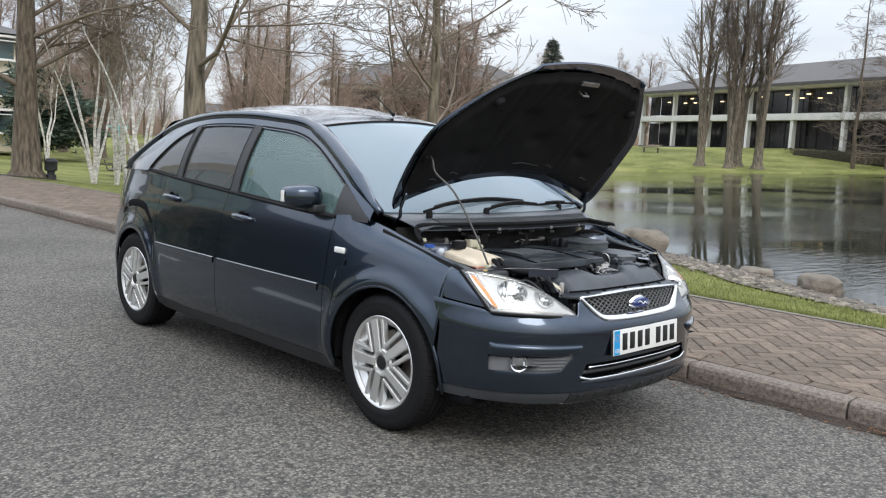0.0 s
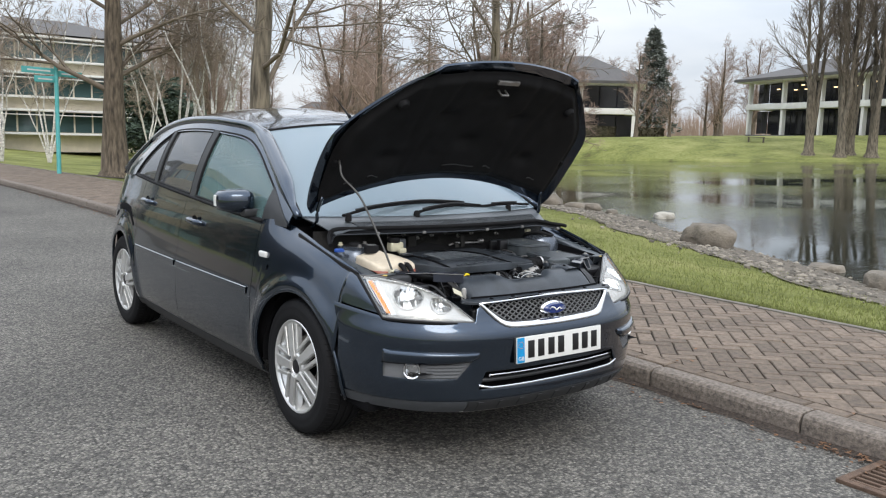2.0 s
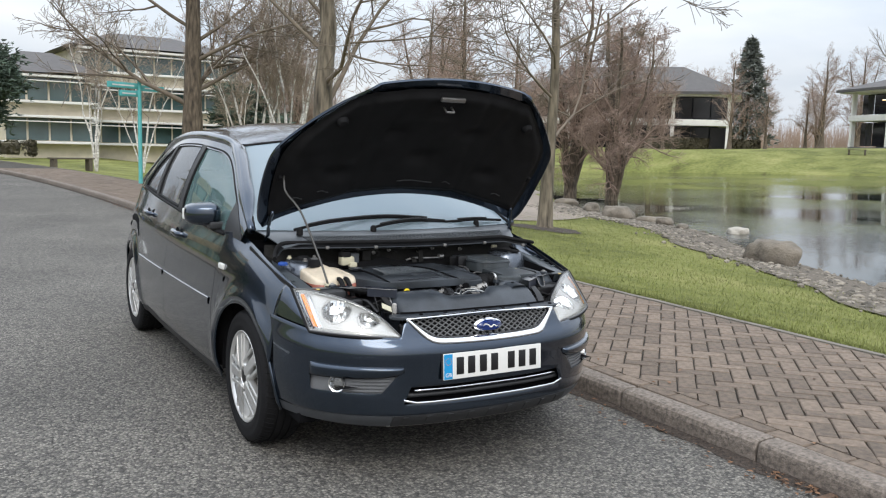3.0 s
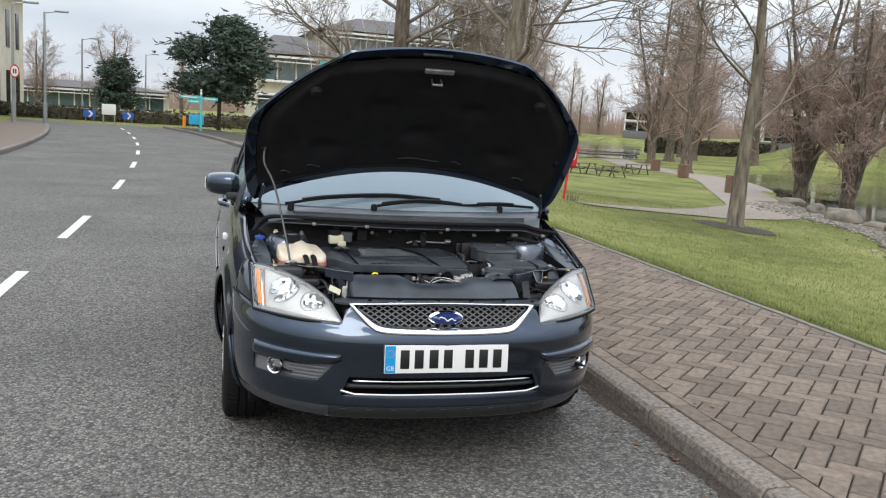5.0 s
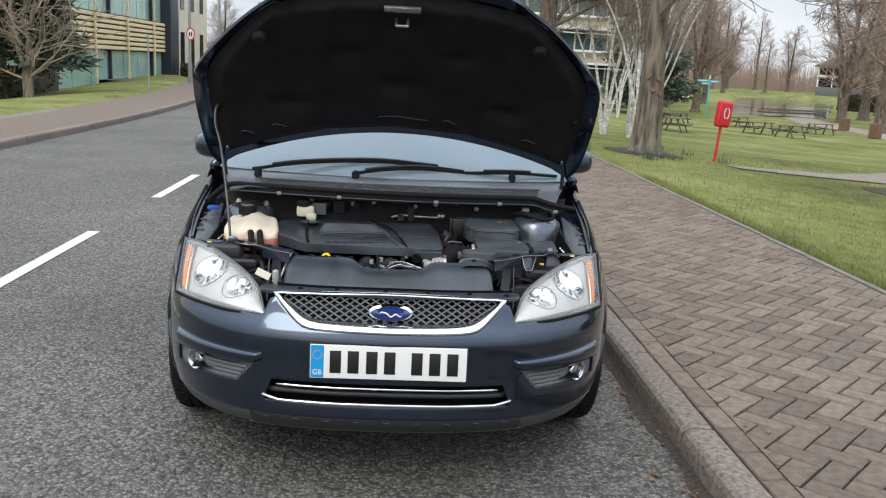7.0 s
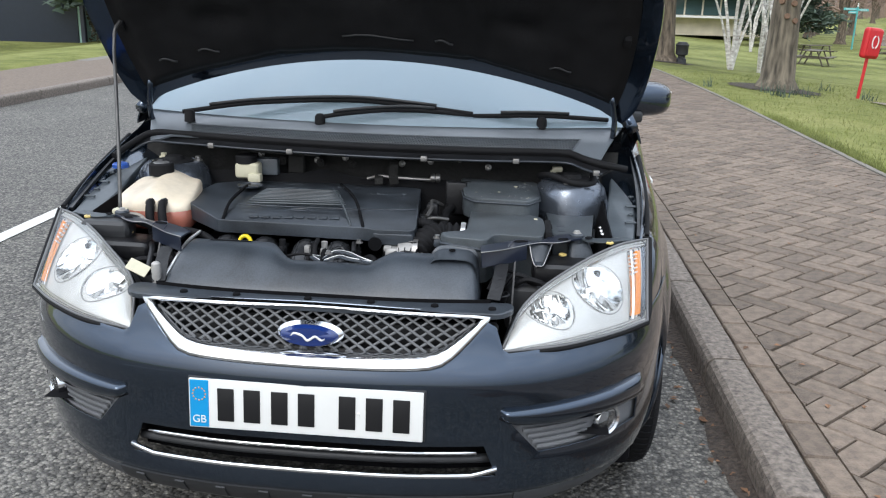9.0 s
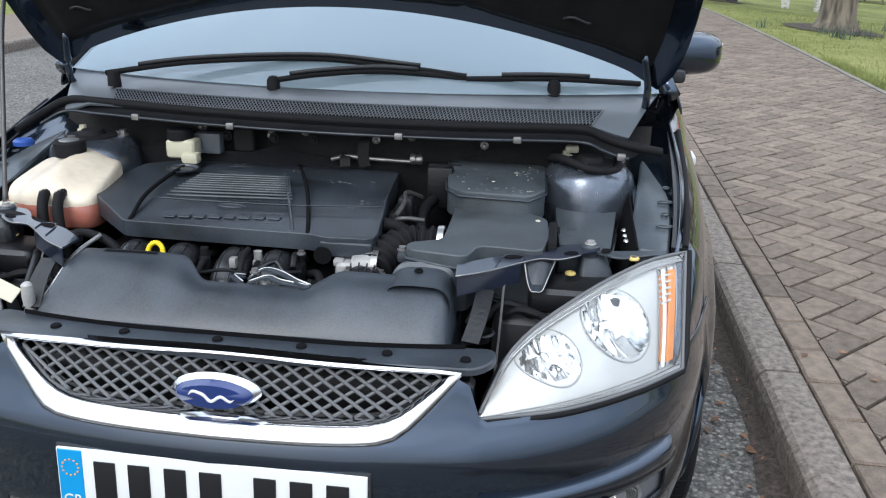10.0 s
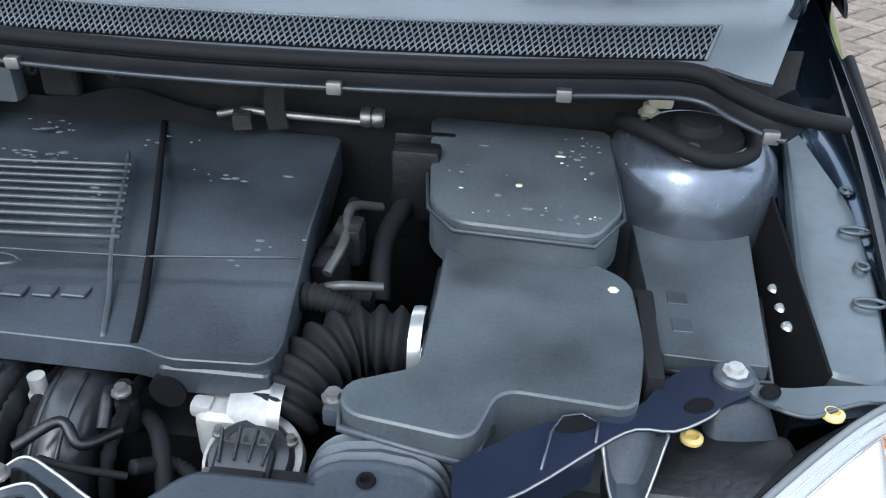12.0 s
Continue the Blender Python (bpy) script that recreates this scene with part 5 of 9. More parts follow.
def hood(u, v, lift=0.0):
    q = 2 * u - 1
    x = q * hood_w(0.87 * v)
    sr = 0.145 * (1 - min(1, (x / 0.735) ** 2))
    sf = 0.865 + 0.06 * (1 - min(1, (x / 0.42) ** 2))
    s = lerp(sr, sf, v) if abs(q) < 1 else lerp(sr, 0.865, v)
    crown = 0.052 * (1 - (x / 0.78) ** 2)
    bow = 0.050 * math.sin(math.pi * min(1.0, s / 0.95)) - 0.015 * smoothstep(0.75, 0.95, s)
    edge = 0.020 * smoothstep(0.86, 1.0, abs(q)) ** 2
    return HO + Vector((x, 0, 0)) + HD * s + HN * (crown + bow - edge + lift)


V, F = grid_data(lambda u, v: hood(u, v), 44, 34)
hood_ob = solid("hood", V, F, M["paint"], car, "open hood, black insulation beneath", thick=0.010)


def lining(u, v):
    a, b = lerp(0.035, 0.965, u), lerp(0.05, 0.925, v)
    e = min(u, 1 - u, 0.6 * v, 0.6 * (1 - v))
    p = hood(a, b)
    x, s = p.x, (p - HO).dot(HD)
    d = 0.034 * smoothstep(0.0, 0.045, e) + 0.007 * noise.noise((x * 5, s * 5, 0)) + 0.003 * noise.noise((x * 17, s * 17, 4))
    for cx, cs in ((-0.42, 0.32), (0.0, 0.42), (0.42, 0.32), (-0.2, 0.58), (0.22, 0.58)):
        r = math.hypot((x - cx) / 1.6, s - cs)
        d -= 0.022 * math.exp(-(r / 0.038) ** 2)
    d -= 0.016 * math.exp(-(((x) / 0.09) ** 4 + ((s - 0.73) / 0.055) ** 4))
    d -= 0.006 * math.exp(-((abs(abs(x) - 0.30) - 0.10 * s) / 0.02) ** 2)
    return hood(a, b, -0.012 - d)


V, F = grid_data(lining, 90, 60, flip=True)
solid("insulation", V, F, M["felt"], hood_ob, "black felt insulation panel")


def hood_under(x, s, d=-0.05):
    lo, hi = 0.0, 1.0
    v = max(0.0, min(1.0, (s - 0.145 * (1 - (x / 0.735) ** 2)) / (0.86 - 0.145 * (1 - (x / 0.735) ** 2))))
    u = 0.5 + 0.5 * x / hood_w(0.87 * v)
    return hood(u, v, d)


hm = Matrix((Vector((1, 0, 0)), -HD, HN)).transposed().to_4x4()


def on_hood(b, x, s, d=-0.05):
    bmesh.ops.transform(b, matrix=Matrix.Translation(hood_under(x, s, d)) @ hm, verts=b.verts)
    return b


b = box_bm(0, -0.035, 0.0, 0.128, 0.022, 0.014, 0.005, 2)
part("striker_plate", on_hood(b, 0.0, 0.735, -0.056), M["steel"], hood_ob, "bright striker bracket")
b = cyl_bm((-0.02, 0.0, 0.0), (-0.02, 0.0, -0.035), 0.005, sides=10)
cyl_bm((0.02, 0.0, 0.0), (0.02, 0.0, -0.035), 0.005, sides=10, bm=b)
cyl_bm((-0.022, 0.0, -0.035), (0.022, 0.0, -0.035), 0.005, sides=10, bm=b)
part("striker_loop", on_hood(b, 0.0, 0.715, -0.045), M["steel"], hood_ob)
for sx in (-1, 1):
    part("rubber_buffer", on_hood(lathe_bm([(0.030, 0.01), (0.028, -0.012), (0.018, -0.028), (0.0, -0.03)], (0, 0, 0), "z", 18), sx * 0.50, 0.66, -0.04), M["rubber"], hood_ob)
    part("hood_clip", on_hood(box_bm(0, 0, 0, 0.02, 0.03, 0.02, 0.005, 2), sx * 0.70, 0.30, -0.03), M["rubber"], hood_ob)
    hx = sx * 0.70
    V, F = tube_data(smooth_path([(hx, 1.00, 0.94), (hx, 0.955, 0.975), (hx, 0.95, 1.02), (hx * 0.98, 0.93, 1.09)], 4), 0.009, 6)
    solid("hood_hinge", V, F, M["paint"], hood_ob)
for x0, x1, s in ((-0.62, -0.57, 0.19), (-0.5, -0.44, 0.22), (-0.08, 0.12, 0.26), (0.18, 0.23, 0.255), (0.5, 0.56, 0.2)):
    V, F = tube_data([hood_under(lerp(x0, x1, k / 5), s + 0.006 * math.sin(k), -0.052) for k in range(6)], 0.003, 5)
    solid("lining_crease", V, F, M["black"], hood_ob)
# prop rod
V, F = tube_data(smooth_path([(-0.590, 0.475, 0.800), (-0.612, 0.535, 0.92), (-0.655, 0.640, 1.105), (-0.694, 0.728, 1.19), (-0.697, 0.748, 1.240), (-0.690, 0.77, 1.262)], 6), 0.0048, 8)
solid("prop_rod", V, F, M["rod"], car, "thin steel hood prop")

# ---- engine bay ----
def slab(name, outline, z0, z1, r, material, parent, label="", tilt=None, seg=3, rv=0.016):
    """A moulded cover: an outline raised from z0 to z1 with a rounded top edge; tilt(x, y) lifts the top."""
    b = bmesh.new()
    low = [b.verts.new((x, y, z0)) for x, y in outline]
    top = [b.verts.new((x, y, z1)) for x, y in outline]
    n = len(outline)
    b.faces.new(low[::-1])
    ft = b.faces.new(top)
    for k in range(n):
        b.faces.new((low[k], low[(k + 1) % n], top[(k + 1) % n], top[k]))
    bmesh.ops.recalc_face_normals(b, faces=b.faces[:])
    edges = [e for e in b.edges if abs(e.verts[0].co.z - e.verts[1].co.z) > 1e-4]
    bmesh.ops.bevel(b, geom=edges, offset=rv, segments=4, affect="EDGES", profile=0.5, clamp_overlap=True)
    edges = [e for e in b.edges if all(v.co.z > z1 - 1e-6 for v in e.verts)]
    bmesh.ops.bevel(b, geom=edges, offset=r, segments=seg, affect="EDGES", profile=0.6, clamp_overlap=True)
    if tilt:
        for v in b.verts:
            if v.co.z > z0 + 0.4 * (z1 - z0):
                v.co.z += tilt(v.co.x, v.co.y)
    return part(name, b, material, parent, label, sharp=32)


def strap(name, pts, width, material, parent, label="", thick=0.004, up=(0, 0, 1)):
    """A flat bent strip of sheet steel."""
    p = smooth_path(pts, 5)
    V, F = [], []
    for k, q in enumerate(p):
        d = (p[min(k + 1, len(p) - 1)] - p[max(k - 1, 0)]).normalized()
        s = d.cross(Vector(up)).normalized() * width * 0.5
        V += [q - s, q + s]
    F = [(2 * k, 2 * k + 1, 2 * k + 3, 2 * k + 2) for k in range(len(p) - 1)]
    return solid(name, V, F, material, parent, label, smooth=False, thick=thick)


def bolt(p, r, parent, material=None, h=0.008):
    return part("bolt", lathe_bm([(r * 1.5, 0), (r * 1.5, h * 0.3), (r, h * 0.35), (r * 0.95, h), (0.0, h * 1.05)], p, "z", 8), material or M["steel"], parent)


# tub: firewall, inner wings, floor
# floor and inner wings carry the bay's deep shade as near-black colour
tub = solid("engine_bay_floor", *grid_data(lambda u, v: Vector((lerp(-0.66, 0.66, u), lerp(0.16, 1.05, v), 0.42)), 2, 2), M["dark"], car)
V, F = grid_data(lambda u, v: Vector((lerp(-0.72, 0.72, u), 0.925 - 0.05 * math.sin(math.pi * v) * (v < 0.9) + 0.03 * (2 * u - 1) ** 2, lerp(0.42, 0.925, v))), 24, 12)
fw = solid("firewall", V, F, M["bulk"], car, "dusty painted firewall")
for k in range(9):
    x = -0.34 + 0.085 * k
    part("firewall_stud", lathe_bm([(0.010, 0.0), (0.010, -0.004), (0.005, -0.006), (0.005, -0.018), (0.0, -0.019)], (x, 0.895, 0.885 + 0.012 * math.sin(k * 2.1)), "y", 10), M["steel"], fw)
V, F = grid_data(lambda u, v: Vector((lerp(-0.62, 0.62, u), 0.858 + 0.010 * noise.noise((u * 9, v * 3, 2)), lerp(0.44, 0.838 + 0.010 * noise.noise((u * 11, 0, 5)) + 0.014 * math.exp(-((lerp(-0.62, 0.62, u) + 0.15) / 0.05) ** 2), v))), 60, 14)
solid("firewall_insulation", V, F, M["felt"], fw, "black insulation mat on the firewall")
for x in (-0.27, -0.155, -0.06):
    part("firewall_pad", lathe_bm([(0.013, 0.0), (0.012, -0.005), (0.007, -0.006), (0.006, -0.011), (0.0, -0.012)], (x, 0.872, 0.872), "y", 14), M["bulk"], fw)
for x0, x1 in ((-0.36, -0.16), (-0.155, 0.06), (0.07, 0.25)):
    hose("pressed_edge", [(x0, 0.868, 0.905), (x0 + 0.012, 0.866, 0.897), (x1 - 0.012, 0.866, 0.893), (x1, 0.868, 0.901)], 0.003, M["rod"], fw, sides=6)
hose("metal_pipe", [(-0.01, 0.842, 0.836), (0.03, 0.838, 0.846), (0.07, 0.836, 0.844), (0.18, 0.834, 0.842)], 0.0050, M["steel"], fw, "thin bright metal pipe")
for x in (0.183, 0.198):
    part("pipe_clip", lathe_bm([(0.012, -0.006), (0.0135, 0.0), (0.012, 0.006)], (x, 0.836, 0.848), "x", 18), M["steel"], fw)
strap("pipe_bracket", [(0.068, 0.855, 0.885), (0.068, 0.838, 0.878), (0.068, 0.830, 0.850), (0.072, 0.832, 0.826)], 0.026, M["bulk"], fw, up=(0, -1, 0))
strap("pipe_bracket", [(0.026, 0.848, 0.850), (0.026, 0.826, 0.842), (0.028, 0.822, 0.826)], 0.024, M["bulk"], fw, up=(0, -1, 0))
part("bracket", box_bm(-0.225, 0.862, 0.866, 0.05, 0.02, 0.055, 0.012, 3), M["bulk"], fw)
part("bracket", box_bm(-0.31, 0.85, 0.858, 0.07, 0.03, 0.05, 0.008, 2), M["cowl"], fw, "grey relay bracket")
bp = part("battery_bracket", box_bm(0.262, 0.800, 0.775, 0.075, 0.012, 0.15, 0.006, 2), M["bayd"], car)
part("slot", box_bm(0.262, 0.7935, 0.764, 0.034, 0.003, 0.030, 0.001, 1), M["dark"], bp)
for sx in (-1, 1):
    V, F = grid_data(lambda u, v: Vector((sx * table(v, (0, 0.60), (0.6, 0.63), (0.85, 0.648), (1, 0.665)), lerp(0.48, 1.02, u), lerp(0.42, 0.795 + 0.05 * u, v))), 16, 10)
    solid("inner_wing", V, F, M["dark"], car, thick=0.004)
    # top rail of the inner wing, with slots and studs
    rl = slab("wing_rail", [(sx * x, y) for x, y in ((0.660, 0.485), (0.722, 0.478), (0.738, 0.60), (0.750, 0.80), (0.755, 0.95), (0.70, 0.95), (0.685, 0.80), (0.664, 0.62))], 0.74, 0.790, 0.010, M["tower"], car, "dark painted inner wing rail", tilt=lambda x, y: 0.16 * max(0, y - 0.48))
    for y, ln in ((0.575, 0.030), (0.628, 0.012), (0.683, 0.030), (0.752, 0.012)):
        zz = 0.795 + 0.16 * (y - 0.48)
        loop = [Vector((sx * (0.722 + 0.5 * (y - 0.575) * 0.2 + ln * 0.5 * math.cos(q)), y + 0.007 * math.sin(q), zz - 0.001)) for q in [2 * math.pi * k / 14 for k in range(15)]]
        V, F = tube_data(loop, 0.0022, 5)
        solid("pressed_loop", V, F, M["tower"], rl)
    for y in (0.572, 0.603, 0.637):
        part("stud", lathe_bm([(0.0075, 0), (0.006, 0.003), (0.0, 0.004)], (sx * 0.653, y, 0.775), "z", 10), M["alloy"], rl)
    sp_ = [(sx * 0.742, 0.49, 0.792), (sx * 0.758, 0.63, 0.824), (sx * 0.768, 0.80, 0.866), (sx * 0.772, 0.97, 0.908)]
    strap("seal_strip", sp_, 0.030, M["gasket"], rl, "black plastic strip along the wing", thick=0.010)
    hose("wing_seal", [(x + sx * 0.010, y, z + 0.006) for x, y, z in sp_], 0.006, M["rubber"], rl)
    # suspension tower
    bm = lathe_bm([(0.115, -0.16), (0.106, -0.06), (0.096, -0.022), (0.078, -0.002), (0.062, 0.002), (0.056, -0.008), (0.0, -0.008)], (sx * 0.578, 0.812, 0.868), "z", 36)
    tw = part("strut_tower", bm, M["strut"], car, "glossy dark strut tower", sharp=50)
    part("strut_mount", lathe_bm([(0.060, -0.004), (0.055, 0.006), (0.03, 0.008), (0.024, 0.018), (0.0, 0.018)], (sx * 0.578, 0.812, 0.866), "z", 24), M["rubber"], tw)
    for a in (0.3, 2.4, 4.5):
        bolt((sx * 0.578 + 0.068 * math.cos(a), 0.812 + 0.068 * math.sin(a), 0.868), 0.009, tw, M["resin"] if a == 2.4 else M["steel"], 0.014)
    # housings behind the lamps
    part("lamp_housing", box_bm(sx * 0.52, 0.40, 0.640, 0.22, 0.14, 0.13, 0.035, 3), M["black"], car)
    part("crash_rail", box_bm(sx * 0.50, 0.50, 0.54, 0.10, 0.50, 0.12, 0.01, 2), M["tower"], car)
hose("tower_cable", [(0.49, 0.83, 0.87), (0.52, 0.765, 0.885), (0.58, 0.735, 0.872), (0.635, 0.77, 0.865), (0.64, 0.85, 0.88)], 0.009, M["rubber"], car)
part("tower_label", box_bm(0.565, 0.733, 0.846, 0.044, 0.002, 0.018, 0.0005, 1, Matrix.Translation((0, 0.733, 0.846)) @ Matrix.Rotation(radians(-35), 4, "X") @ Matrix.Translation((0, -0.733, -0.846))), M["tower"], car, "small metal label plate")
part("white_connector", box_bm(0.540, 0.862, 0.885, 0.030, 0.022, 0.016, 0.006, 2), M["resin"], car, "white plastic connector")


# cowl, seal, wipers
def cowl_front(x):
    return 0.797 + 0.055 * (x / 0.7) ** 2


def cowl(u, v):
    q = 2 * u - 1
    x = q * lerp(0.66, 0.735, v)
    yr = 0.912 + 0.125 * (x / 0.748) ** 2
    y = lerp(cowl_front(x), yr + 0.012, v)
    z = lerp(0.938, 0.984, v) + 0.006 * math.sin(math.pi * v) - 0.02 * smoothstep(0.88, 1.0, abs(q)) * (1 - v)
    return Vector((x, y, z))


V, F = grid_data(cowl, 40, 12)
cw = solid("cowl_panel", V, F, M["cowl"], car, "black plastic cowl below the windscreen", thick=0.005)
# flat black bed painting the shaded opening below the vent mesh
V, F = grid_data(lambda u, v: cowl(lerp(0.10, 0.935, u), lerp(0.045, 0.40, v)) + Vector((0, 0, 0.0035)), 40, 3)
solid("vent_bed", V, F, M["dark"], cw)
V, F = [], []
for fam in (-1, 1):
    for k in range(-2, 143):
        pts = []
        for j in range(9):
            v = j / 8
            u = (k + fam * (v - 0.5) * 3.2) / 140
            if 0 <= u <= 1:
                pts.append(cowl(lerp(0.10, 0.935, u), lerp(0.045, 0.40, v)) + Vector((0, 0, 0.006)))
        if len(pts) > 1:
            tube_data([pts[0], pts[-1]], 0.00115, 4, V, F)
tagged(solid("vent_mesh", V, F, M["cowl"], cw, "fine grey intake mesh"), kind="stuff")
V, F = tube_data([cowl(lerp(0.10, 0.935, k / 40), 0.40) + Vector((0, 0, 0.005)) for k in range(41)] + [cowl(0.9365, lerp(0.40, 0.045, k / 4)) + Vector((0, 0, 0.005)) for k in range(5)], 0.0022, 6)
solid("mesh_rim", V, F, M["cowl"], cw)
seal_pts = [(-0.735, 0.76, 0.885), (-0.705, 0.83, 0.915), (-0.66, 0.865, 0.940), (-0.56, 0.842, 0.944), (-0.30, 0.798, 0.943), (0.0, 0.778, 0.941), (0.30, 0.787, 0.941), (0.48, 0.808, 0.942), (0.565, 0.815, 0.940), (0.605, 0.785, 0.932), (0.640, 0.760, 0.926), (0.685, 0.748, 0.920), (0.722, 0.758, 0.912)]
hose("hood_seal", seal_pts, 0.0095, M["rubber"], car, "long black rubber hood seal", n=10)
edge_pts = [(x, y - 0.024, z - 0.024) for x, y, z in seal_pts[1:-2]] + [(0.655, 0.728, 0.902)]
a_, b_ = smooth_path([(x, y + 0.004, z - 0.006) for x, y, z in seal_pts[1:-1]], 10), smooth_path(edge_pts, 10)
V = [p for q in zip(a_, [p.lerp(q, 0.5) + Vector((0, 0.004, -0.004)) for p, q in zip(a_, b_)], b_) for p in q]
F = [(3 * k + j, 3 * k + 3 + j, 3 * k + 4 + j, 3 * k + 1 + j) for k in range(len(a_) - 1) for j in (0, 1)]
fl = solid("seal_ledge", V, F, M["gasket"], car, "satin black ledge under the hood seal", thick=0.003)
V, F = tube_data(b_, 0.0034, 8)
solid("ledge_edge", V, F, M["bay"], fl, "pale worn edge")
V, F = tube_data([p.lerp(q, 0.25) + Vector((0, 0, 0.002)) for p, q in zip(a_, b_)], 0.0022, 6)
solid("ledge_rib", V, F, M["rubber"], fl)
for x in (-0.46, -0.22, 0.164, 0.42, 0.64):
    q = min(b_, key=lambda p: abs(p.x - x))
    part("seal_clip", box_bm(x, q.y - 0.001, q.z + 0.001, 0.018, 0.012, 0.015, 0.003, 2), M["steel"], fl)
for pts, piv in (([(-0.585, 0.915, 0.999), (-0.38, 0.958, 1.028), (-0.10, 0.985, 1.044), (0.10, 0.975, 1.036), (0.285, 0.965, 1.020)], (-0.560, 0.905, 0.992)), ([(-0.165, 0.912, 1.000), (-0.06, 0.928, 1.016), (0.10, 0.955, 1.026), (0.285, 0.968, 1.014)], (-0.165, 0.910, 0.994)), ([(0.285, 0.965, 1.014), (0.49, 0.985, 1.020), (0.69, 1.03, 1.010)], (0.490, 0.972, 1.002))):
    wp = hose("wiper", pts, 0.0068, M["rubber"], car, "black wiper arm and blade")
    part("wiper_pivot", lathe_bm([(0.016, -0.02), (0.015, 0.008), (0.009, 0.016), (0.0, 0.018)], piv, "z", 16), M["rubber"], wp)
    V, F = tube_data([Vector(p) + Vector((0, -0.004, 0.011)) for p in smooth_path(pts, 5)[2:-3]], 0.005, 6)
    solid("wiper_spring", V, F, M["black"], wp)

# engine cover
cov = slab("engine_cover", [(-0.315, 0.432), (0.03, 0.424), (0.06, 0.424), (0.085, 0.412), (0.175, 0.416), (0.183, 0.440), (0.168, 0.62), (0.148, 0.850), (-0.08, 0.862), (-0.36, 0.875), (-0.455, 0.82), (-0.462, 0.575)], 0.768, 0.800, 0.010, M["bay"], car, "dusty black plastic engine cover", tilt=lambda x, y: 0.024 * smoothstep(0.42, 0.60, y) - 0.012 * smoothstep(0.70, 0.87, y) - 0.05 * max(0.0, -x - 0.30))


def cov_z(x, y):
    return 0.800 + 0.024 * smoothstep(0.42, 0.60, y) - 0.012 * smoothstep(0.70, 0.87, y) - 0.05 * max(0.0, -x - 0.30)


def on_cover(x, y, d=0.0):
    return Vector((x, y, cov_z(x, y) + d))


for nm, line, r in (("groove", [(-0.306, 0.438), (-0.325, 0.55), (-0.335, 0.70), (-0.352, 0.862)], 0.0045), ("groove", [(0.052, 0.428), (0.036, 0.49), (0.003, 0.60), (-0.040, 0.72), (-0.092, 0.858)], 0.0042)):
    V, F = tube_data(smooth_path([on_cover(x, y, -0.0012) for x, y in line], 8), r, 6)
    solid(nm, V, F, M["dark"], cov)
V, F = tube_data(smooth_path([on_cover(-0.298, 0.535, 0.0), on_cover(-0.15, 0.532, 0.0008), on_cover(0.02, 0.538, 0.0)], 8) + smooth_path([on_cover(0.03, 0.54), on_cover(0.17, 0.555)], 5), 0.0016, 5)
solid("mould_line", V, F, M["bay"], cov)
V, F = tube_data(smooth_path([on_cover(x, y, -0.0010) for x, y in ((0.021, 0.432), (0.002, 0.49), (-0.030, 0.575), (-0.068, 0.69), (-0.090, 0.745))], 8), 0.0030, 6)
solid("raised_edge", V, F, M["bay_pale"], cov)
part("front_skirt", box_bm(0.128, 0.419, 0.776, 0.10, 0.016, 0.030, 0.006, 3), M["bay"], cov)
b = cyl_bm((0.085, 0.408, 0.764), (0.085, 0.432, 0.764), 0.017, sides=24)
part("skirt_notch", b, M["dark"], cov)
wr = random.Random(6)
for cx, cy, n in ((-0.215, 0.815, 16), (-0.19, 0.722, 18), (0.05, 0.70, 8), (-0.05, 0.80, 7), (0.12, 0.56, 6), (-0.10, 0.63, 8)):
    for k in range(n):
        x, y, q = cx + wr.gauss(0, 0.022), cy + wr.gauss(0, 0.012), wr.uniform(0.0012, 0.0040)
        b = lathe_bm([(q, 0.0), (q * 0.6, 0.0006), (0.0, 0.0007)], (0, 0, 0), "z", 7)
        bmesh.ops.scale(b, vec=(wr.uniform(1.0, 2.2), wr.uniform(0.6, 1.0), 1), verts=b.verts)
        bmesh.ops.translate(b, vec=on_cover(x, y, 0.0001), verts=b.verts)
        part("scuff", b, M["cowl"], cov)
for k in range(10):
    y = 0.548 + 0.0165 * k
    x0, x1 = -0.278 + 0.001 * k, -0.018 - 0.0058 * k
    V, F = tube_data([on_cover(lerp(x0, x1, j / 8), y + 0.015 * j / 8, 0.0) for j in range(9)], 0.0030, 6)
    solid("rib", V, F, M["bay_pale"], cov)
for k, w in enumerate((0.022, 0.022, 0.02, 0.024, 0.02, 0.022, 0.02, 0.024)):
    part("letter_bar", box_bm(-0.235 + 0.029 * k, 0.466 + 0.0035 * k, cov_z(-0.1, 0.47) - 0.0010, w, 0.017, 0.003, 0.001, 1), M["bay"], cov, "raised plain bar")
bm = lathe_bm([(1, 0), (0.86, 0.0016), (0.8, 0.0004)], (0, 0, 0), "z", 28)
bmesh.ops.scale(bm, vec=(0.03, 0.011, 1), verts=bm.verts)
bmesh.ops.translate(bm, vec=on_cover(-0.13, 0.518, 0.0005), verts=bm.verts)
part("oval_mark", bm, M["bay"], cov)
part("oil_cap_well", lathe_bm([(0.038, 0.001), (0.035, 0.002), (0.032, -0.003), (0.0, -0.003)], on_cover(-0.352 + 0.02, 0.745), "z", 28), M["bay"], cov)
part("oil_cap", box_bm(-0.332, 0.745, cov_z(-0.33, 0.745) - 0.003, 0.055, 0.014, 0.008, 0.003, 2), M["bay"], cov)


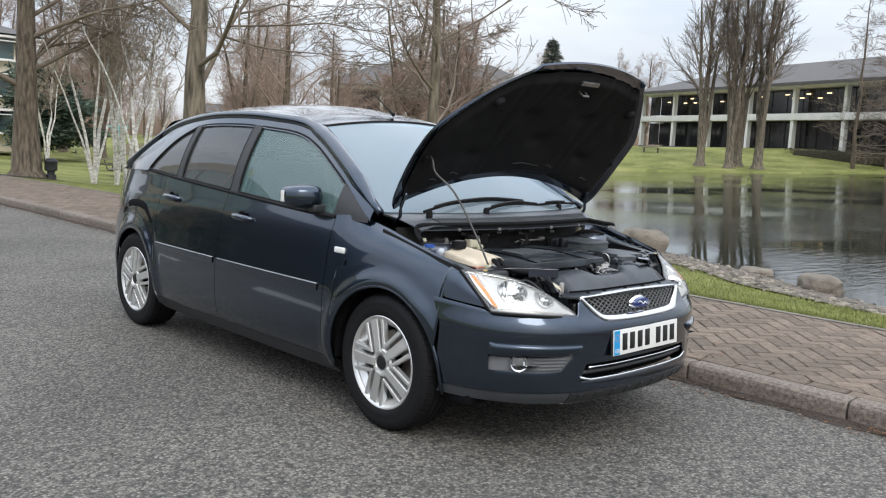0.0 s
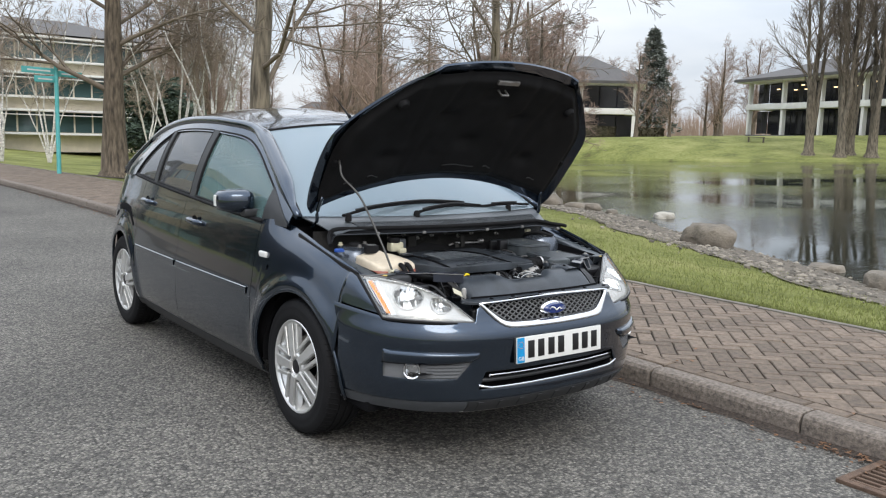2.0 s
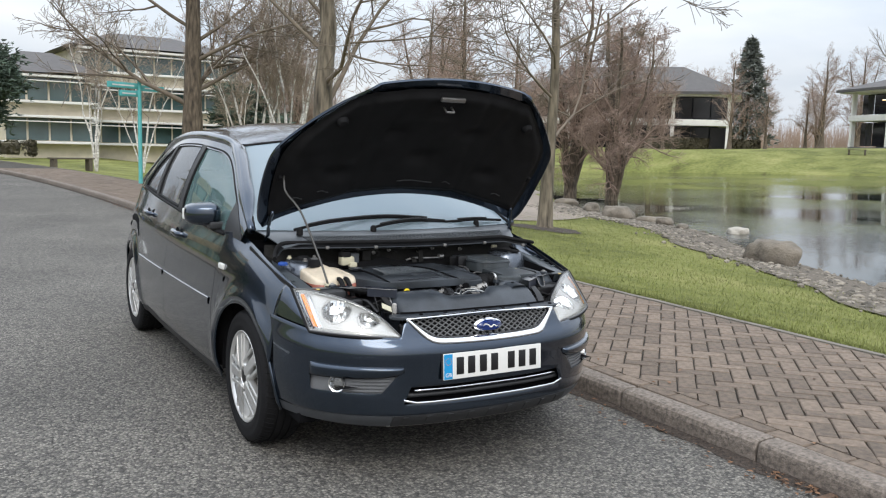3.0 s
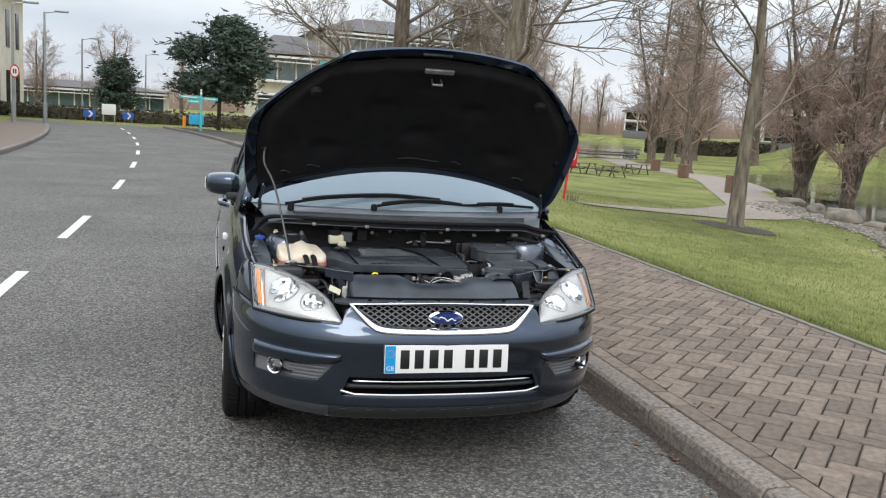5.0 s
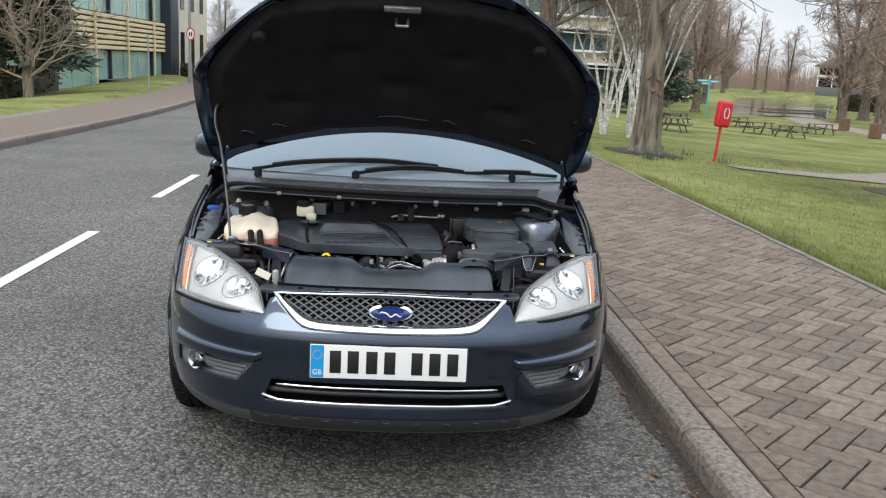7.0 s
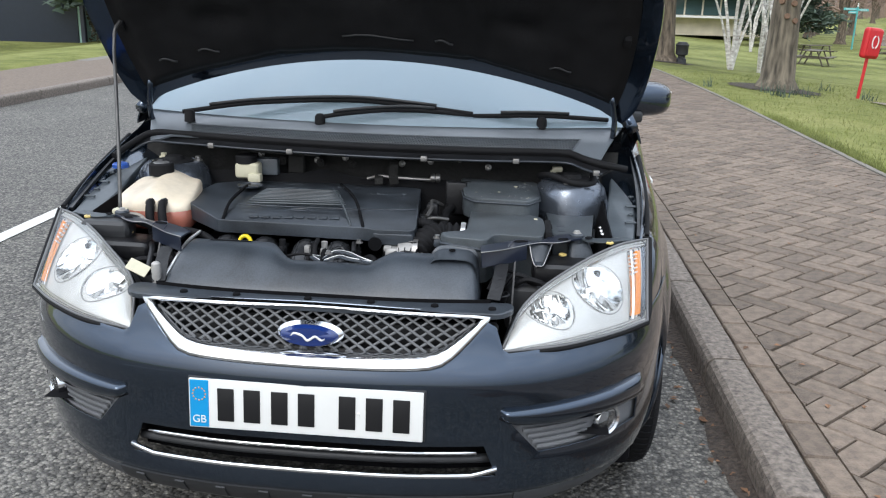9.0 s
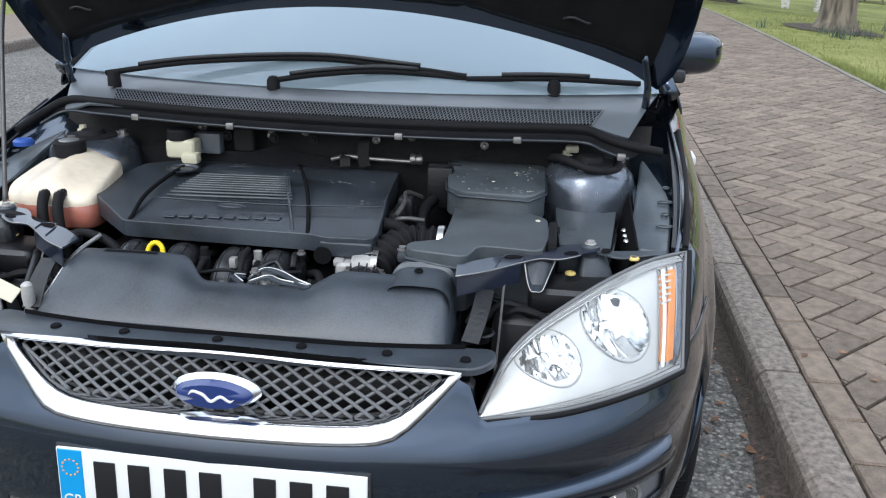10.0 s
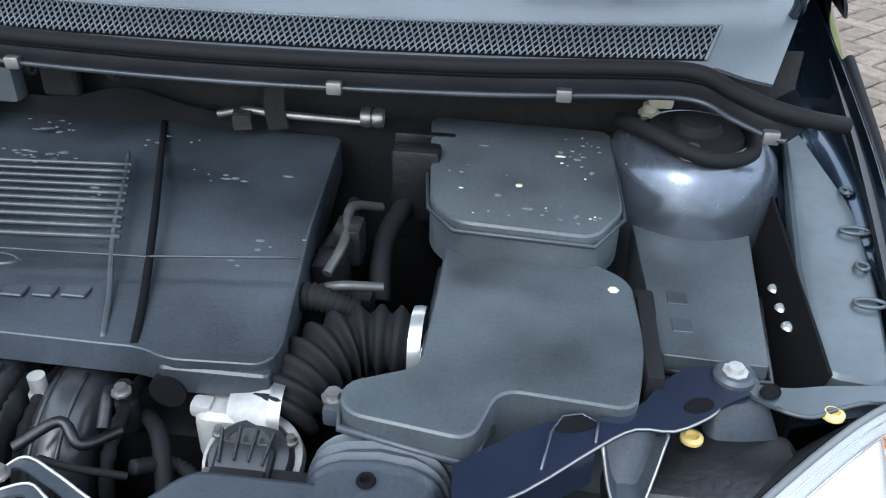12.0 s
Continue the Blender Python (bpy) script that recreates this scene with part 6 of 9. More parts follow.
# radiator shroud
def shroud(u, v):
    x = lerp(-0.372, 0.352, u)
    mid = (1 - smoothstep(0.085, 0.155, abs(x - 0.0)))
    yr = lerp(0.322 if x > 0.05 else 0.348, 0.286, mid)
    y = lerp(0.182, yr, v)
    top = 0.776 - 0.022 * mid
    z = 0.700 + (top - 0.700) * math.sin(min(1.0, v * 1.25) * math.pi / 2) ** 0.85
    e = min((x + 0.372) / 0.035, (0.352 - x) / 0.028, 1.0)
    z -= (1 - math.sqrt(max(0.0, 1 - (1 - e) ** 2))) * (z - 0.690)
    z += 0.004 * noise.noise((x * 6, y * 6, 1))
    return Vector((x, y, z - 0.10 * smoothstep(0.955, 1.0, v)))


V, F = grid_data(shroud, 72, 30)
shr = solid("radiator_shroud", V, F, M["bay"], car, "dusty black moulded cover behind the grille")
for sx, x in ((-1, -0.372), (1, 0.352)):
    V, F = grid_data(lambda u, v: Vector((x, lerp(0.182, 0.39, u), lerp(0.60, 0.694, v))), 6, 3)
    solid("shroud_side", V, F, M["bay"], shr)
V, F = grid_data(lambda u, v: shroud(lerp(0.10, 0.24, u), lerp(0.84, 0.90, v)) + Vector((0, 0, 0.001)), 8, 2)
solid("moulded_mark", V, F, M["dark"], shr)
slam = slab("slam_panel", [(-0.44, 0.165), (-0.41, 0.128), (-0.20, 0.112), (0.0, 0.108), (0.20, 0.112), (0.405, 0.124), (0.432, 0.160), (0.43, 0.200), (0.30, 0.192), (0.0, 0.186), (-0.30, 0.192), (-0.43, 0.205)], 0.694, 0.7065, 0.006, M["bay"], car, "black panel over the grille")
for x in (-0.30, -0.18, -0.02, 0.12, 0.26, 0.385):
    part("clip", lathe_bm([(0.009, 0), (0.008, 0.004), (0.0, 0.005)], (x, 0.150, 0.7065), "z", 12), M["dark"], slam)

# inlet runners, throttle, wires between cover and shroud
def corrugated(name, points, r, amp, wave, material, parent, label=""):
    pts = smooth_path(points, 16)
    d, rr = 0.0, []
    for k, p in enumerate(pts):
        d += (p - pts[k - 1]).length if k else 0.0
        rr.append(r + amp * math.sin(2 * math.pi * d / wave))
    V, F = tube_data(pts, rr, 18)
    return solid(name, V, F, material, parent, label)


for k, x in enumerate((-0.294, -0.198, -0.092, -0.010)):
    line = [(x, 0.50, 0.70), (x, 0.462, 0.722), (x, 0.420, 0.728), (x, 0.376, 0.706), (x, 0.348, 0.650), (x, 0.336, 0.56)]
    rn = hose("inlet_runner", line, 0.0325, M["runner"], car, "glossy ribbed black inlet runner", sides=24)
    mid = smooth_path(line, 6)
    for a in (-0.45, 0.35):
        pts = []
        for i, p in enumerate(mid):
            d = (mid[min(i + 1, len(mid) - 1)] - mid[max(i - 1, 0)]).normalized()
            up = Vector((1, 0, 0)).cross(d).normalized()
            up = up if up.z > 0 or up.y < 0 else -up
            pts.append(p + (up * math.cos(a) + Vector((math.sin(a), 0, 0))) * 0.0328)
        V, F = tube_data(pts, 0.0022, 6)
        solid("runner_rib", V, F, M["runner"], rn)
    part("injector", lathe_bm([(0.011, -0.03), (0.011, 0.0), (0.008, 0.004), (0.008, 0.020), (0.0, 0.021)], (x + 0.05, 0.415, 0.742), "z", 14), M["alu"] if k == 2 else M["rubber"], rn)
    corrugated("injector_lead", [(x + 0.05, 0.46, 0.735), (x + 0.052, 0.415, 0.762 - 0.02), (x + 0.05, 0.365, 0.715), (x + 0.048, 0.345, 0.64)], 0.0062, 0.0009, 0.005, M["rubber"], rn)
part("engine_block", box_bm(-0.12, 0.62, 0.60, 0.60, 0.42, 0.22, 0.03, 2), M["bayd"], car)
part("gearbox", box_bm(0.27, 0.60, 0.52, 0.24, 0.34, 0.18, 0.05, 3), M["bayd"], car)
part("manifold_plenum", box_bm(-0.10, 0.48, 0.665, 0.46, 0.08, 0.07, 0.025, 3), M["runner"], car)
bm = bmesh.new()
for k in range(20):
    a, b = 2 * math.pi * k / 20, 2 * math.pi * (k + 1) / 20
    f = lambda t: Vector((-0.238 + 0.015 * math.cos(t), 0.396 + 0.006 * math.sin(t), 0.752 + 0.018 * math.sin(t)))
    cyl_bm(f(a), f(b), 0.0048, sides=8, cap=False, bm=bm)
dip = part("dipstick_ring", bm, M["yellow"], car, "yellow dipstick ring")
part("dipstick_stem", cyl_bm((-0.238, 0.396, 0.736), (-0.230, 0.41, 0.66), 0.007, sides=8), M["yellow"], dip)
th = part("throttle_body", box_bm(0.142, 0.412, 0.728, 0.060, 0.046, 0.062, 0.014, 3), M["alu"], car, "cast aluminium throttle body")
part("throttle_neck", lathe_bm([(0.026, -0.03), (0.030, -0.01), (0.034, 0.0), (0.034, 0.012), (0.028, 0.014)], (0.172, 0.416, 0.742), "x", 24), M["alu"], th)
for p, sz in (((0.118, 0.404, 0.756), (0.020, 0.018, 0.014)), ((0.150, 0.430, 0.760), (0.024, 0.016, 0.012)), ((0.170, 0.395, 0.750), (0.016, 0.02, 0.016))):
    part("casting_lug", box_bm(*p, *sz, 0.005, 2), M["alu"], th)
TM = Matrix.Translation((0.172, 0.362, 0.742)) @ Matrix.Rotation(radians(22), 4, "X")
bm = lathe_bm([(0.0, 0.010), (0.022, 0.010), (0.026, 0.006), (0.034, 0.004), (0.038, -0.002), (0.038, -0.016), (0.032, -0.018), (0.030, -0.06)], (0, 0, 0), "z", 32)
bmesh.ops.transform(bm, matrix=TM, verts=bm.verts)
tm = part("throttle_motor", bm, M["runner"], th, "round black motor housing", sharp=40)
part("motor_cover", box_bm(0.0, -0.012, 0.012, 0.050, 0.040, 0.018, 0.008, 3, TM), M["runner"], tm)
for k in range(4):
    part("housing_rib", box_bm(-0.020 + 0.0133 * k, 0.004, 0.021, 0.0022, 0.030, 0.008, 0.0008, 1, TM @ Matrix.Rotation(radians(8 - 5.3 * k), 4, "Z")), M["runner"], tm)
part("motor_lid", box_bm(0.0, -0.026, 0.023, 0.046, 0.016, 0.006, 0.003, 2, TM), M["rubber"], tm)
part("motor_plug", box_bm(0.042, -0.022, 0.004, 0.034, 0.022, 0.022, 0.004, 2, TM), M["rubber"], tm)
bm = lathe_bm([(0.0, -0.004), (0.036, -0.004), (0.043, -0.008), (0.044, -0.020), (0.040, -0.024)], (0, 0, 0), "z", 32)
bmesh.ops.transform(bm, matrix=TM @ Matrix.Translation((0, 0.004, 0)), verts=bm.verts)
part("throttle_flange", bm, M["alu"], th, "pale cast flange")
for a in (0.5, 2.6, 3.7, 5.7):
    bolt(TM @ Vector((0.037 * math.cos(a), 0.037 * math.sin(a), 0.0)), 0.0042, tm)
part("clamp", lathe_bm([(0.0365, -0.006), (0.0375, 0.0), (0.0365, 0.006)], (0.296, 0.502, 0.768), "x", 28), M["alloy"], th)
part("clamp", lathe_bm([(0.0345, -0.006), (0.0355, 0.006)], (0.186, 0.418, 0.745), "x", 28), M["steel"], th)


corrugated("intake_hose", [(0.184, 0.412, 0.742), (0.194, 0.444, 0.756), (0.214, 0.478, 0.765), (0.245, 0.499, 0.768), (0.305, 0.503, 0.768)], 0.0315, 0.0050, 0.0180, M["rubber"], car, "ribbed black intake hose")
corrugated("loom_conduit", [(0.165, 0.535, 0.785), (0.195, 0.530, 0.792), (0.230, 0.532, 0.775)], 0.013, 0.0016, 0.006, M["rubber"], car)
for k, (pts, r, mat) in enumerate((([(-0.13, 0.345, 0.738), (-0.08, 0.335, 0.752), (-0.04, 0.34, 0.745)], 0.0035, M["rubber"]), ([(0.0, 0.335, 0.745), (0.035, 0.325, 0.75), (0.075, 0.335, 0.735)], 0.0035, M["rubber"]), ([(-0.055, 0.40, 0.77), (-0.052, 0.36, 0.765), (-0.05, 0.33, 0.735)], 0.0055, M["rubber"]),
                                   ([(-0.02, 0.335, 0.755), (0.01, 0.36, 0.765), (0.03, 0.35, 0.75), (0.05, 0.38, 0.74)], 0.005, M["bayd"]), ([(0.055, 0.42, 0.72), (0.085, 0.38, 0.735), (0.105, 0.33, 0.70)], 0.008, M["rubber"]), ([(0.03, 0.42, 0.745), (0.035, 0.40, 0.765), (0.04, 0.37, 0.75)], 0.006, M["bayd"]),
                                   ([(0.195, 0.56, 0.80), (0.205, 0.60, 0.815), (0.20, 0.66, 0.82), (0.225, 0.70, 0.80)], 0.0055, M["rod"]), ([(0.185, 0.545, 0.79), (0.215, 0.535, 0.805), (0.255, 0.545, 0.80)], 0.005, M["rod"]), ([(0.175, 0.62, 0.78), (0.195, 0.66, 0.80), (0.19, 0.72, 0.79)], 0.009, M["rubber"]),
                                   ([(0.24, 0.60, 0.74), (0.235, 0.66, 0.78), (0.25, 0.75, 0.79), (0.24, 0.84, 0.80)], 0.012, M["rubber"]))):
    hose("wire", pts, r, mat, car, sides=8)
part("sensor", box_bm(-0.075, 0.375, 0.752, 0.014, 0.018, 0.020, 0.004, 2), M["alu"], car, "pale sensor plug")
corrugated("conduit", [(-0.072, 0.47, 0.735), (-0.073, 0.42, 0.748), (-0.074, 0.37, 0.730), (-0.07, 0.33, 0.68)], 0.0075, 0.001, 0.005, M["rubber"], car)
corrugated("conduit", [(0.075, 0.345, 0.735), (0.10, 0.37, 0.715), (0.13, 0.36, 0.70)], 0.007, 0.001, 0.005, M["rubber"], car)
for pts in ([(-0.02, 0.300, 0.752), (0.005, 0.308, 0.768), (0.04, 0.292, 0.772), (0.075, 0.277, 0.764), (0.10, 0.272, 0.758)], [(-0.015, 0.282, 0.752), (0.02, 0.286, 0.764), (0.05, 0.270, 0.764), (0.096, 0.270, 0.758)], [(-0.03, 0.310, 0.752), (-0.045, 0.295, 0.758), (-0.025, 0.280, 0.752)]):
    strap("lever", pts, 0.010, M["bay"], car, thick=0.003)
    # thin silver line laid on as the lever's highlight
    V, F = tube_data([p + Vector((0.001, 0.005, 0.003)) for p in smooth_path(pts, 5)], 0.0013, 5)
    solid("lever_edge", V, F, M["alloy"], car, "bright line painting the highlight along a lever")
bolt((-0.005, 0.295, 0.768), 0.006, car)
bolt((0.048, 0.398, 0.768), 0.006, car)
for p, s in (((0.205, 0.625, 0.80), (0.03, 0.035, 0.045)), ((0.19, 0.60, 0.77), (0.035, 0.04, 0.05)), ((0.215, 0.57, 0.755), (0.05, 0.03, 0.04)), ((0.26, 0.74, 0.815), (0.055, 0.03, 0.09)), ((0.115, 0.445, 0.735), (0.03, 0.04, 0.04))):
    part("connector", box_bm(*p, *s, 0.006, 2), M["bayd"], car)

# air box, control unit box, fuse box, battery side
air = slab("air_box", [(0.308, 0.645), (0.430, 0.630), (0.496, 0.582), (0.504, 0.48), (0.490, 0.396), (0.378, 0.406), (0.360, 0.345), (0.253, 0.362), (0.245, 0.398), (0.308, 0.427)], 0.70, 0.808, 0.005, M["bay_pale"], car, "dusty black air filter box", tilt=lambda x, y: 0.01 * (y - 0.5))
bolt((0.240, 0.392, 0.792), 0.007, air)
part("air_box_lug", box_bm(0.243, 0.392, 0.782, 0.022, 0.03, 0.02, 0.006, 2), M["bay"], air)
V, F = tube_data([Vector(p) for p in ((0.306, 0.60, 0.790), (0.3065, 0.428, 0.790), (0.244, 0.400, 0.790), (0.251, 0.3605, 0.790), (0.360, 0.3435, 0.780), (0.374, 0.395, 0.775))], 0.0035, 6)
solid("air_box_lip", V, F, M["bay"], air)
part("air_box_clip", box_bm(0.508, 0.50, 0.775, 0.018, 0.13, 0.07, 0.008, 2), M["rubber"], air)
ecu = slab("control_unit_box", [(0.262, 0.855), (0.484, 0.845), (0.488, 0.648), (0.458, 0.592), (0.318, 0.602), (0.288, 0.640)], 0.79, 0.848, 0.006, M["bay_pale"], car, "dusty black control unit cover with chipped specks")
V, F = tube_data([Vector(p) for p in ((0.275, 0.72, 0.838), (0.2865, 0.641, 0.838), (0.317, 0.6005, 0.838), (0.458, 0.5905, 0.838), (0.4895, 0.647, 0.838), (0.4865, 0.80, 0.838))], 0.0026, 6)
solid("box_lip", V, F, M["bay"], ecu)
r = random.Random(9)
for k in range(46):
    x, y = (r.uniform(0.30, 0.47), r.uniform(0.62, 0.80)) if k < 14 else (r.uniform(0.32, 0.46), r.gauss(0.628, 0.010)) if k < 26 else (r.gauss(0.445, 0.018), r.gauss(0.77, 0.028))
    q = r.uniform(0.0008, 0.0026) if k % 7 else 0.0045
    b = lathe_bm([(q, 0.0), (q * 0.7, 0.0006), (0, 0.0008)], (0, 0, 0), "z", 6)
    bmesh.ops.scale(b, vec=(r.uniform(0.8, 1.7), r.uniform(0.6, 1.1), 1), verts=b.verts)
    bmesh.ops.translate(b, vec=(x, y, 0.848), verts=b.verts)
    part("speck", b, M["greyp"] if k % 5 else M["resin"], ecu)
part("speck", lathe_bm([(0.006, 0.0), (0.004, 0.0014), (0, 0.0016)], (0.478, 0.562, 0.8085), "z", 6), M["resin"], air)
fuse = slab("fuse_box", [(0.506, 0.818), (0.646, 0.784), (0.617, 0.492), (0.521, 0.497)], 0.66, 0.787, 0.002, M["bay_pale"], car, "black fuse box lid", rv=0.004)
V, F = tube_data([Vector(p) for p in ((0.514, 0.60, 0.772), (0.516, 0.492, 0.772), (0.620, 0.486, 0.772), (0.634, 0.62, 0.772))], 0.004, 6)
solid("fuse_tray_edge", V, F, M["gasket"], fuse)
for y in (0.555, 0.60):
    part("lid_mark", box_bm(0.545, y - 0.012, 0.7872, 0.020, 0.020, 0.0012, 0.0005, 1), M["bay"], fuse)
part("fuse_clip", box_bm(0.512, 0.575, 0.775, 0.022, 0.045, 0.03, 0.006, 2), M["rubber"], fuse)
V, F = [], []
for k in range(34):
    q = k / 33
    y = lerp(0.255, 0.380, q)
    amp = 0.0028 * math.sin(2 * math.pi * (y - 0.330) / 0.0105) * smoothstep(0.326, 0.333, y)
    e = smoothstep(1.0, 0.86, q) * 0.25 + 0.75
    for j in range(28):
        a = 2 * math.pi * j / 28
        cx, cz = (math.copysign(abs(w) ** 0.5, w) for w in (math.cos(a), math.sin(a)))
        V.append(Vector((0.288 + (0.058 * e + amp) * cx, y + 0.018 * (1 - cz) * 0.0 - 0.020 * (cx * cx) * q, 0.716 + (0.070 * (0.94 + 0.06 * q) * e + amp) * cz)))
F = [(k * 28 + j, k * 28 + (j + 1) % 28, (k + 1) * 28 + (j + 1) % 28, (k + 1) * 28 + j) for k in range(33) for j in range(28)] + [tuple(33 * 28 + j for j in range(28))]
duct = solid("air_duct", V, [f[::-1] for f in F], M["bay"], car, "ribbed black air duct", sharp=60)
part("duct_bolt", lathe_bm([(0.008, 0.0), (0.007, 0.003), (0.005, 0.003), (0.004, -0.002), (0, -0.002)], (0.283, 0.312, 0.786), "z", 14), M["dark"], duct)


# painted front brackets with their bolt
def plate_of(name, outline, z, thick, material, parent, label=""):
    """A flat pressed plate from an outline, with rounded edges."""
    b = bmesh.new()
    f = b.faces.new([b.verts.new((x, y, z)) for x, y in outline])
    g = bmesh.ops.extrude_face_region(b, geom=[f])
    bmesh.ops.translate(b, vec=(0, 0, -thick), verts=[v for v in g["geom"] if isinstance(v, bmesh.types.BMVert)])
    return part(name, b, material, parent, label, sharp=40)


for sx in (-1, 1):
    back = smooth_path([(0.347, 0.327, 0), (0.385, 0.360, 0), (0.420, 0.384, 0), (0.459, 0.393, 0), (0.492, 0.412, 0), (0.512, 0.440, 0), (0.535, 0.465, 0), (0.560, 0.474, 0), (0.590, 0.470, 0)], 3)
    front = smooth_path([(0.588, 0.440, 0), (0.565, 0.424, 0), (0.550, 0.408, 0), (0.520, 0.388, 0), (0.489, 0.386, 0), (0.458, 0.362, 0), (0.402, 0.309, 0), (0.351, 0.276, 0)], 3)
    br = plate_of("front_bracket", [(sx * p.x, p.y) for p in back + front], 0.797, 0.004, M["bnavy"], car, "dark painted front bracket")
    V, F = tube_data([Vector((sx * p.x, p.y, 0.796)) for p in front[4:]], 0.0013, 6)
    solid("worn_edge", V, F, M["steel"], br, "bare worn edge")
    V, F = grid_data(lambda u, v: Vector((sx * lerp(0.455, 0.353, u), lerp(0.359, 0.277, u), lerp(0.793, 0.760, v))), 8, 2)
    solid("bracket_edge", V, F, M["bnavy"], br, thick=0.003)
    top = smooth_path([(0.580, 0.472, 0), (0.600, 0.458, 0), (0.628, 0.457, 0), (0.657, 0.464, 0), (0.712, 0.472, 0)], 3)
    low = smooth_path([(0.708, 0.452, 0), (0.683, 0.447, 0), (0.655, 0.434, 0), (0.637, 0.424, 0), (0.616, 0.427, 0), (0.592, 0.442, 0)], 3)
    plate_of("bracket_arm", [(sx * p.x, p.y) for p in top + low], 0.7945, 0.004, M["tower"], br)
    V, F = tube_data([Vector((sx * p.x, p.y, 0.793)) for p in low[2:-2]], 0.0020, 6)
    solid("worn_edge", V, F, M["bay_pale"], br)
    bolt((sx * 0.578, 0.461, 0.803), 0.0075, br, M["alu"], 0.007)
    for x, y, a, q in ((0.543, 0.420, 0.5, 1.0), (0.441, 0.383, 0.35, 1.35), (0.606, 0.446, 0.9, 0.8)):
        bm = lathe_bm([(0.0115, 0.0), (0.0105, 0.0016), (0.0095, 0.0006), (0.0, 0.0006)], (0, 0, 0), "z", 20)
        bmesh.ops.scale(bm, vec=(1.25 * q, 0.72, 1), verts=bm.verts)
        bmesh.ops.rotate(bm, cent=(0, 0, 0), matrix=Matrix.Rotation(sx * a, 3, "Z"), verts=bm.verts)
        bmesh.ops.translate(bm, vec=(sx * x, y, 0.7972), verts=bm.verts)
        part("bracket_hole", bm, M["dark"], br)
    V, F = tube_data([Vector((sx * x, y, 0.798)) for x, y in ((0.414, 0.330), (0.421, 0.372), (0.430, 0.391), (0.446, 0.396), (0.459, 0.388), (0.456, 0.364))], 0.0014, 6)
    solid("pressed_rim", V, F, M["bnavy"], br)
    # cup hanging from the plate
    if sx > 0:
        rim = [Vector((sx * x, y, z)) for x, y, z in ((0.462, 0.366, 0.794), (0.469, 0.350, 0.766), (0.476, 0.342, 0.752), (0.484, 0.341, 0.751), (0.495, 0.343, 0.752), (0.503, 0.356, 0.768), (0.515, 0.384, 0.794))]
        sm = smooth_path(rim, 4)
        V = [p for q in sm for p in (q, q + Vector((0, 0.026, 0.002)))]
        F = [(2 * k, 2 * k + 2, 2 * k + 3, 2 * k + 1) for k in range(len(sm) - 1)]
        b0 = len(V)
        V += [q + Vector((0, 0.026, 0.002)) for q in sm] + [Vector((sx * 0.489, 0.395, 0.796))]
        F += [(b0 + k, b0 + k + 1, b0 + len(sm)) for k in range(len(sm) - 1)]
        cup = solid("bracket_cup", V, F, M["bay"], br, thick=0.003)
        V, F = tube_data(sm, 0.0012, 6)
        solid("cup_rim", V, F, M["steel"], cup, "bare bright rim")
    # moulded leg under the bolt
    def leg(u, v):
        w = lerp(0.016, 0.044, v ** 0.8)
        c = Vector((lerp(0.578, 0.604, v), lerp(0.466, 0.418, v), lerp(0.803, 0.690, v ** 1.3)))
        a = lerp(-1, 1, u)
        return Vector((sx * (c.x + a * w), c.y + 0.006 * a, c.z + 0.010 * (1 - a * a) * smoothstep(0.1, 0.5, v) - 0.020 * smoothstep(0.8, 1.0, abs(a)) - 0.02 * (1 - v) * smoothstep(0.9, 1.0, abs(a))))
    V, F = grid_data(leg, 16, 14)
    lg = solid("bracket_leg", V, F, M["bay"], br, "grey moulded leg", thick=0.004)
    part("leg_boss", lathe_bm([(0.018, -0.02), (0.018, -0.001), (0.015, 0.002), (0.0, 0.002)], (sx * 0.578, 0.461, 0.802), "z", 22), M["bay"], lg)
    for p in ((0.544, 0.422, 0.757), (0.655, 0.432, 0.790)):
        part("clip_nut", lathe_bm([(0.010, 0), (0.010, 0.003), (0.006, 0.005), (0.005, 0.001), (0, 0.001)], (sx * p[0], p[1], p[2]), "z", 14), M["nut"], br, "yellowed clip nut")
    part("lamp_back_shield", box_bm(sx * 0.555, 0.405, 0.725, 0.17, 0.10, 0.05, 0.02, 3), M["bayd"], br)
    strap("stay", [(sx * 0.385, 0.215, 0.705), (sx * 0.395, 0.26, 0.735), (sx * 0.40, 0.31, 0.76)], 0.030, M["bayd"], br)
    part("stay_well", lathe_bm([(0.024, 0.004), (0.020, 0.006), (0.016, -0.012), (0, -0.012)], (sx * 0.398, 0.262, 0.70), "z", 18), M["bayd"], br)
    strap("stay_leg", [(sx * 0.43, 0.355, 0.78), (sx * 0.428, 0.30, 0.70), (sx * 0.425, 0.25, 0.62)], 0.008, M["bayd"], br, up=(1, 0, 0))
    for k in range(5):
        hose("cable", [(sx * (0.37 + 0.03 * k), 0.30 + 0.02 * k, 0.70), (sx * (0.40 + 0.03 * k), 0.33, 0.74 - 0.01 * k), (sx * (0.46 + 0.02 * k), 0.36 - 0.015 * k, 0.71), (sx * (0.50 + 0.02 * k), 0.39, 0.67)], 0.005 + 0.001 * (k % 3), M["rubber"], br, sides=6)

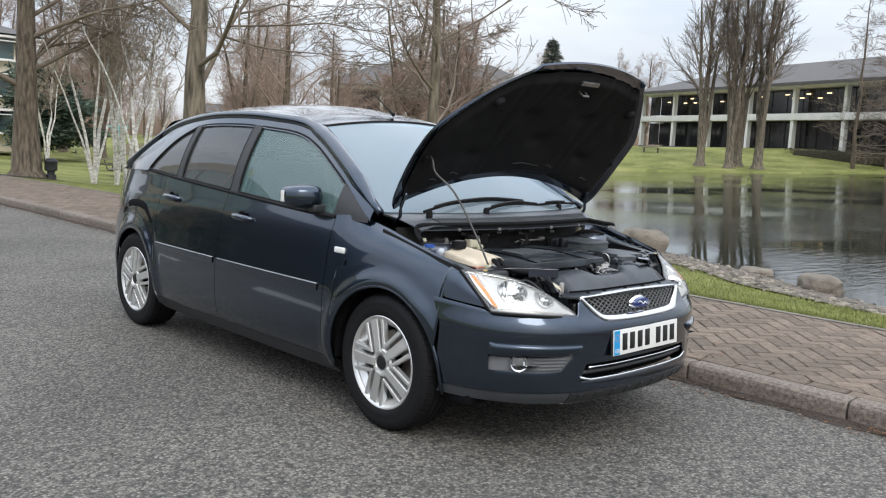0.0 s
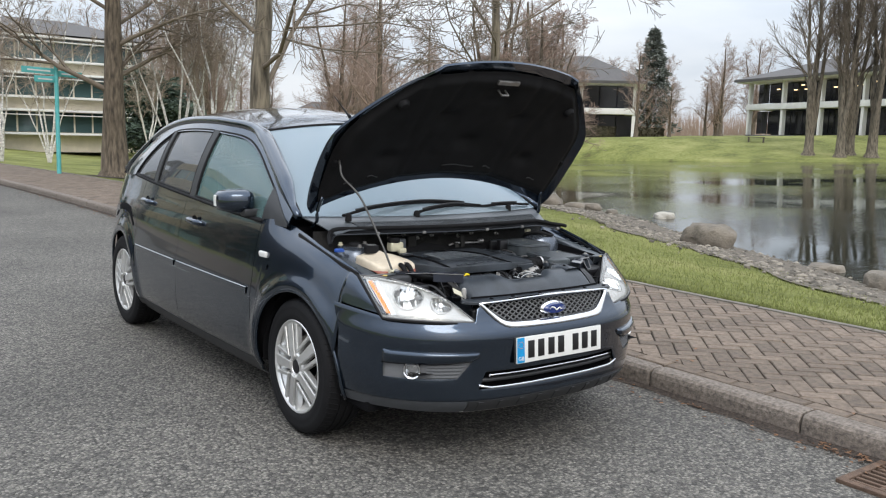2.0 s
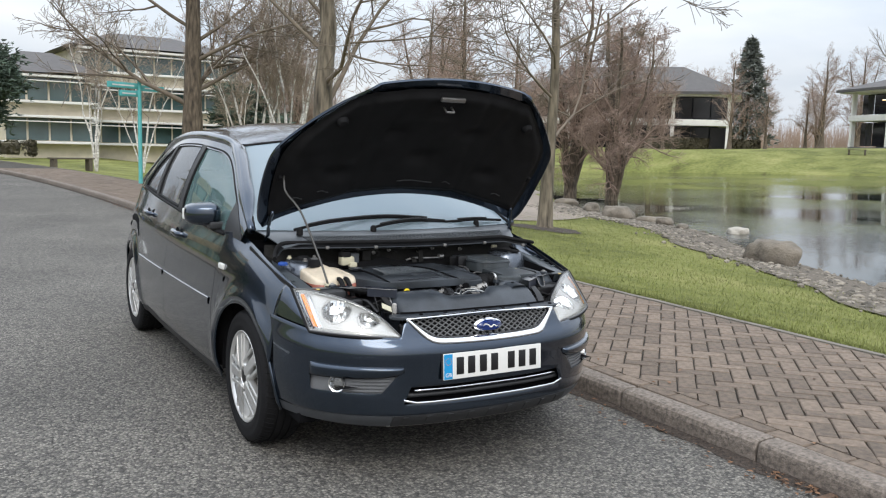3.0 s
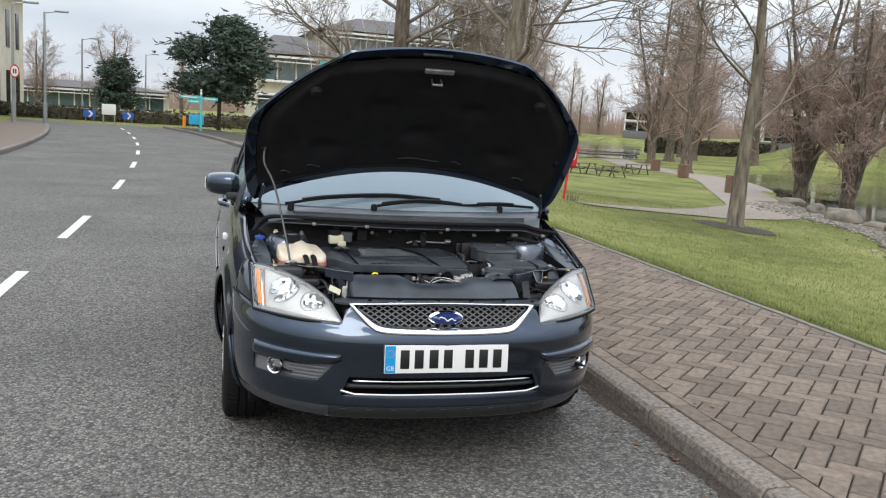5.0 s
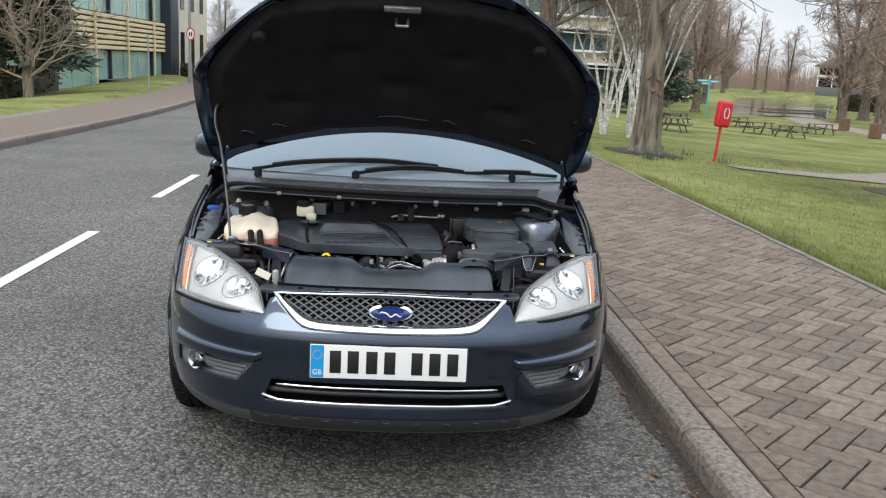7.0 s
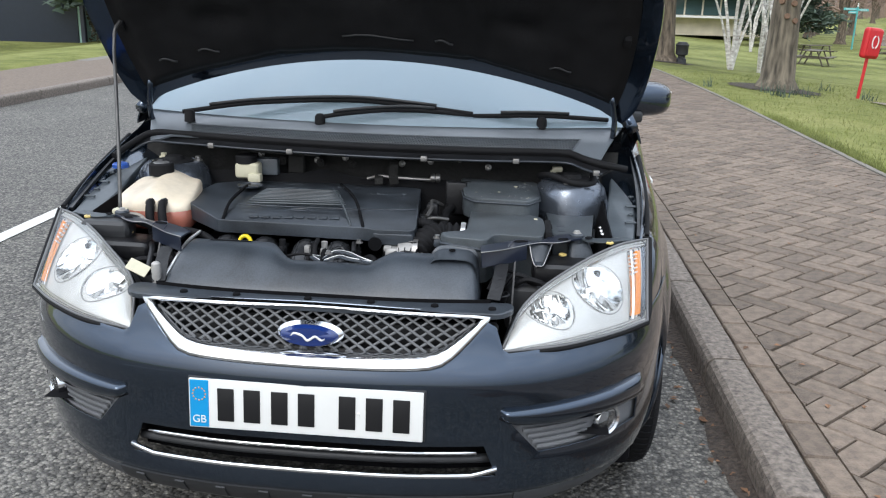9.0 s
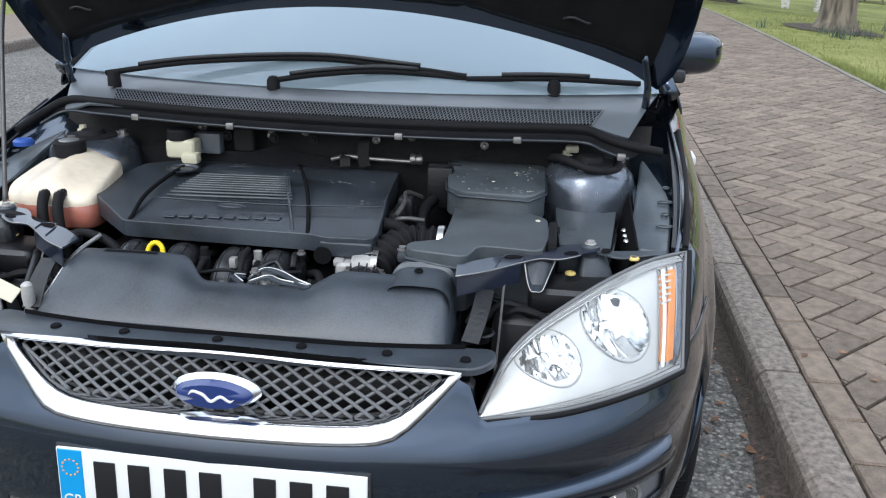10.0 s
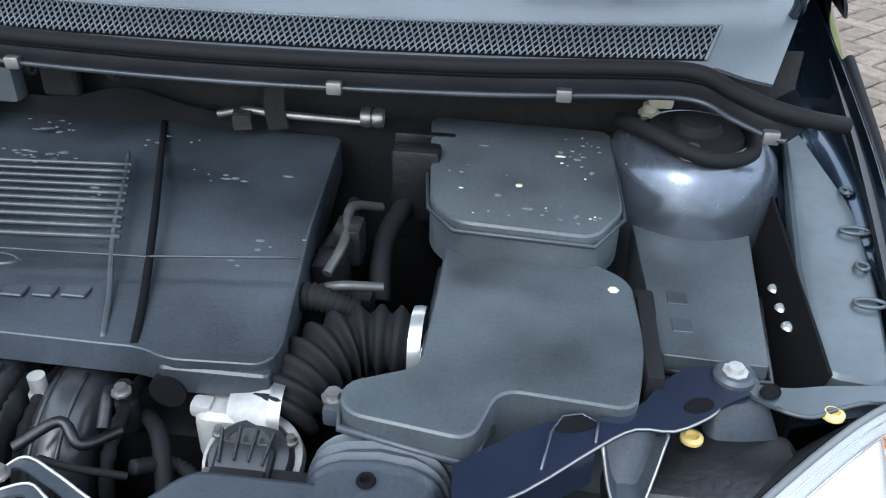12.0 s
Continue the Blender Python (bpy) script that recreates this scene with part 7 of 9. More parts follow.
# coolant tank
bm = bmesh.new()
bmesh.ops.create_uvsphere(bm, u_segments=40, v_segments=20, radius=1)
for v in bm.verts:
    x, y, z = (math.copysign(abs(c) ** 0.45, c) for c in v.co)
    lobe = 0.010 * math.cos(x * math.pi * 1.55) * smoothstep(-0.2, 0.9, z)
    v.co = Vector((-0.536 + 0.098 * x * (1 - 0.10 * y) + 0.03 * y * -0.4, 0.628 + 0.118 * y, 0.796 + 0.050 * z + lobe + 0.014 * y * (z > 0)))
tank = part("coolant_tank", bm, M["tank"], car, "yellowed translucent coolant tank", sharp=60)
bm = bmesh.new()
bmesh.ops.create_uvsphere(bm, u_segments=32, v_segments=12, radius=1)
for v in bm.verts:
    x, y, z = (math.copysign(abs(c) ** 0.4, c) for c in v.co)
    v.co = Vector((-0.536 + 0.0995 * x * (1 - 0.10 * y) - 0.012 * y, 0.628 + 0.1195 * y, 0.770 + 0.036 * z))
part("coolant", bm, M["fluid"], tank, "pink coolant showing through", sharp=60)
cap = part("tank_cap", lathe_bm([(0.034, 0.0), (0.034, 0.030), (0.030, 0.034), (0.0, 0.034)], (-0.565, 0.690, 0.852), "z", 28), M["rubber"], tank, "black screw cap")
part("cap_disc", lathe_bm([(0.022, 0.0), (0.020, 0.0015), (0.0, 0.0015)], (-0.565, 0.690, 0.886), "z", 24), M["steel"], cap)
for x in (-0.525, -0.492):
    hs = hose("coolant_hose", [(x, 0.530, 0.815), (x + 0.004, 0.500, 0.812), (x + 0.012, 0.478, 0.775), (x + 0.03, 0.465, 0.70)], 0.011, M["rubber"], tank)
    part("hose_clip", lathe_bm([(0.0125, -0.003), (0.013, 0.003)], (x, 0.512, 0.814), "y", 14), M["steel"], hs)
# brake fluid reservoir
bm = box_bm(-0.355, 0.812, 0.852, 0.070, 0.050, 0.045, 0.012, 3)
rs = part("brake_fluid_reservoir", bm, M["resin"], car, "yellowed brake fluid reservoir with a black cap")
part("reservoir_neck", box_bm(-0.330, 0.792, 0.834, 0.04, 0.03, 0.025, 0.008, 2), M["resin"], rs)
part("reservoir_cap", lathe_bm([(0.030, 0.0), (0.030, 0.020), (0.026, 0.024), (0.0, 0.024)], (-0.362, 0.815, 0.872), "z", 24), M["rubber"], rs)
# washer filler, box on the driver's side, prop clip, small fittings
part("washer_cap", lathe_bm([(0.023, 0.0), (0.023, 0.009), (0.018, 0.013), (0.0, 0.013)], (-0.705, 0.735, 0.858), "z", 20), M["bluecap"], car, "blue washer filler cap")
part("prop_socket", box_bm(-0.588, 0.472, 0.795, 0.035, 0.03, 0.022, 0.006, 2), M["resin"], car)
part("hose_guard", box_bm(-0.60, 0.425, 0.765, 0.13, 0.06, 0.05, 0.022, 3), M["black"], car)
part("white_tag", box_bm(0, 0, 0, 0.05, 0.003, 0.03, 0.001, 1, Matrix.Translation((-0.432, 0.215, 0.735)) @ Matrix.Rotation(radians(25), 4, "Y") @ Matrix.Rotation(radians(-50), 4, "X")), M["resin"], car, "white paper tag")
part("plug", lathe_bm([(0.009, -0.04), (0.011, 0.0), (0.010, 0.02), (0.006, 0.024), (0, 0.024)], (-0.392, 0.222, 0.725), "z", 14), M["alu"], car, "pale plug on a cable")
for k, pts in enumerate(([(-0.36, 0.42, 0.77), (-0.365, 0.33, 0.76), (-0.385, 0.24, 0.70)], [(-0.45, 0.46, 0.75), (-0.40, 0.44, 0.765), (-0.34, 0.42, 0.755), (-0.30, 0.40, 0.72)], [(-0.64, 0.47, 0.76), (-0.56, 0.44, 0.79), (-0.48, 0.43, 0.775), (-0.40, 0.41, 0.76)], [(-0.50, 0.42, 0.73), (-0.46, 0.36, 0.74), (-0.44, 0.28, 0.70)])):
    hose("cable", pts, (0.004, 0.009, 0.012, 0.008)[k], (M["alloy"], M["rubber"], M["rubber"], M["bayd"])[k], car, sides=8)
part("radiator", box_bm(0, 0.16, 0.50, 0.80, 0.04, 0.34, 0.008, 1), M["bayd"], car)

# ---- trees ----
def grow(rng, V, F, start, d, length, r, depth, cfg):
    """One branch and its side branches, as tapered bent tubes."""
    n = cfg["seg"][depth]
    pts, p, dd = [start], start.copy(), d.normalized()
    for k in range(n):
        wob = Vector((rng.gauss(0, 1), rng.gauss(0, 1), rng.gauss(0, 0.7))) * cfg["bend"]
        dd = (dd + wob + Vector((0, 0, cfg["up"][depth]))).normalized()
        p = p + dd * (length / n)
        pts.append(p.copy())
    radii = [max(cfg["tip"], r * (1 - 0.8 * k / n)) for k in range(n + 1)]
    tube_data(pts, radii, cfg["sides"][depth], V, F, cap=False)
    if depth + 1 >= len(cfg["seg"]):
        return
    m = cfg["kids"][depth]
    for j in range(m):
        t = lerp(cfg["from"], 1.0, (j + rng.random()) / m)
        k = min(n - 1, int(t * n))
        q = pts[k].lerp(pts[k + 1], t * n - k)
        axis_d = (pts[k + 1] - pts[k]).normalized()
        side = Vector((rng.gauss(0, 1), rng.gauss(0, 1), rng.gauss(0, 0.6)))
        side = (side - axis_d * side.dot(axis_d)).normalized()
        a = radians(rng.uniform(*cfg["angle"]))
        grow(rng, V, F, q, axis_d * math.cos(a) + side * math.sin(a), length * rng.uniform(*cfg["ratio"]) * (1.15 - 0.5 * t), radii[k] * 0.6, depth + 1, cfg)


def tree(name, seed, at, height, r, label, bark, twig, limbs=14, first=0.2, limb_len=0.45, lean=(0, 0), cfg=None, forks=None, rz=0, group="park trees", roots=True):
    rng = random.Random(seed)
    base = dict(seg=(5, 4, 3, 2), sides=(6, 4, 3, 3), kids=(7, 6, 5), up=(0.05, 0.03, 0.02, 0.0), bend=0.16, tip=0.006, angle=(28, 62), ratio=(0.38, 0.62))
    base["from"] = 0.22
    base.update(cfg or {})
    e = thing(name, label, "tree", group, at, rz)
    TV, TF, CV, CF = [], [], [], []
    for fx, fy, fr, fh in (forks or [(lean[0], lean[1], 1.0, 1.0)]):
        n = 9
        pts = []
        for k in range(n + 1):
            t = k / n
            pts.append(Vector((fx * height * t ** 1.2 + 0.05 * rng.gauss(0, 1) * (k > 1), fy * height * t ** 1.2 + 0.05 * rng.gauss(0, 1) * (k > 1), height * fh * t * 0.96 - 0.15 * (k == 0))))
        flare = [2.1 if roots else 1.15, 1.10] + [1.0] * n
        rad = [max(0.012, r * fr * (1 - 0.82 * (k / n) ** 0.9)) * flare[k] for k in range(n + 1)]
        pts.insert(1, pts[0].lerp(pts[1], 0.28))
        rad.insert(1, r * fr * (1.2 if roots else 1.05))
        tube_data(pts, rad, 14, TV, TF, cap=False)
        m = max(3, int(limbs * fr))
        for j in range(m):
            t = lerp(first, 0.97, (j + rng.random() * 0.7) / m)
            k = min(len(pts) - 2, int(t * (len(pts) - 1)))
            q = pts[k].lerp(pts[k + 1], t * (len(pts) - 1) - k)
            a = rng.uniform(0, 2 * math.pi)
            el = radians(rng.uniform(*(base.get("elev", (15, 55)))))
            d = Vector((math.cos(a) * math.cos(el), math.sin(a) * math.cos(el), math.sin(el)))
            grow(rng, CV, CF, q, d, height * fh * limb_len * (1.1 - 0.65 * t) * rng.uniform(0.75, 1.2), max(0.012, rad[k] * base.get("limb_r", 0.42)), 0, base)
    solid("trunk", TV, TF, bark, e)
    solid("crown", CV, CF, twig, e, "bare twigs and limbs")
    return e


def gz(x, y):
    return ground_z(x, y) - 0.05


FINE = dict(seg=(6, 5, 4, 3), kids=(8, 7, 6), limb_r=0.27, elev=(20, 58))
oak_a = tree("tree", 3, (4.75, 13.5, gz(4.75, 13.5)), 11.5, 0.235, "tall bare broadleaf tree with grey-brown bark on the lawn", M["bark2"], M["twigd"], limbs=15, first=0.24, limb_len=0.5, cfg=FINE)
oak_b = tree("tree", 5, (3.85, 20.4, gz(3.85, 20.4)), 11.5, 0.30, "bare dark-barked tree beside the pavement", M["bark"], M["twigd"], limbs=16, first=0.2, limb_len=0.46, cfg=FINE, lean=(-0.01, 0.0))
tree_c = tree("tree", 8, (8.3, 10.6, gz(8.3, 10.6)), 8.5, 0.135, "slender bare tree with grey-green bark", M["bark2"], M["twigd"], limbs=14, first=0.28, limb_len=0.46, lean=(0.025, 0.0), cfg=FINE)
# stout multi-stemmed trees on the bank
MULTI = dict(seg=(5, 4, 3, 2), kids=(8, 7, 6), elev=(20, 65), angle=(25, 70), bend=0.2)
STEMS = [(0.10, 0.02, 1.0, 1.0), (-0.12, 0.04, 0.8, 0.9), (0.02, -0.13, 0.7, 0.95), (0.22, -0.06, 0.6, 0.8), (-0.22, -0.08, 0.55, 0.75)]
multi_a = tree("tree", 11, (22.6, 27.6, gz(22.6, 27.6)), 9.5, 0.26, "stout multi-stemmed bare tree on the pond bank", M["bark"], M["twig2"], limbs=10, first=0.25, limb_len=0.36, cfg=MULTI, forks=STEMS, group="bank trees")
multi_b = tree("tree", 12, (22.8, 25.0, gz(22.8, 25.0)), 9.0, 0.26, "stout multi-stemmed bare tree on the pond bank", M["bark"], M["twig2"], limbs=10, first=0.25, limb_len=0.36, cfg=MULTI, forks=STEMS, group="bank trees", rz=70)
# white birches in a clump
BIRCH = dict(seg=(5, 4, 3), kids=(7, 5), elev=(35, 70), tip=0.005, sides=(4, 3, 3))
birches = [(5.7, 20.9), (6.6, 21.6), (6.3, 19.3), (7.3, 22.6), (3.2, 32.5), (6.0, 38.0), (11.0, 40)]
birch_first = None
for k, (x, y) in enumerate(birches):
    if birch_first is None:
        birch_first = tree("birch_tree", 21, (x, y, gz(x, y)), 7.0, 0.056, "white-barked multi-stemmed birch with bare twigs", M["birch"], M["twig"], limbs=14, first=0.42, limb_len=0.24, cfg=BIRCH, group="birches", roots=False,
                           forks=[(0.14, 0.0, 1, 1), (-0.2, 0.05, 0.85, 0.9), (-0.02, -0.18, 0.8, 1.0), (0.28, 0.1, 0.7, 0.85), (-0.32, -0.04, 0.6, 0.8)])
    else:
        copy_thing(birch_first, pose(x, y, gz(x, y), 0, 0, 67 * k))
# tall upright trees across the pond
UPR = dict(seg=(5, 4, 3), kids=(9, 7), elev=(50, 78), angle=(12, 38), bend=0.12, tip=0.012, sides=(4, 3, 3), limb_r=0.4)
upr = None
for k, (x, y, s) in enumerate(((65.4, 37.4, 1.0), (65.9, 34.9, 0.95), (67.9, 35.2, 1.0), (67.5, 33.1, 1.08))):
    if upr is None:
        upr = tree("tree", 31, (x, y, gz(x, y)), 17.0, 0.34, "tall upright bare tree on the far bank", M["bark2"], M["twigd"], limbs=14, first=0.42, limb_len=0.30, cfg=UPR, group="far bank trees",
                   forks=[(0.03, 0.0, 1, 1), (-0.09, 0.02, 0.8, 0.92), (0.12, -0.03, 0.75, 0.95)])
    else:
        copy_thing(upr, pose(x, y, gz(x, y), 0, 0, 83 * k)).scale = (s, s, s)
# bare larches, layered and sparse
larch = tree("tree", 35, (76, 28.4, gz(76, 28.4)), 15.5, 0.20, "sparse bare larch on the far bank", M["bark"], M["twigd"], limbs=46, first=0.16, limb_len=0.24, group="far bank trees", roots=False,
             cfg=dict(seg=(4, 3, 2), kids=(7, 5), elev=(-8, 22), tip=0.010, sides=(4, 3, 3), limb_r=0.22, bend=0.1, angle=(25, 55)))
copy_thing(larch, pose(78.4, 26.4, gz(78.4, 26.4), 0, 0, 120))
# woods behind the lawn and the pond
WOOD = dict(seg=(4, 4, 3), kids=(8, 7), tip=0.010, sides=(4, 3, 3), elev=(32, 72), bend=0.2, limb_r=0.3)
wood_a = tree("tree", 41, (28, 46, gz(28, 46)), 13.0, 0.34, "bare red-brown park tree", M["bark"], M["twig2"], limbs=25, first=0.22, limb_len=0.36, cfg=WOOD, group="woodland")
wood_b = tree("tree", 42, (33, 60, gz(33, 60)), 14.0, 0.3, "bare red-brown park tree", M["bark"], M["twig2"], limbs=25, first=0.18, limb_len=0.34, cfg=WOOD, group="woodland",
              forks=[(0.05, 0.02, 1, 1), (-0.14, 0.05, 0.8, 0.9), (0.12, -0.1, 0.7, 0.9)])
rng = random.Random(77)
WOODS = [(34, 92), (30, 78), (38, 66), (44, 72), (52, 74), (60, 82), (70, 78), (78, 84), (64, 66), (35, 84), (46, 90), (100, 84), (88, 88), (104, 96), (118, 84), (98, 104), (108, 100), (114, 93), (122, 90), (127, 84), (103, 108), (92, 100), (116, 104), (66, 66), (72, 62), (60, 74), (79, 63), (22, 76), (27, 71), (33, 82), (39, 76), (30, 90), (43, 86), (25, 92), (47, 80),
         (-20, 66), (-15, 72), (-10, 78), (-4, 74), (2, 80), (-26, 62), (8, 84), (-13, 64), (58, 95), (75, 100), (90, 106), (110, 98), (125, 90), (-32, 75),
         (24, 66), (20, 70), (26, 80), (28, 86), (22, 86), (58, 100), (66, 108), (54, 106), (62, 116), (72, 118), (58, 150), (50, 146), (84, 150), (92, 156), (74, 190), (60, 186), (98, 176), (50, 170), (40, 150), (44, 62), (50, 84), (70, 160), (97, 164), (106, 170), (64, 172), (78, 184), (88, 190)]
SMALL = {(66, 66), (72, 62), (60, 74), (79, 63), (22, 76), (27, 71), (33, 82), (39, 76), (30, 90), (43, 86), (25, 92), (47, 80)}
for k, (x, y) in enumerate(WOODS):
    if in_arm(x, y, 1.5):
        continue
    s = rng.uniform(0.8, 1.15) * (0.56 if x < 9 and y > 40 else 0.6 if (x, y) in SMALL else 1.0)
    c = copy_thing((wood_a, wood_b)[k % 2], pose(x, y, gz(x, y), 0, 0, rng.uniform(0, 360)))
    c.scale = (s, s, s * rng.uniform(0.85, 1.1))


# the woods beyond, too far off to tell one tree from the next
rw = random.Random(5)
V, F = [], []
for k in range(22000):
    a = radians(rw.uniform(-24, 66))
    d = rw.uniform(215, 260)
    x, y = d * math.sin(a), d * math.cos(a)
    top = 8.0 + 2.6 * noise.noise((a * 9, 0, 0)) + 1.6 * noise.noise((a * 40, 1, 0))
    h = top * rw.uniform(0.3, 1.0)
    z0 = max(-1.5, ground_z(x, y) - 0.5) + (rw.uniform(0, 0.5) * (top - h) if k % 3 else 0)
    w = rw.uniform(0.03, 0.11)
    lx = rw.gauss(0, 0.6)
    b = len(V)
    V += [(x - w, y, z0), (x + w, y, z0), (x + lx, y, z0 + h)]
    F.append((b, b + 1, b + 2))
tagged(solid("far_woods", V, F, M["twig2"], smooth=False), "hazy bare woods along the skyline", "woods", kind="stuff")


# conifers
def conifer(name, seed, at, height, width, label, needles, start=0.1, layered=True, n=1500, clump=0.5, tufted=False):
    rng = random.Random(seed)
    e = thing(name, label, "tree", "conifers", at)
    V, F = tube_data([Vector((0, 0, -0.2)), Vector((0, 0, height * 0.5)), Vector((0, 0, height * 0.97))], [0.02 * height, 0.013 * height, 0.004 * height], 10)
    solid("trunk", V, F, M["bark"], e)
    V, F, BV, BF = [], [], [], []
    tufts = [(rng.random(), rng.uniform(0, 6.28), rng.uniform(0.45, 1.0)) for _ in range(34)]
    for k in range(n):
        t = rng.random() ** 0.8
        z = lerp(start, 0.99, t) * height
        layer = 1 + 0.22 * math.sin(t * 46) if layered else 1 + 0.4 * noise.noise((t * 6, k * 0.01, seed))
        rr = width * 0.5 * (1 - t) ** (0.85 if layered else 0.45) * layer * math.sqrt(rng.uniform(0.15, 1.0)) + 0.05
        a = rng.uniform(0, 2 * math.pi)
        c = Vector((rr * math.cos(a), rr * math.sin(a), z - 0.14 * rr))
        if tufted:
            t, a, q = tufts[k % 34]
            rr = width * 0.5 * q * math.sqrt(max(0.05, 1 - (1.7 * t - 0.55) ** 2 * 0.75))
            z = lerp(start + 0.08, 0.93, t) * height
            c = Vector((rr * math.cos(a), rr * math.sin(a), z)) + Vector((rng.gauss(0, 0.10), rng.gauss(0, 0.10), rng.gauss(0, 0.055))) * height * 0.85
        if k % 6 == 0:
            tube_data([Vector((0, 0, z + 0.05)), c], [0.03, 0.01], 3, BV, BF, cap=False)
        for j in range(5):
            d = Vector((math.cos(a) + rng.gauss(0, 0.7), math.sin(a) + rng.gauss(0, 0.7), rng.gauss(0.05, 0.4))).normalized()
            s = d.cross(Vector((rng.gauss(0, 1), rng.gauss(0, 1), rng.gauss(0, 1)))).normalized() * clump * rng.uniform(0.12, 0.25)
            o, b = c + Vector((rng.gauss(0, 0.2), rng.gauss(0, 0.2), rng.gauss(0, 0.15))) * clump, len(V)
            V.extend((o - s, o + s, o + d * clump * rng.uniform(0.7, 1.3)))
            F.append((b, b + 1, b + 2))
    solid("limbs", BV, BF, M["bark"], e)
    solid("crown", V, F, needles, e, "dense dark needles", smooth=False)
    return e


conifer("conifer_tree", 51, (98.8, 82.7, gz(98.8, 82.7)), 15.8, 8.4, "blue-grey layered spruce beyond the pond", M["needle2"], 0.08, True, 1250, 0.7)
conifer("conifer_tree", 52, (-0.9, 43.5, 0.0), 5.9, 4.0, "dense dark green pine by the road bend", M["needle"], 0.24, False, 5200, 0.26, True)
conifer("conifer_tree", 56, (17.2, 58.5, gz(17.2, 58.5)), 6.4, 5.2, "broad dark evergreen beside the banded office", M["needle"], 0.12, False, 3600, 0.45, True)
conifer("conifer_tree", 53, (-9.2, 74, 0.0), 4.8, 3.0, "dark green pine far along the road", M["needle"], 0.1, False, 2000, 0.32, True)

# ---- buildings ----
M.update(
    white=pmat("white_render", (0.70, 0.69, 0.66), 0.7, var=0.12, scale=1.2, bump=0.2, bscale=40),
    cream=pmat("cream_stone", (0.64, 0.58, 0.47), 0.8, var=0.15, scale=1.5, bump=0.3, bscale=20),
    tan=pmat("tan_louvre", (0.70, 0.58, 0.36), 0.65, var=0.15, scale=3),
    navy=pmat("navy_cladding", (0.022, 0.028, 0.045), 0.4, var=0.1),
    slate=pmat("slate_roof", (0.085, 0.08, 0.078), 0.75, var=0.25, scale=2, bump=0.4, bscale=12, dist=0.05),
    pane=pmat("office_glass", (0.05, 0.085, 0.085), 0.06, 0.0, var=0.3, scale=0.6, spec=0.9),
    panegreen=pmat("green_office_glass", (0.30, 0.46, 0.40), 0.12, 0.0, var=0.25, scale=0.5, spec=0.6),
    panedark=pmat("shaded_office_glass", (0.018, 0.018, 0.02), 0.1, var=0.4, scale=0.8, spec=0.5),
    frame=pmat("window_frame_grey", (0.12, 0.12, 0.12), 0.5, var=0.1),
    lamplit=pmat("ceiling_lamp_lit", (0.9, 0.8, 0.6), 0.5, var=0.05),
)
lit = M["lamplit"].node_tree.nodes["Principled BSDF"]
lit.inputs["Emission Color"].default_value, lit.inputs["Emission Strength"].default_value = (1.0, 0.72, 0.38, 1), 2.0


def pavilion(at, rz, bays, bay, depth, label, lamps=False):
    """Two storeys with white columns, a white band and a hipped slate roof; x runs along the front, y into the house."""
    e = thing("office_building", label, "building", "offices round the pond", at, rz)
    L = bays * bay
    part("wall", box_bm(L / 2, depth / 2 + 1.2, 3.2, L - 2.4, depth - 2.4, 6.6, 0.02), M["navy"], e, "dark recessed walls")
    part("floor_band", box_bm(L / 2, depth / 2, 3.32, L + 0.6, depth + 0.6, 0.66, 0.03), M["white"], e, "white floor band")
    part("plinth", box_bm(L / 2, depth / 2, -1.3, L + 0.4, depth + 0.4, 2.7, 0.03), M["frame"], e)
    V = [Vector(p) for p in ((-1.4, -1.4, 6.55), (L + 1.4, -1.4, 6.55), (L + 1.4, depth + 1.4, 6.55), (-1.4, depth + 1.4, 6.55), (depth * 0.48, depth / 2, 9.7), (L - depth * 0.48, depth / 2, 9.7))]
    V += [v - Vector((0, 0, 0.28)) for v in V[:4]]
    F = [(0, 1, 5, 4), (1, 2, 5), (2, 3, 4, 5), (3, 0, 4), (6, 7, 1, 0), (7, 8, 2, 1), (8, 9, 3, 2), (9, 6, 0, 3), (9, 8, 7, 6)]
    solid("roof", V, F, M["slate"], e, "grey slate hipped roof", smooth=False)
    part("eave_board", box_bm(L / 2, depth / 2, 6.22, L + 2.3, depth + 2.3, 0.14, 0.02), M["white"], e)
    col = box_bm(0, 0, 0, 0.5, 0.5, 1, 0.04)
    cm = bpy.data.meshes.new("column")
    col.to_mesh(cm)
    col.free()
    cm.materials.append(M["white"])
    pm = {}
    for z0, z1, w in ((0.05, 2.99, 0.8), (3.65, 6.2, 0.7)):
        for k in range(bays + 1):
            c = new("column", cm)
            c.parent, c.location, c.scale = e, (k * bay, 0.1, (z0 + z1) / 2), (w, 1, z1 - z0)
        for k in range(1, int(depth // bay) + 1):
            c = new("column", cm)
            c.parent, c.location, c.scale = e, (0.1, k * bay, (z0 + z1) / 2), (1, w, z1 - z0)
        for k in range(bays):
            for j in range(3):
                w0 = bay / 3
                wob = new("window", bpy.data.meshes.new("window"))
                b = box_bm(k * bay + (j + 0.5) * w0, 1.17, (z0 + z1) / 2, w0 - 0.12, 0.06, z1 - z0 - 0.3, 0.01, 1)
                b.to_mesh(wob.data)
                b.free()
                wob.data.materials.append(M["panedark"])
                wob.parent = e
    if lamps:
        r = random.Random(4)
        for k in range(16):
            x = r.uniform(2, L * 0.7)
            part("ceiling_lamp", box_bm(x, 1.0, r.uniform(5.1, 5.7), 0.5, 0.1, 0.10, 0.02), M["lamplit"], e, "warm lit ceiling lamp")
    return e


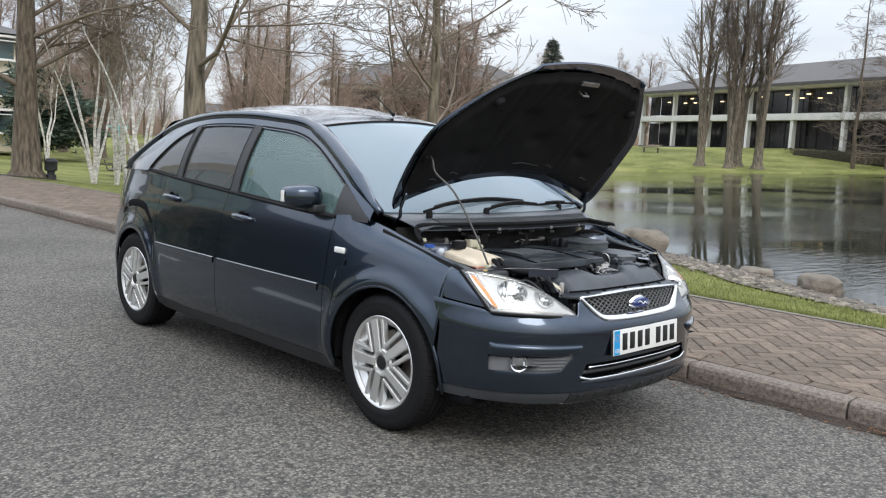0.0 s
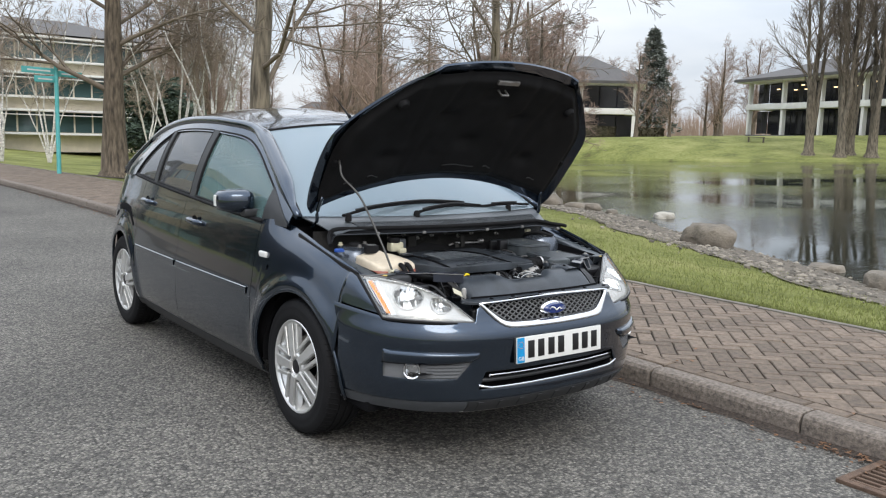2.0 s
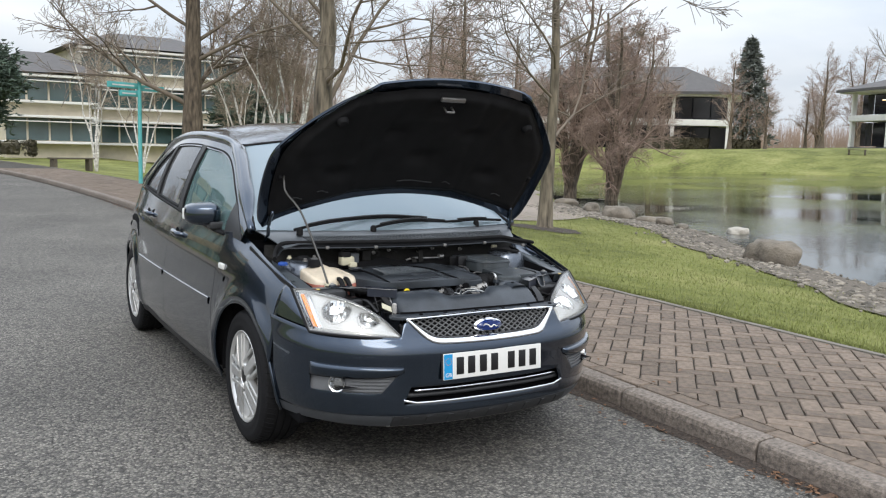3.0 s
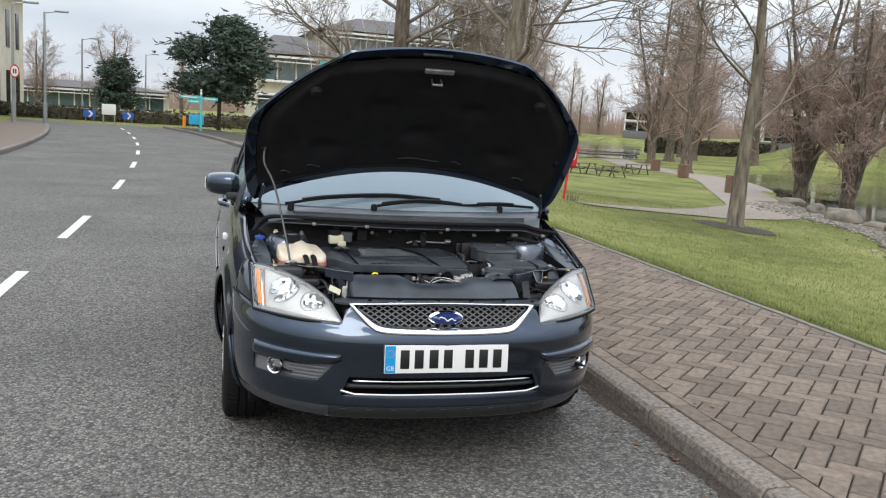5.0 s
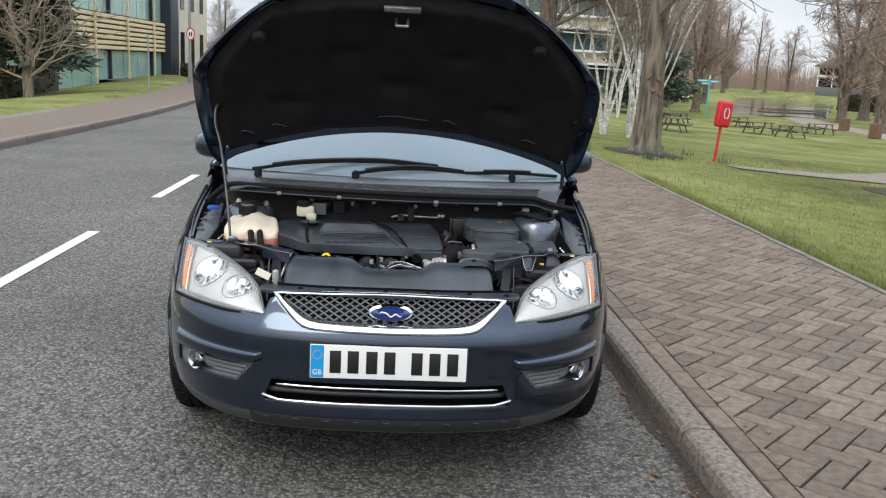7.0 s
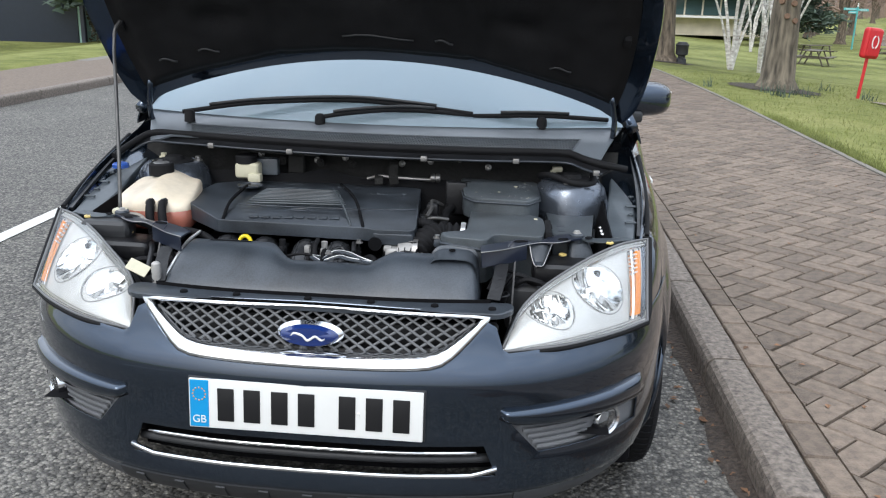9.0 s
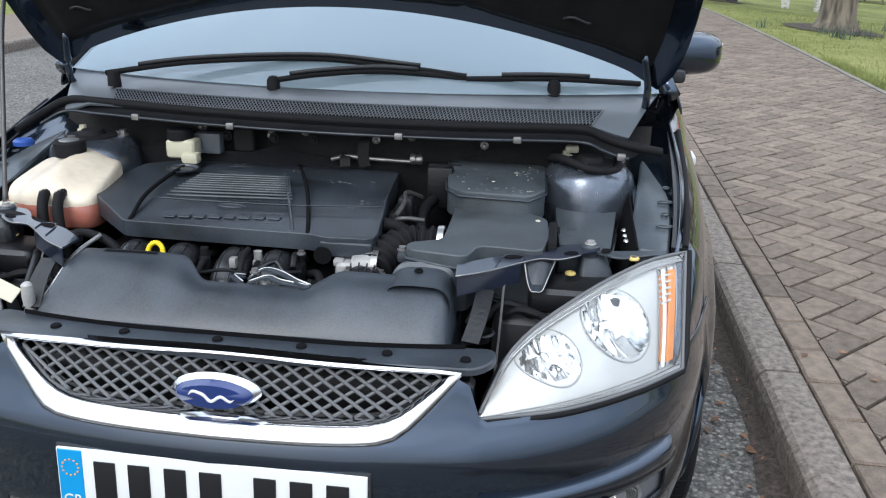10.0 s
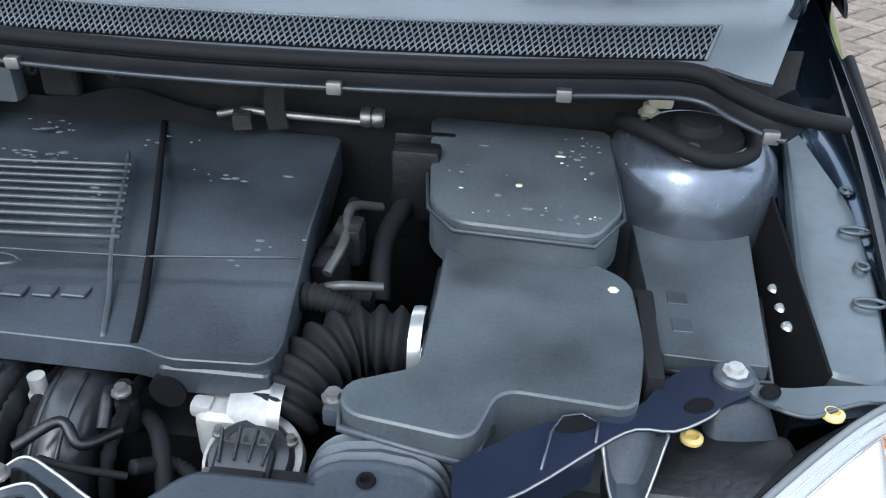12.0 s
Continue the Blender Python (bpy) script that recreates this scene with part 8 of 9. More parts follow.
pavilion((98.3, 65.6, 2.28), -111, 7, 6.25, 17, "white two-storey office with dark glass and a slate roof", True).scale = (1.1, 1.1, 1.1)
pavilion((67, 94.6, 0.9), -50, 4, 6.25, 12, "pale office half hidden by bare trees").scale = (1.1, 1.1, 1.2)
pavilion((86, 172, 1.3), -25, 4, 4.5, 12, "small white office far behind the park trees").scale = (0.60, 0.60, 0.66)


def band_office(at, rz, L, depth, storeys, label):
    """An office of long window bands between cream parapets, under a hipped roof."""
    e = thing("office_building", label, "building", "offices behind the lawn", at, rz)
    H = storeys * 2.65
    part("wall", box_bm(L / 2, depth / 2, H / 2 - 0.3, L, depth, H + 0.6, 0.02), M["cream"], e)
    for s in range(storeys):
        z = s * 2.65 + 1.6
        n = int(L // 1.25)
        for k in range(n):
            w = L / n
            part("window", box_bm((k + 0.5) * w, -0.02, z, w - 0.14, 0.10, 1.45, 0.01, 1), M["pane"], e)
        for q, h in ((0.85, 0.16), (0.52, 0.07), (-0.85, 0.16)):
            part("ledge", box_bm(L / 2, -0.35, z + q, L + 0.6, 0.9, h, 0.02), M["white"], e)
    V = [Vector(p) for p in ((-0.9, -0.9, H), (L + 0.9, -0.9, H), (L + 0.9, depth + 0.9, H), (-0.9, depth + 0.9, H), (L * 0.3, depth / 2, H + (1.7 if storeys > 1 else 0.7)), (L * 0.7, depth / 2, H + (1.7 if storeys > 1 else 0.7)))]
    F = [(0, 1, 5, 4), (1, 2, 5), (2, 3, 4, 5), (3, 0, 4), (3, 2, 1, 0)]
    solid("roof", V, F, M["slate"], e, smooth=False)
    return e


band_office((7.2, 66, -0.2), 4, 12.0, 12, 3, "banded cream office behind the birches")
band_office((1.7, 60, -0.1), 4, 5.4, 9, 2, "cream gabled office block behind the pine")
band_office((-22, 84, -0.5), 0, 16, 8, 1, "low cream building at the end of the road")


def louvre_office():
    """The long office beside the road: green glass between bands of tan louvres, a navy pier and a cream stone end."""
    e = thing("office_building", "modern office with green glass and tan louvre bands", "building", "", (-14.3, 0, -0.5))
    y0, y1 = 27.0, 51.5
    part("wall", box_bm(-6.2, (y0 + y1) / 2, 4.4, 12, y1 - y0, 9.8, 0.02), M["navy"], e)
    for s in range(3):
        z = s * 3.65
        n = 10
        w = (y1 - y0) / n
        for k in range(n):
            part("window", box_bm(-0.16, y0 + (k + 0.5) * w, z + 0.95, 0.10, w - 0.09, 1.85, 0.01, 1), M["panegreen"], e)
            if k % 3 == 0:
                part("mullion", box_bm(0.0, y0 + k * w, z + 0.95, 0.16, 0.14, 1.9, 0.02, 1), M["navy"], e)
        for k in range(7):
            part("louvre", box_bm(0.06, (y0 + y1) / 2, z + 2.02 + k * 0.25, 0.18, y1 - y0, 0.17, 0.02, 1), M["tan"], e, "tan horizontal louvre")
        for k in range(0, n, 2):
            part("post", box_bm(0.24, y0 + (k + 0.9) * w, z + 1.8, 0.10, 0.10, 3.6, 0.02, 1), M["tan"], e)
    part("pier", box_bm(-0.4, 52.4, 5.2, 1.8, 1.9, 11.2, 0.03), M["navy"], e, "dark navy pier")
    part("wall", box_bm(-5.4, 57.6, 4.0, 11.6, 8.6, 8.4, 0.03), M["cream"], e, "cream stone end block")
    for z in (1.2, 4.9):
        for k in range(3):
            part("window", box_bm(0.42, 54.6 + k * 2.7, z + 0.9, 0.06, 0.9, 2.3, 0.01, 1), M["panedark"], e)
    part("canopy", box_bm(-4.2, 57, 8.35, 11.5, 11.0, 0.16, 0.03), M["white"], e, "thin white roof canopy")
    part("wall", box_bm(-6.2, 57, 9.6, 10, 7.5, 2.4, 0.03), M["panedark"], e, "glazed top floor")
    part("canopy", box_bm(-5.0, 56, 10.9, 13, 12, 0.16, 0.03), M["slate"], e, "dark flat roof canopy")
    return e


louvre_office()


def hedge(x0, x1, y0, y1, h, seed, label="clipped brown-green hedge on the far grass"):
    """A clipped hedge: a dense shell of small leaves over stems."""
    r = random.Random(seed)
    V, F = [], []
    n = int(260 * ((x1 - x0) * 2 + (y1 - y0) * 2) * h * 0.25 + 700)
    n = min(n, 6000)
    zb = ground_z((x0 + x1) / 2, (y0 + y1) / 2)
    s = max(0.1, 0.03 * (y0 / 10))
    for k in range(n):
        x, y, z = r.uniform(x0, x1), r.uniform(y0, y1), r.uniform(0, h)
        f = r.randrange(4)
        x, y, z = ((x0 + r.random() * 0.2, y, z), (x, y0 + r.random() * 0.2, z), (x, y, h - r.random() * 0.2), (x1 - r.random() * 0.2, y, z))[f]
        o = Vector((x, y, zb + z * (1 + 0.12 * noise.noise((x, y, 0)))))
        a, b = Vector((r.gauss(0, 1), r.gauss(0, 1), r.gauss(0, 1))).normalized() * s, Vector((r.gauss(0, 1), r.gauss(0, 1), r.gauss(0, 1))).normalized() * s
        i = len(V)
        V.extend((o - a, o + b, o + a))
        F.append((i, i + 1, i + 2))
    bm = box_bm((x0 + x1) / 2, (y0 + y1) / 2, zb + h * 0.46, (x1 - x0) * 0.9, (y1 - y0) * 0.9, h * 0.9, 0.15, 2)
    e = thing("hedge", label, "hedge", "hedges")
    solid("leaves", V, F, M["hedge"], e, smooth=False)
    part("core", bm, M["hedge"], e)
    return e


hedge(-14, 3, 54, 57, 0.8, 1)
hedge(-13.6, -12.6, 26, 31, 1.0, 2, "dark clipped hedge along the office")
hedge(49.5, 67, 91, 92.4, 1.7, 3, "low brown beech hedge on the far grass")
hedge(80.5, 82.3, 18, 37, 1.3, 4)
hedge(70, 94, 76, 78, 1.4, 5)

# ---- shore, rocks ----
M.update(
    teal=pmat("teal_sign_paint", (0.10, 0.42, 0.42), 0.5, var=0.12, scale=6),
    red=pmat("red_housing", (0.55, 0.02, 0.025), 0.4, var=0.12, scale=8),
    timber=pmat("weathered_timber", (0.10, 0.085, 0.062), 0.85, var=0.35, scale=10, bump=0.5, bscale=60),
    timber2=pmat("brown_bin_timber", (0.16, 0.095, 0.06), 0.8, var=0.3, scale=10, bump=0.4, bscale=60),
    galv=pmat("galvanised_post", (0.33, 0.34, 0.34), 0.5, 0.6, var=0.15, scale=5),
    signblue=pmat("sign_blue", (0.02, 0.09, 0.42), 0.45, var=0.05),
    signcyan=pmat("sign_cyan", (0.02, 0.40, 0.65), 0.45, var=0.05),
    orange=pmat("orange_board", (0.75, 0.28, 0.03), 0.5, var=0.1),
    leaf=pmat("dead_leaves", (0.16, 0.085, 0.045), 0.85, var=0.3, scale=30, island=0.5),
    blade=pmat("grass_blades", (0.165, 0.186, 0.050), 0.75, var=0.3, scale=0.8, island=0.4),
    cobble=pmat("shore_cobbles", (0.175, 0.155, 0.125), 0.85, var=0.25, scale=12, bump=0.4, bscale=60, island=0.6),
    lily=pmat("pale_boulder", (0.36, 0.335, 0.285), 0.9, var=0.25, scale=3, bump=0.7, bscale=25, dist=0.02),
)
sv, sf = grid_data(lambda u, v: (lambda y: (lambda x: Vector((x, y, max(water_z(x, y) - 0.12, ground_z(x, y)) + 0.022)))(shore_x(y) + lerp(0.5, -2.1 + 0.45 * noise.noise((y * 0.5, 0, 0)) + 0.6 * smoothstep(10, 22, y), v)))(lerp(-14, 24, u)), 150, 12)
shore = tagged(solid("shore", sv, sf, M["shingle"]), "stony pond shore of mud and shingle", "shore", kind="structure")


def stone_data(V, F, c, s, rng, flat=0.6):
    """A rough pebble: a knocked-about octahedron with one split."""
    base = len(V)
    b = bmesh.new()
    bmesh.ops.create_icosphere(b, subdivisions=1, radius=1)
    ax = [rng.uniform(0.7, 1.2), rng.uniform(0.6, 1.0), flat * rng.uniform(0.7, 1.1)]
    a = rng.uniform(0, 6.28)
    ca, sa = math.cos(a), math.sin(a)
    for v in b.verts:
        k = 1 + rng.uniform(-0.18, 0.18)
        x, y, z = v.co.x * ax[0] * k, v.co.y * ax[1] * k, v.co.z * ax[2] * k
        V.append(Vector((c[0] + s * (x * ca - y * sa), c[1] + s * (x * sa + y * ca), c[2] + s * z)))
    b.verts.index_update()
    for f in b.faces:
        F.append(tuple(base + v.index for v in f.verts))
    b.free()


rng = random.Random(14)
V, F = [], []
for k in range(4200):
    y = rng.uniform(-3, 23)
    d = rng.uniform(-0.2, 2.15) if k % 3 else rng.gauss(1.7, 0.35)
    x = shore_x(y) - d
    z = max(water_z(x, y) - 0.05, ground_z(x, y))
    stone_data(V, F, (x, y, z + 0.02), rng.choice((0.016, 0.02, 0.024, 0.03, 0.04, 0.06)) * rng.uniform(0.7, 1.3), rng)
tagged(solid("shore_cobbles", V, F, M["cobble"], smooth=False), "scattered grey and buff cobbles along the shore", "stones", kind="stuff")


def boulder(seed, at, size, material, label):
    b = bmesh.new()
    bmesh.ops.create_icosphere(b, subdivisions=4, radius=1)
    for v in b.verts:
        p = v.co.copy()
        f = 1 + 0.28 * noise.noise(p * 1.1 + Vector((seed * 7.3, 0, 0))) + 0.10 * noise.noise(p * 2.9 + Vector((0, seed * 3.1, 0))) + 0.03 * noise.noise(p * 8)
        q = p * f
        q.z = max(q.z, -0.45)
        q.z = min(q.z, 0.72 + 0.12 * noise.noise(p * 1.7 + Vector((seed, 1, 2))))
        v.co = Vector((q.x * size[0], q.y * size[1], q.z * size[2]))
    e = part("boulder", b, material, None, sharp=40)
    e.matrix_basis = pose(*at, 0, 0, seed * 47)
    return tagged(e, label, "boulder", "shore boulders")


for k, (x, y, s, m) in enumerate(((17.3, 19.8, (0.55, 0.45, 0.42), "rock"), (15.9, 16.9, (0.95, 0.6, 0.52), "rock"), (16.1, 15.6, (0.75, 0.5, 0.38), "rock"), (15.3, 14.3, (0.45, 0.35, 0.32), "rock"), (15.9, 12.3, (0.62, 0.42, 0.34), "lily"), (10.75, 7.1, (0.74, 0.56, 0.56), "rock"), (10.55, 4.7, (0.5, 0.36, 0.24), "rock"), (9.15, 3.0, (0.62, 0.45, 0.36), "rock"), (14.6, 13.0, (0.3, 0.25, 0.2), "rock"),
                                 (8.35, 0.6, (0.7, 0.5, 0.4), "rock"), (19.6, 24.0, (0.7, 0.5, 0.4), "rock"))):
    zz = max(water_z(x, y) - 0.1, ground_z(x, y))
    s = tuple(0.66 * q for q in s)
    boulder(k + 1, (x, y, zz + 0.35 * s[2]), s, M[m], "pale smooth boulder at the water's edge" if m == "lily" else "rough buff boulder on the pond shore")

# ---- street and park furniture ----
# gully grate in the road
gully = thing("drain_grate", "rusty cast iron gully grate in the gutter", "drain grate", "", (0.985, -1.055, 0))
for x0, y0, sx_, sy_ in ((0, 0.20, 0.42, 0.035), (0, -0.20, 0.42, 0.035), (0.193, 0, 0.035, 0.37), (-0.193, 0, 0.035, 0.37)):
    part("frame_bar", box_bm(x0, y0, 0.006, sx_, sy_, 0.022, 0.004, 2), M["iron"], gully)
for k in range(8):
    part("grate_bar", box_bm(-0.155 + 0.0443 * k, 0, 0.004, 0.019, 0.36, 0.02, 0.005, 2), M["iron"], gully)
for y in (-0.06, 0.06):
    part("cross_bar", box_bm(0, y, 0.002, 0.36, 0.02, 0.018, 0.004, 2), M["iron"], gully)
# black sheet at road level stands in for the pit's darkness
V, F = grid_data(lambda u, v: Vector((lerp(-0.18, 0.18, u), lerp(-0.18, 0.18, v), 0.0035)), 1, 1)
solid("pit", V, F, M["dark"], gully)

# dead leaves in the gutter and on the verge
V, F = [], []
for k in range(900):
    if k < 620:
        y = rng.uniform(-4, 16)
        x = kerb_x(y) - abs(rng.gauss(0, 0.085)) - 0.01
        z = 0.008
    elif k < 700:
        x, y, z = rng.gauss(1.12, 0.07), rng.gauss(-0.78, 0.12), 0.014
    else:
        y = rng.uniform(-2, 14)
        x = kerb_x(y) + rng.uniform(0.1, 2.1)
        z = 0.118
    s, a = rng.uniform(0.006, 0.02), rng.uniform(0, 6.28)
    c, d = math.cos(a) * s, math.sin(a) * s
    b = len(V)
    V += [Vector((x - c, y - d, z)), Vector((x + d * 0.6, y - c * 0.6, z + 0.006 * rng.random())), Vector((x + c, y + d, z + 0.004 * rng.random())), Vector((x - d * 0.6, y + c * 0.6, z + 0.005))]
    F.append((b, b + 1, b + 2, b + 3))
tagged(solid("dead_leaves", V, F, M["leaf"], smooth=False), "small brown dead leaves and bits along the gutter", "leaves", kind="stuff")


def fingerpost(at, rz, h, label):
    e = thing("signpost", label, "signpost", "signposts", at, rz)
    part("post", cyl_bm((0, 0, -0.1), (0, 0, h), 0.055, 0.05, 14), M["teal"], e)
    part("cap", lathe_bm([(0.05, 0), (0.06, 0.05), (0.03, 0.12), (0.055, 0.18), (0, 0.25)], (0, 0, h), "z", 14), M["white"], e, "white finial")
    for k, (a, z, ln) in enumerate(((180, h - 0.16, 0.95), (0, h - 0.20, 0.75), (90, h - 0.34, 0.7), (180, h - 0.36, 0.6))):
        b = box_bm(ln / 2 + 0.04, 0, z, ln, 0.035, 0.15, 0.012, 2)
        bmesh.ops.rotate(b, cent=(0, 0, 0), matrix=Matrix.Rotation(radians(a), 3, "Z"), verts=b.verts)
        arm = part("sign_arm", b, M["teal"], e)
        w = ln * 0.7
        b = box_bm(ln / 2 + 0.04, 0, z, w, 0.040, 0.035, 0.002, 1)
        bmesh.ops.rotate(b, cent=(0, 0, 0), matrix=Matrix.Rotation(radians(a), 3, "Z"), verts=b.verts)
        part("writing_bar", b, M["white"], arm, "pale bar of unreadable writing")
    return e


fingerpost((2.55, 20.7, ground_z(3.2, 20.7)), 28, 2.75, "teal fingerpost sign with pale lettering by the pavement")
fingerpost((-1.75, 40.2, 0.0), 10, 1.85, "teal fingerpost sign at the road bend")
fingerpost((22.0, 58.0, ground_z(22.0, 58.0)), 15, 2.7, "teal fingerpost sign beside the footbridge path")

# low lantern by the tree
lan = thing("bollard_light", "short black bollard light at the tree's foot", "bollard light", "", (4.32, 20.1, ground_z(4.32, 20.1)))
part("base", lathe_bm([(0.13, -0.05), (0.12, 0.12), (0.09, 0.14), (0.09, 0.20)], (0, 0, 0), "z", 16), M["black"], lan)
part("head", lathe_bm([(0.09, 0.20), (0.15, 0.23), (0.15, 0.42), (0.17, 0.45), (0.10, 0.52), (0, 0.53)], (0, 0, 0), "z", 16), M["black"], lan)

# life ring housing on its red post
lb = thing("lifebuoy_post", "red life ring housing on a leaning red post", "lifebuoy", "", (6.05, 13.35, ground_z(6.05, 13.35)), 20)
lb.matrix_basis = lb.matrix_basis @ pose(0, 0, 0, 0, 5, 0) @ Matrix.Diagonal((0.82, 0.82, 0.88, 1))
part("post", cyl_bm((0, 0, -0.2), (0, 0, 0.95), 0.032, 0.032, 12), M["red"], lb)
part("housing", box_bm(0, -0.02, 1.03, 0.38, 0.17, 0.56, 0.085, 4), M["red"], lb)
part("housing_lid", box_bm(0, -0.11, 1.03, 0.30, 0.03, 0.47, 0.014, 3), M["red"], lb)
for k0 in (6, 16):
    b = bmesh.new()
    for k in range(k0, k0 + 8):
        a0, a1 = 2 * math.pi * k / 20, 2 * math.pi * (k + 1) / 20
        cyl_bm((0.07 * math.cos(a0), -0.128, 1.05 + 0.115 * math.sin(a0)), (0.07 * math.cos(a1), -0.128, 1.05 + 0.115 * math.sin(a1)), 0.014, sides=6, bm=b)
    part("ring_mark", b, M["white"], lb, "white half-ring mark")


def picnic_table(at, rz):
    e = thing("picnic_table", "weathered timber picnic table on the lawn", "picnic table", "picnic tables", at, rz)
    for k in range(5):
        part("top_plank", box_bm(0, -0.30 + 0.15 * k, 0.74, 1.7, 0.138, 0.04, 0.008, 1), M["timber"], e)
    for s in (-1, 1):
        for k in range(2):
            part("bench_plank", box_bm(0, s * (0.66 + 0.14 * k), 0.44, 1.7, 0.13, 0.04, 0.008, 1), M["timber"], e)
        part("bench_rail", box_bm(s * 0.6, 0, 0.40, 0.08, 1.6, 0.07, 0.008, 1), M["timber"], e)
        for t in (-1, 1):
            part("leg", box_bm(0, 0, 0, 0.08, 0.06, 0.84, 0.008, 1, Matrix.Translation((s * 0.68, t * 0.42, 0.36)) @ Matrix.Rotation(radians(t * 24), 4, "X")), M["timber"], e)
    return e


pt = picnic_table((16.8, 36.6, ground_z(16.8, 36.6)), 15)
for x, y, a in ((17.4, 34.6, 35), (21.7, 40.5, 10), (18.6, 43.5, 40), (11.1, 31.4, 60), (13.8, 39.6, 20)):
    copy_thing(pt, pose(x, y, ground_z(x, y), 0, 0, a)).scale = (0.75, 0.75, 0.72)
pt.scale = (0.75, 0.75, 0.72)


def litter_bin(at, rz, h=0.72, w=0.44):
    e = thing("litter_bin", "square timber-clad litter bin beside the path", "litter bin", "litter bins", at, rz)
    part("liner", box_bm(0, 0, h * 0.5, w * 0.86, w * 0.86, h * 0.96, 0.02), M["dark"], e)
    for s in range(4):
        for k in range(4):
            b = box_bm(-w / 2 + w * (k + 0.5) / 4, -w / 2, h * 0.5, w / 4 - 0.015, 0.03, h * 0.94, 0.005, 1)
            bmesh.ops.rotate(b, cent=(0, 0, 0), matrix=Matrix.Rotation(math.pi / 2 * s, 3, "Z"), verts=b.verts)
            part("slat", b, M["timber2"], e)
    part("rim", box_bm(0, 0, h, w * 1.06, w * 1.06, 0.05, 0.012), M["timber2"], e)
    return e


lbin = litter_bin((19.6, 27.9, ground_z(19.6, 27.9)), 20)
for x, y in ((24.0, 39.4), (26.4, 47.0)):
    copy_thing(lbin, pose(x, y, ground_z(x, y), 0, 0, 35))


# sawn branch scars on the near trunk
for a, z in ((-100, 1.22), (-78, 1.42), (-126, 1.45), (-66, 1.15)):
    d = Vector((math.cos(radians(a)), math.sin(radians(a)), 0.15)).normalized()
    c = Vector((0, 0, z)) + d * 0.19
    bm = cyl_bm(c, c + d * 0.07, 0.05, 0.044, sides=14)
    part("branch_scar", bm, M["timber2"], oak_a, "sawn orange-brown branch scar")


def bench(at, rz):
    e = thing("bench", "plain dark timber bench on the grass", "bench", "benches", at, rz)
    for k in range(3):
        part("seat_slat", box_bm(0, -0.15 + 0.15 * k, 0.45, 1.6, 0.13, 0.05, 0.01, 1), M["timber"], e)
    for s in (-1, 1):
        part("leg", box_bm(s * 0.65, 0, 0.2, 0.14, 0.4, 0.45, 0.02, 1), M["timber"], e)
    return e


bn = bench((2.2, 31.6, ground_z(2.6, 31.6)), 15)
copy_thing(bn, pose(68.5, 44.5, ground_z(68.5, 44.5), 0, 0, -60))


def street_lamp(at, rz, h):
    e = thing("street_lamp", "tall slim grey street lamp", "street lamp", "street lamps", at, rz)
    part("column", cyl_bm((0, 0, -0.2), (0, 0, h), 0.075, 0.045, 12), M["galv"], e)
    part("door_base", cyl_bm((0, 0, 0), (0, 0, 1.0), 0.10, 0.10, 12), M["galv"], e)
    part("arm", cyl_bm((0, 0, h - 0.05), (0.5, 0, h + 0.05), 0.03, 0.03, 8), M["galv"], e)
    part("lamp_head", box_bm(0.75, 0, h + 0.07, 0.6, 0.24, 0.10, 0.04, 2), M["galv"], e)
    return e


sl = street_lamp((-8.9, 41.5, 0), 0, 5.2)
for x, y in ((-9.9, 60), (-9.6, 38.3), (-7, 75)):
    copy_thing(sl, pose(x, y, 0, 0, 0, 0))

sp = thing("road_sign", "round red-rimmed speed sign on a grey post", "road sign", "road signs", (-9.3, 37.2, 0))
part("post", cyl_bm((0, 0, -0.2), (0, 0, 2.6), 0.038, sides=10), M["galv"], sp)
disc = part("sign_rim", lathe_bm([(0.0, 0.012), (0.30, 0.012), (0.30, -0.012), (0.0, -0.012)], (0, -0.05, 2.4), "y", 28), M["red"], sp)
part("sign_face", lathe_bm([(0.235, -0.016), (0.0, -0.016)], (0, -0.05, 2.4), "y", 28), M["white"], disc)
for x in (-0.07, 0.07):
    part("digit_bar", box_bm(x, -0.068, 2.4, 0.09, 0.006, 0.2, 0.004, 1), M["ink"], disc)
sp.scale = (0.62, 0.62, 0.95)
pole = thing("thin_post", "thin plain grey post on the verge", "post", "", (-8.2, 26.6, ground_z(-8.2, 26.6)))
part("shaft", cyl_bm((0, 0, -0.2), (0, 0, 2.0), 0.03, sides=10), M["galv"], pole)


def chevron(at, rz, face, mark):
    e = thing("chevron_sign", "chevron bend sign on short posts", "road sign", "bend signs", at, rz)
    bd = part("board", box_bm(0, 0, 0.75, 1.3, 0.04, 0.62, 0.02, 2), face, e)
    for s in (-1, 1):
        part("post", cyl_bm((s * 0.45, 0.04, -0.2), (s * 0.45, 0.04, 1.0), 0.03, sides=8), M["galv"], e)
    b = bmesh.new()
    for s in (-1, 1):
        box_bm(0.12, -0.03, 0.75 + s * 0.14, 0.46, 0.012, 0.17, 0.004, 1, Matrix.Translation((0.12, 0, 0.75 + s * 0.14)) @ Matrix.Rotation(radians(s * 42), 4, "Y") @ Matrix.Translation((-0.12, 0, -0.75 - s * 0.14)), b)
    part("chevron", b, mark, bd)
    return e


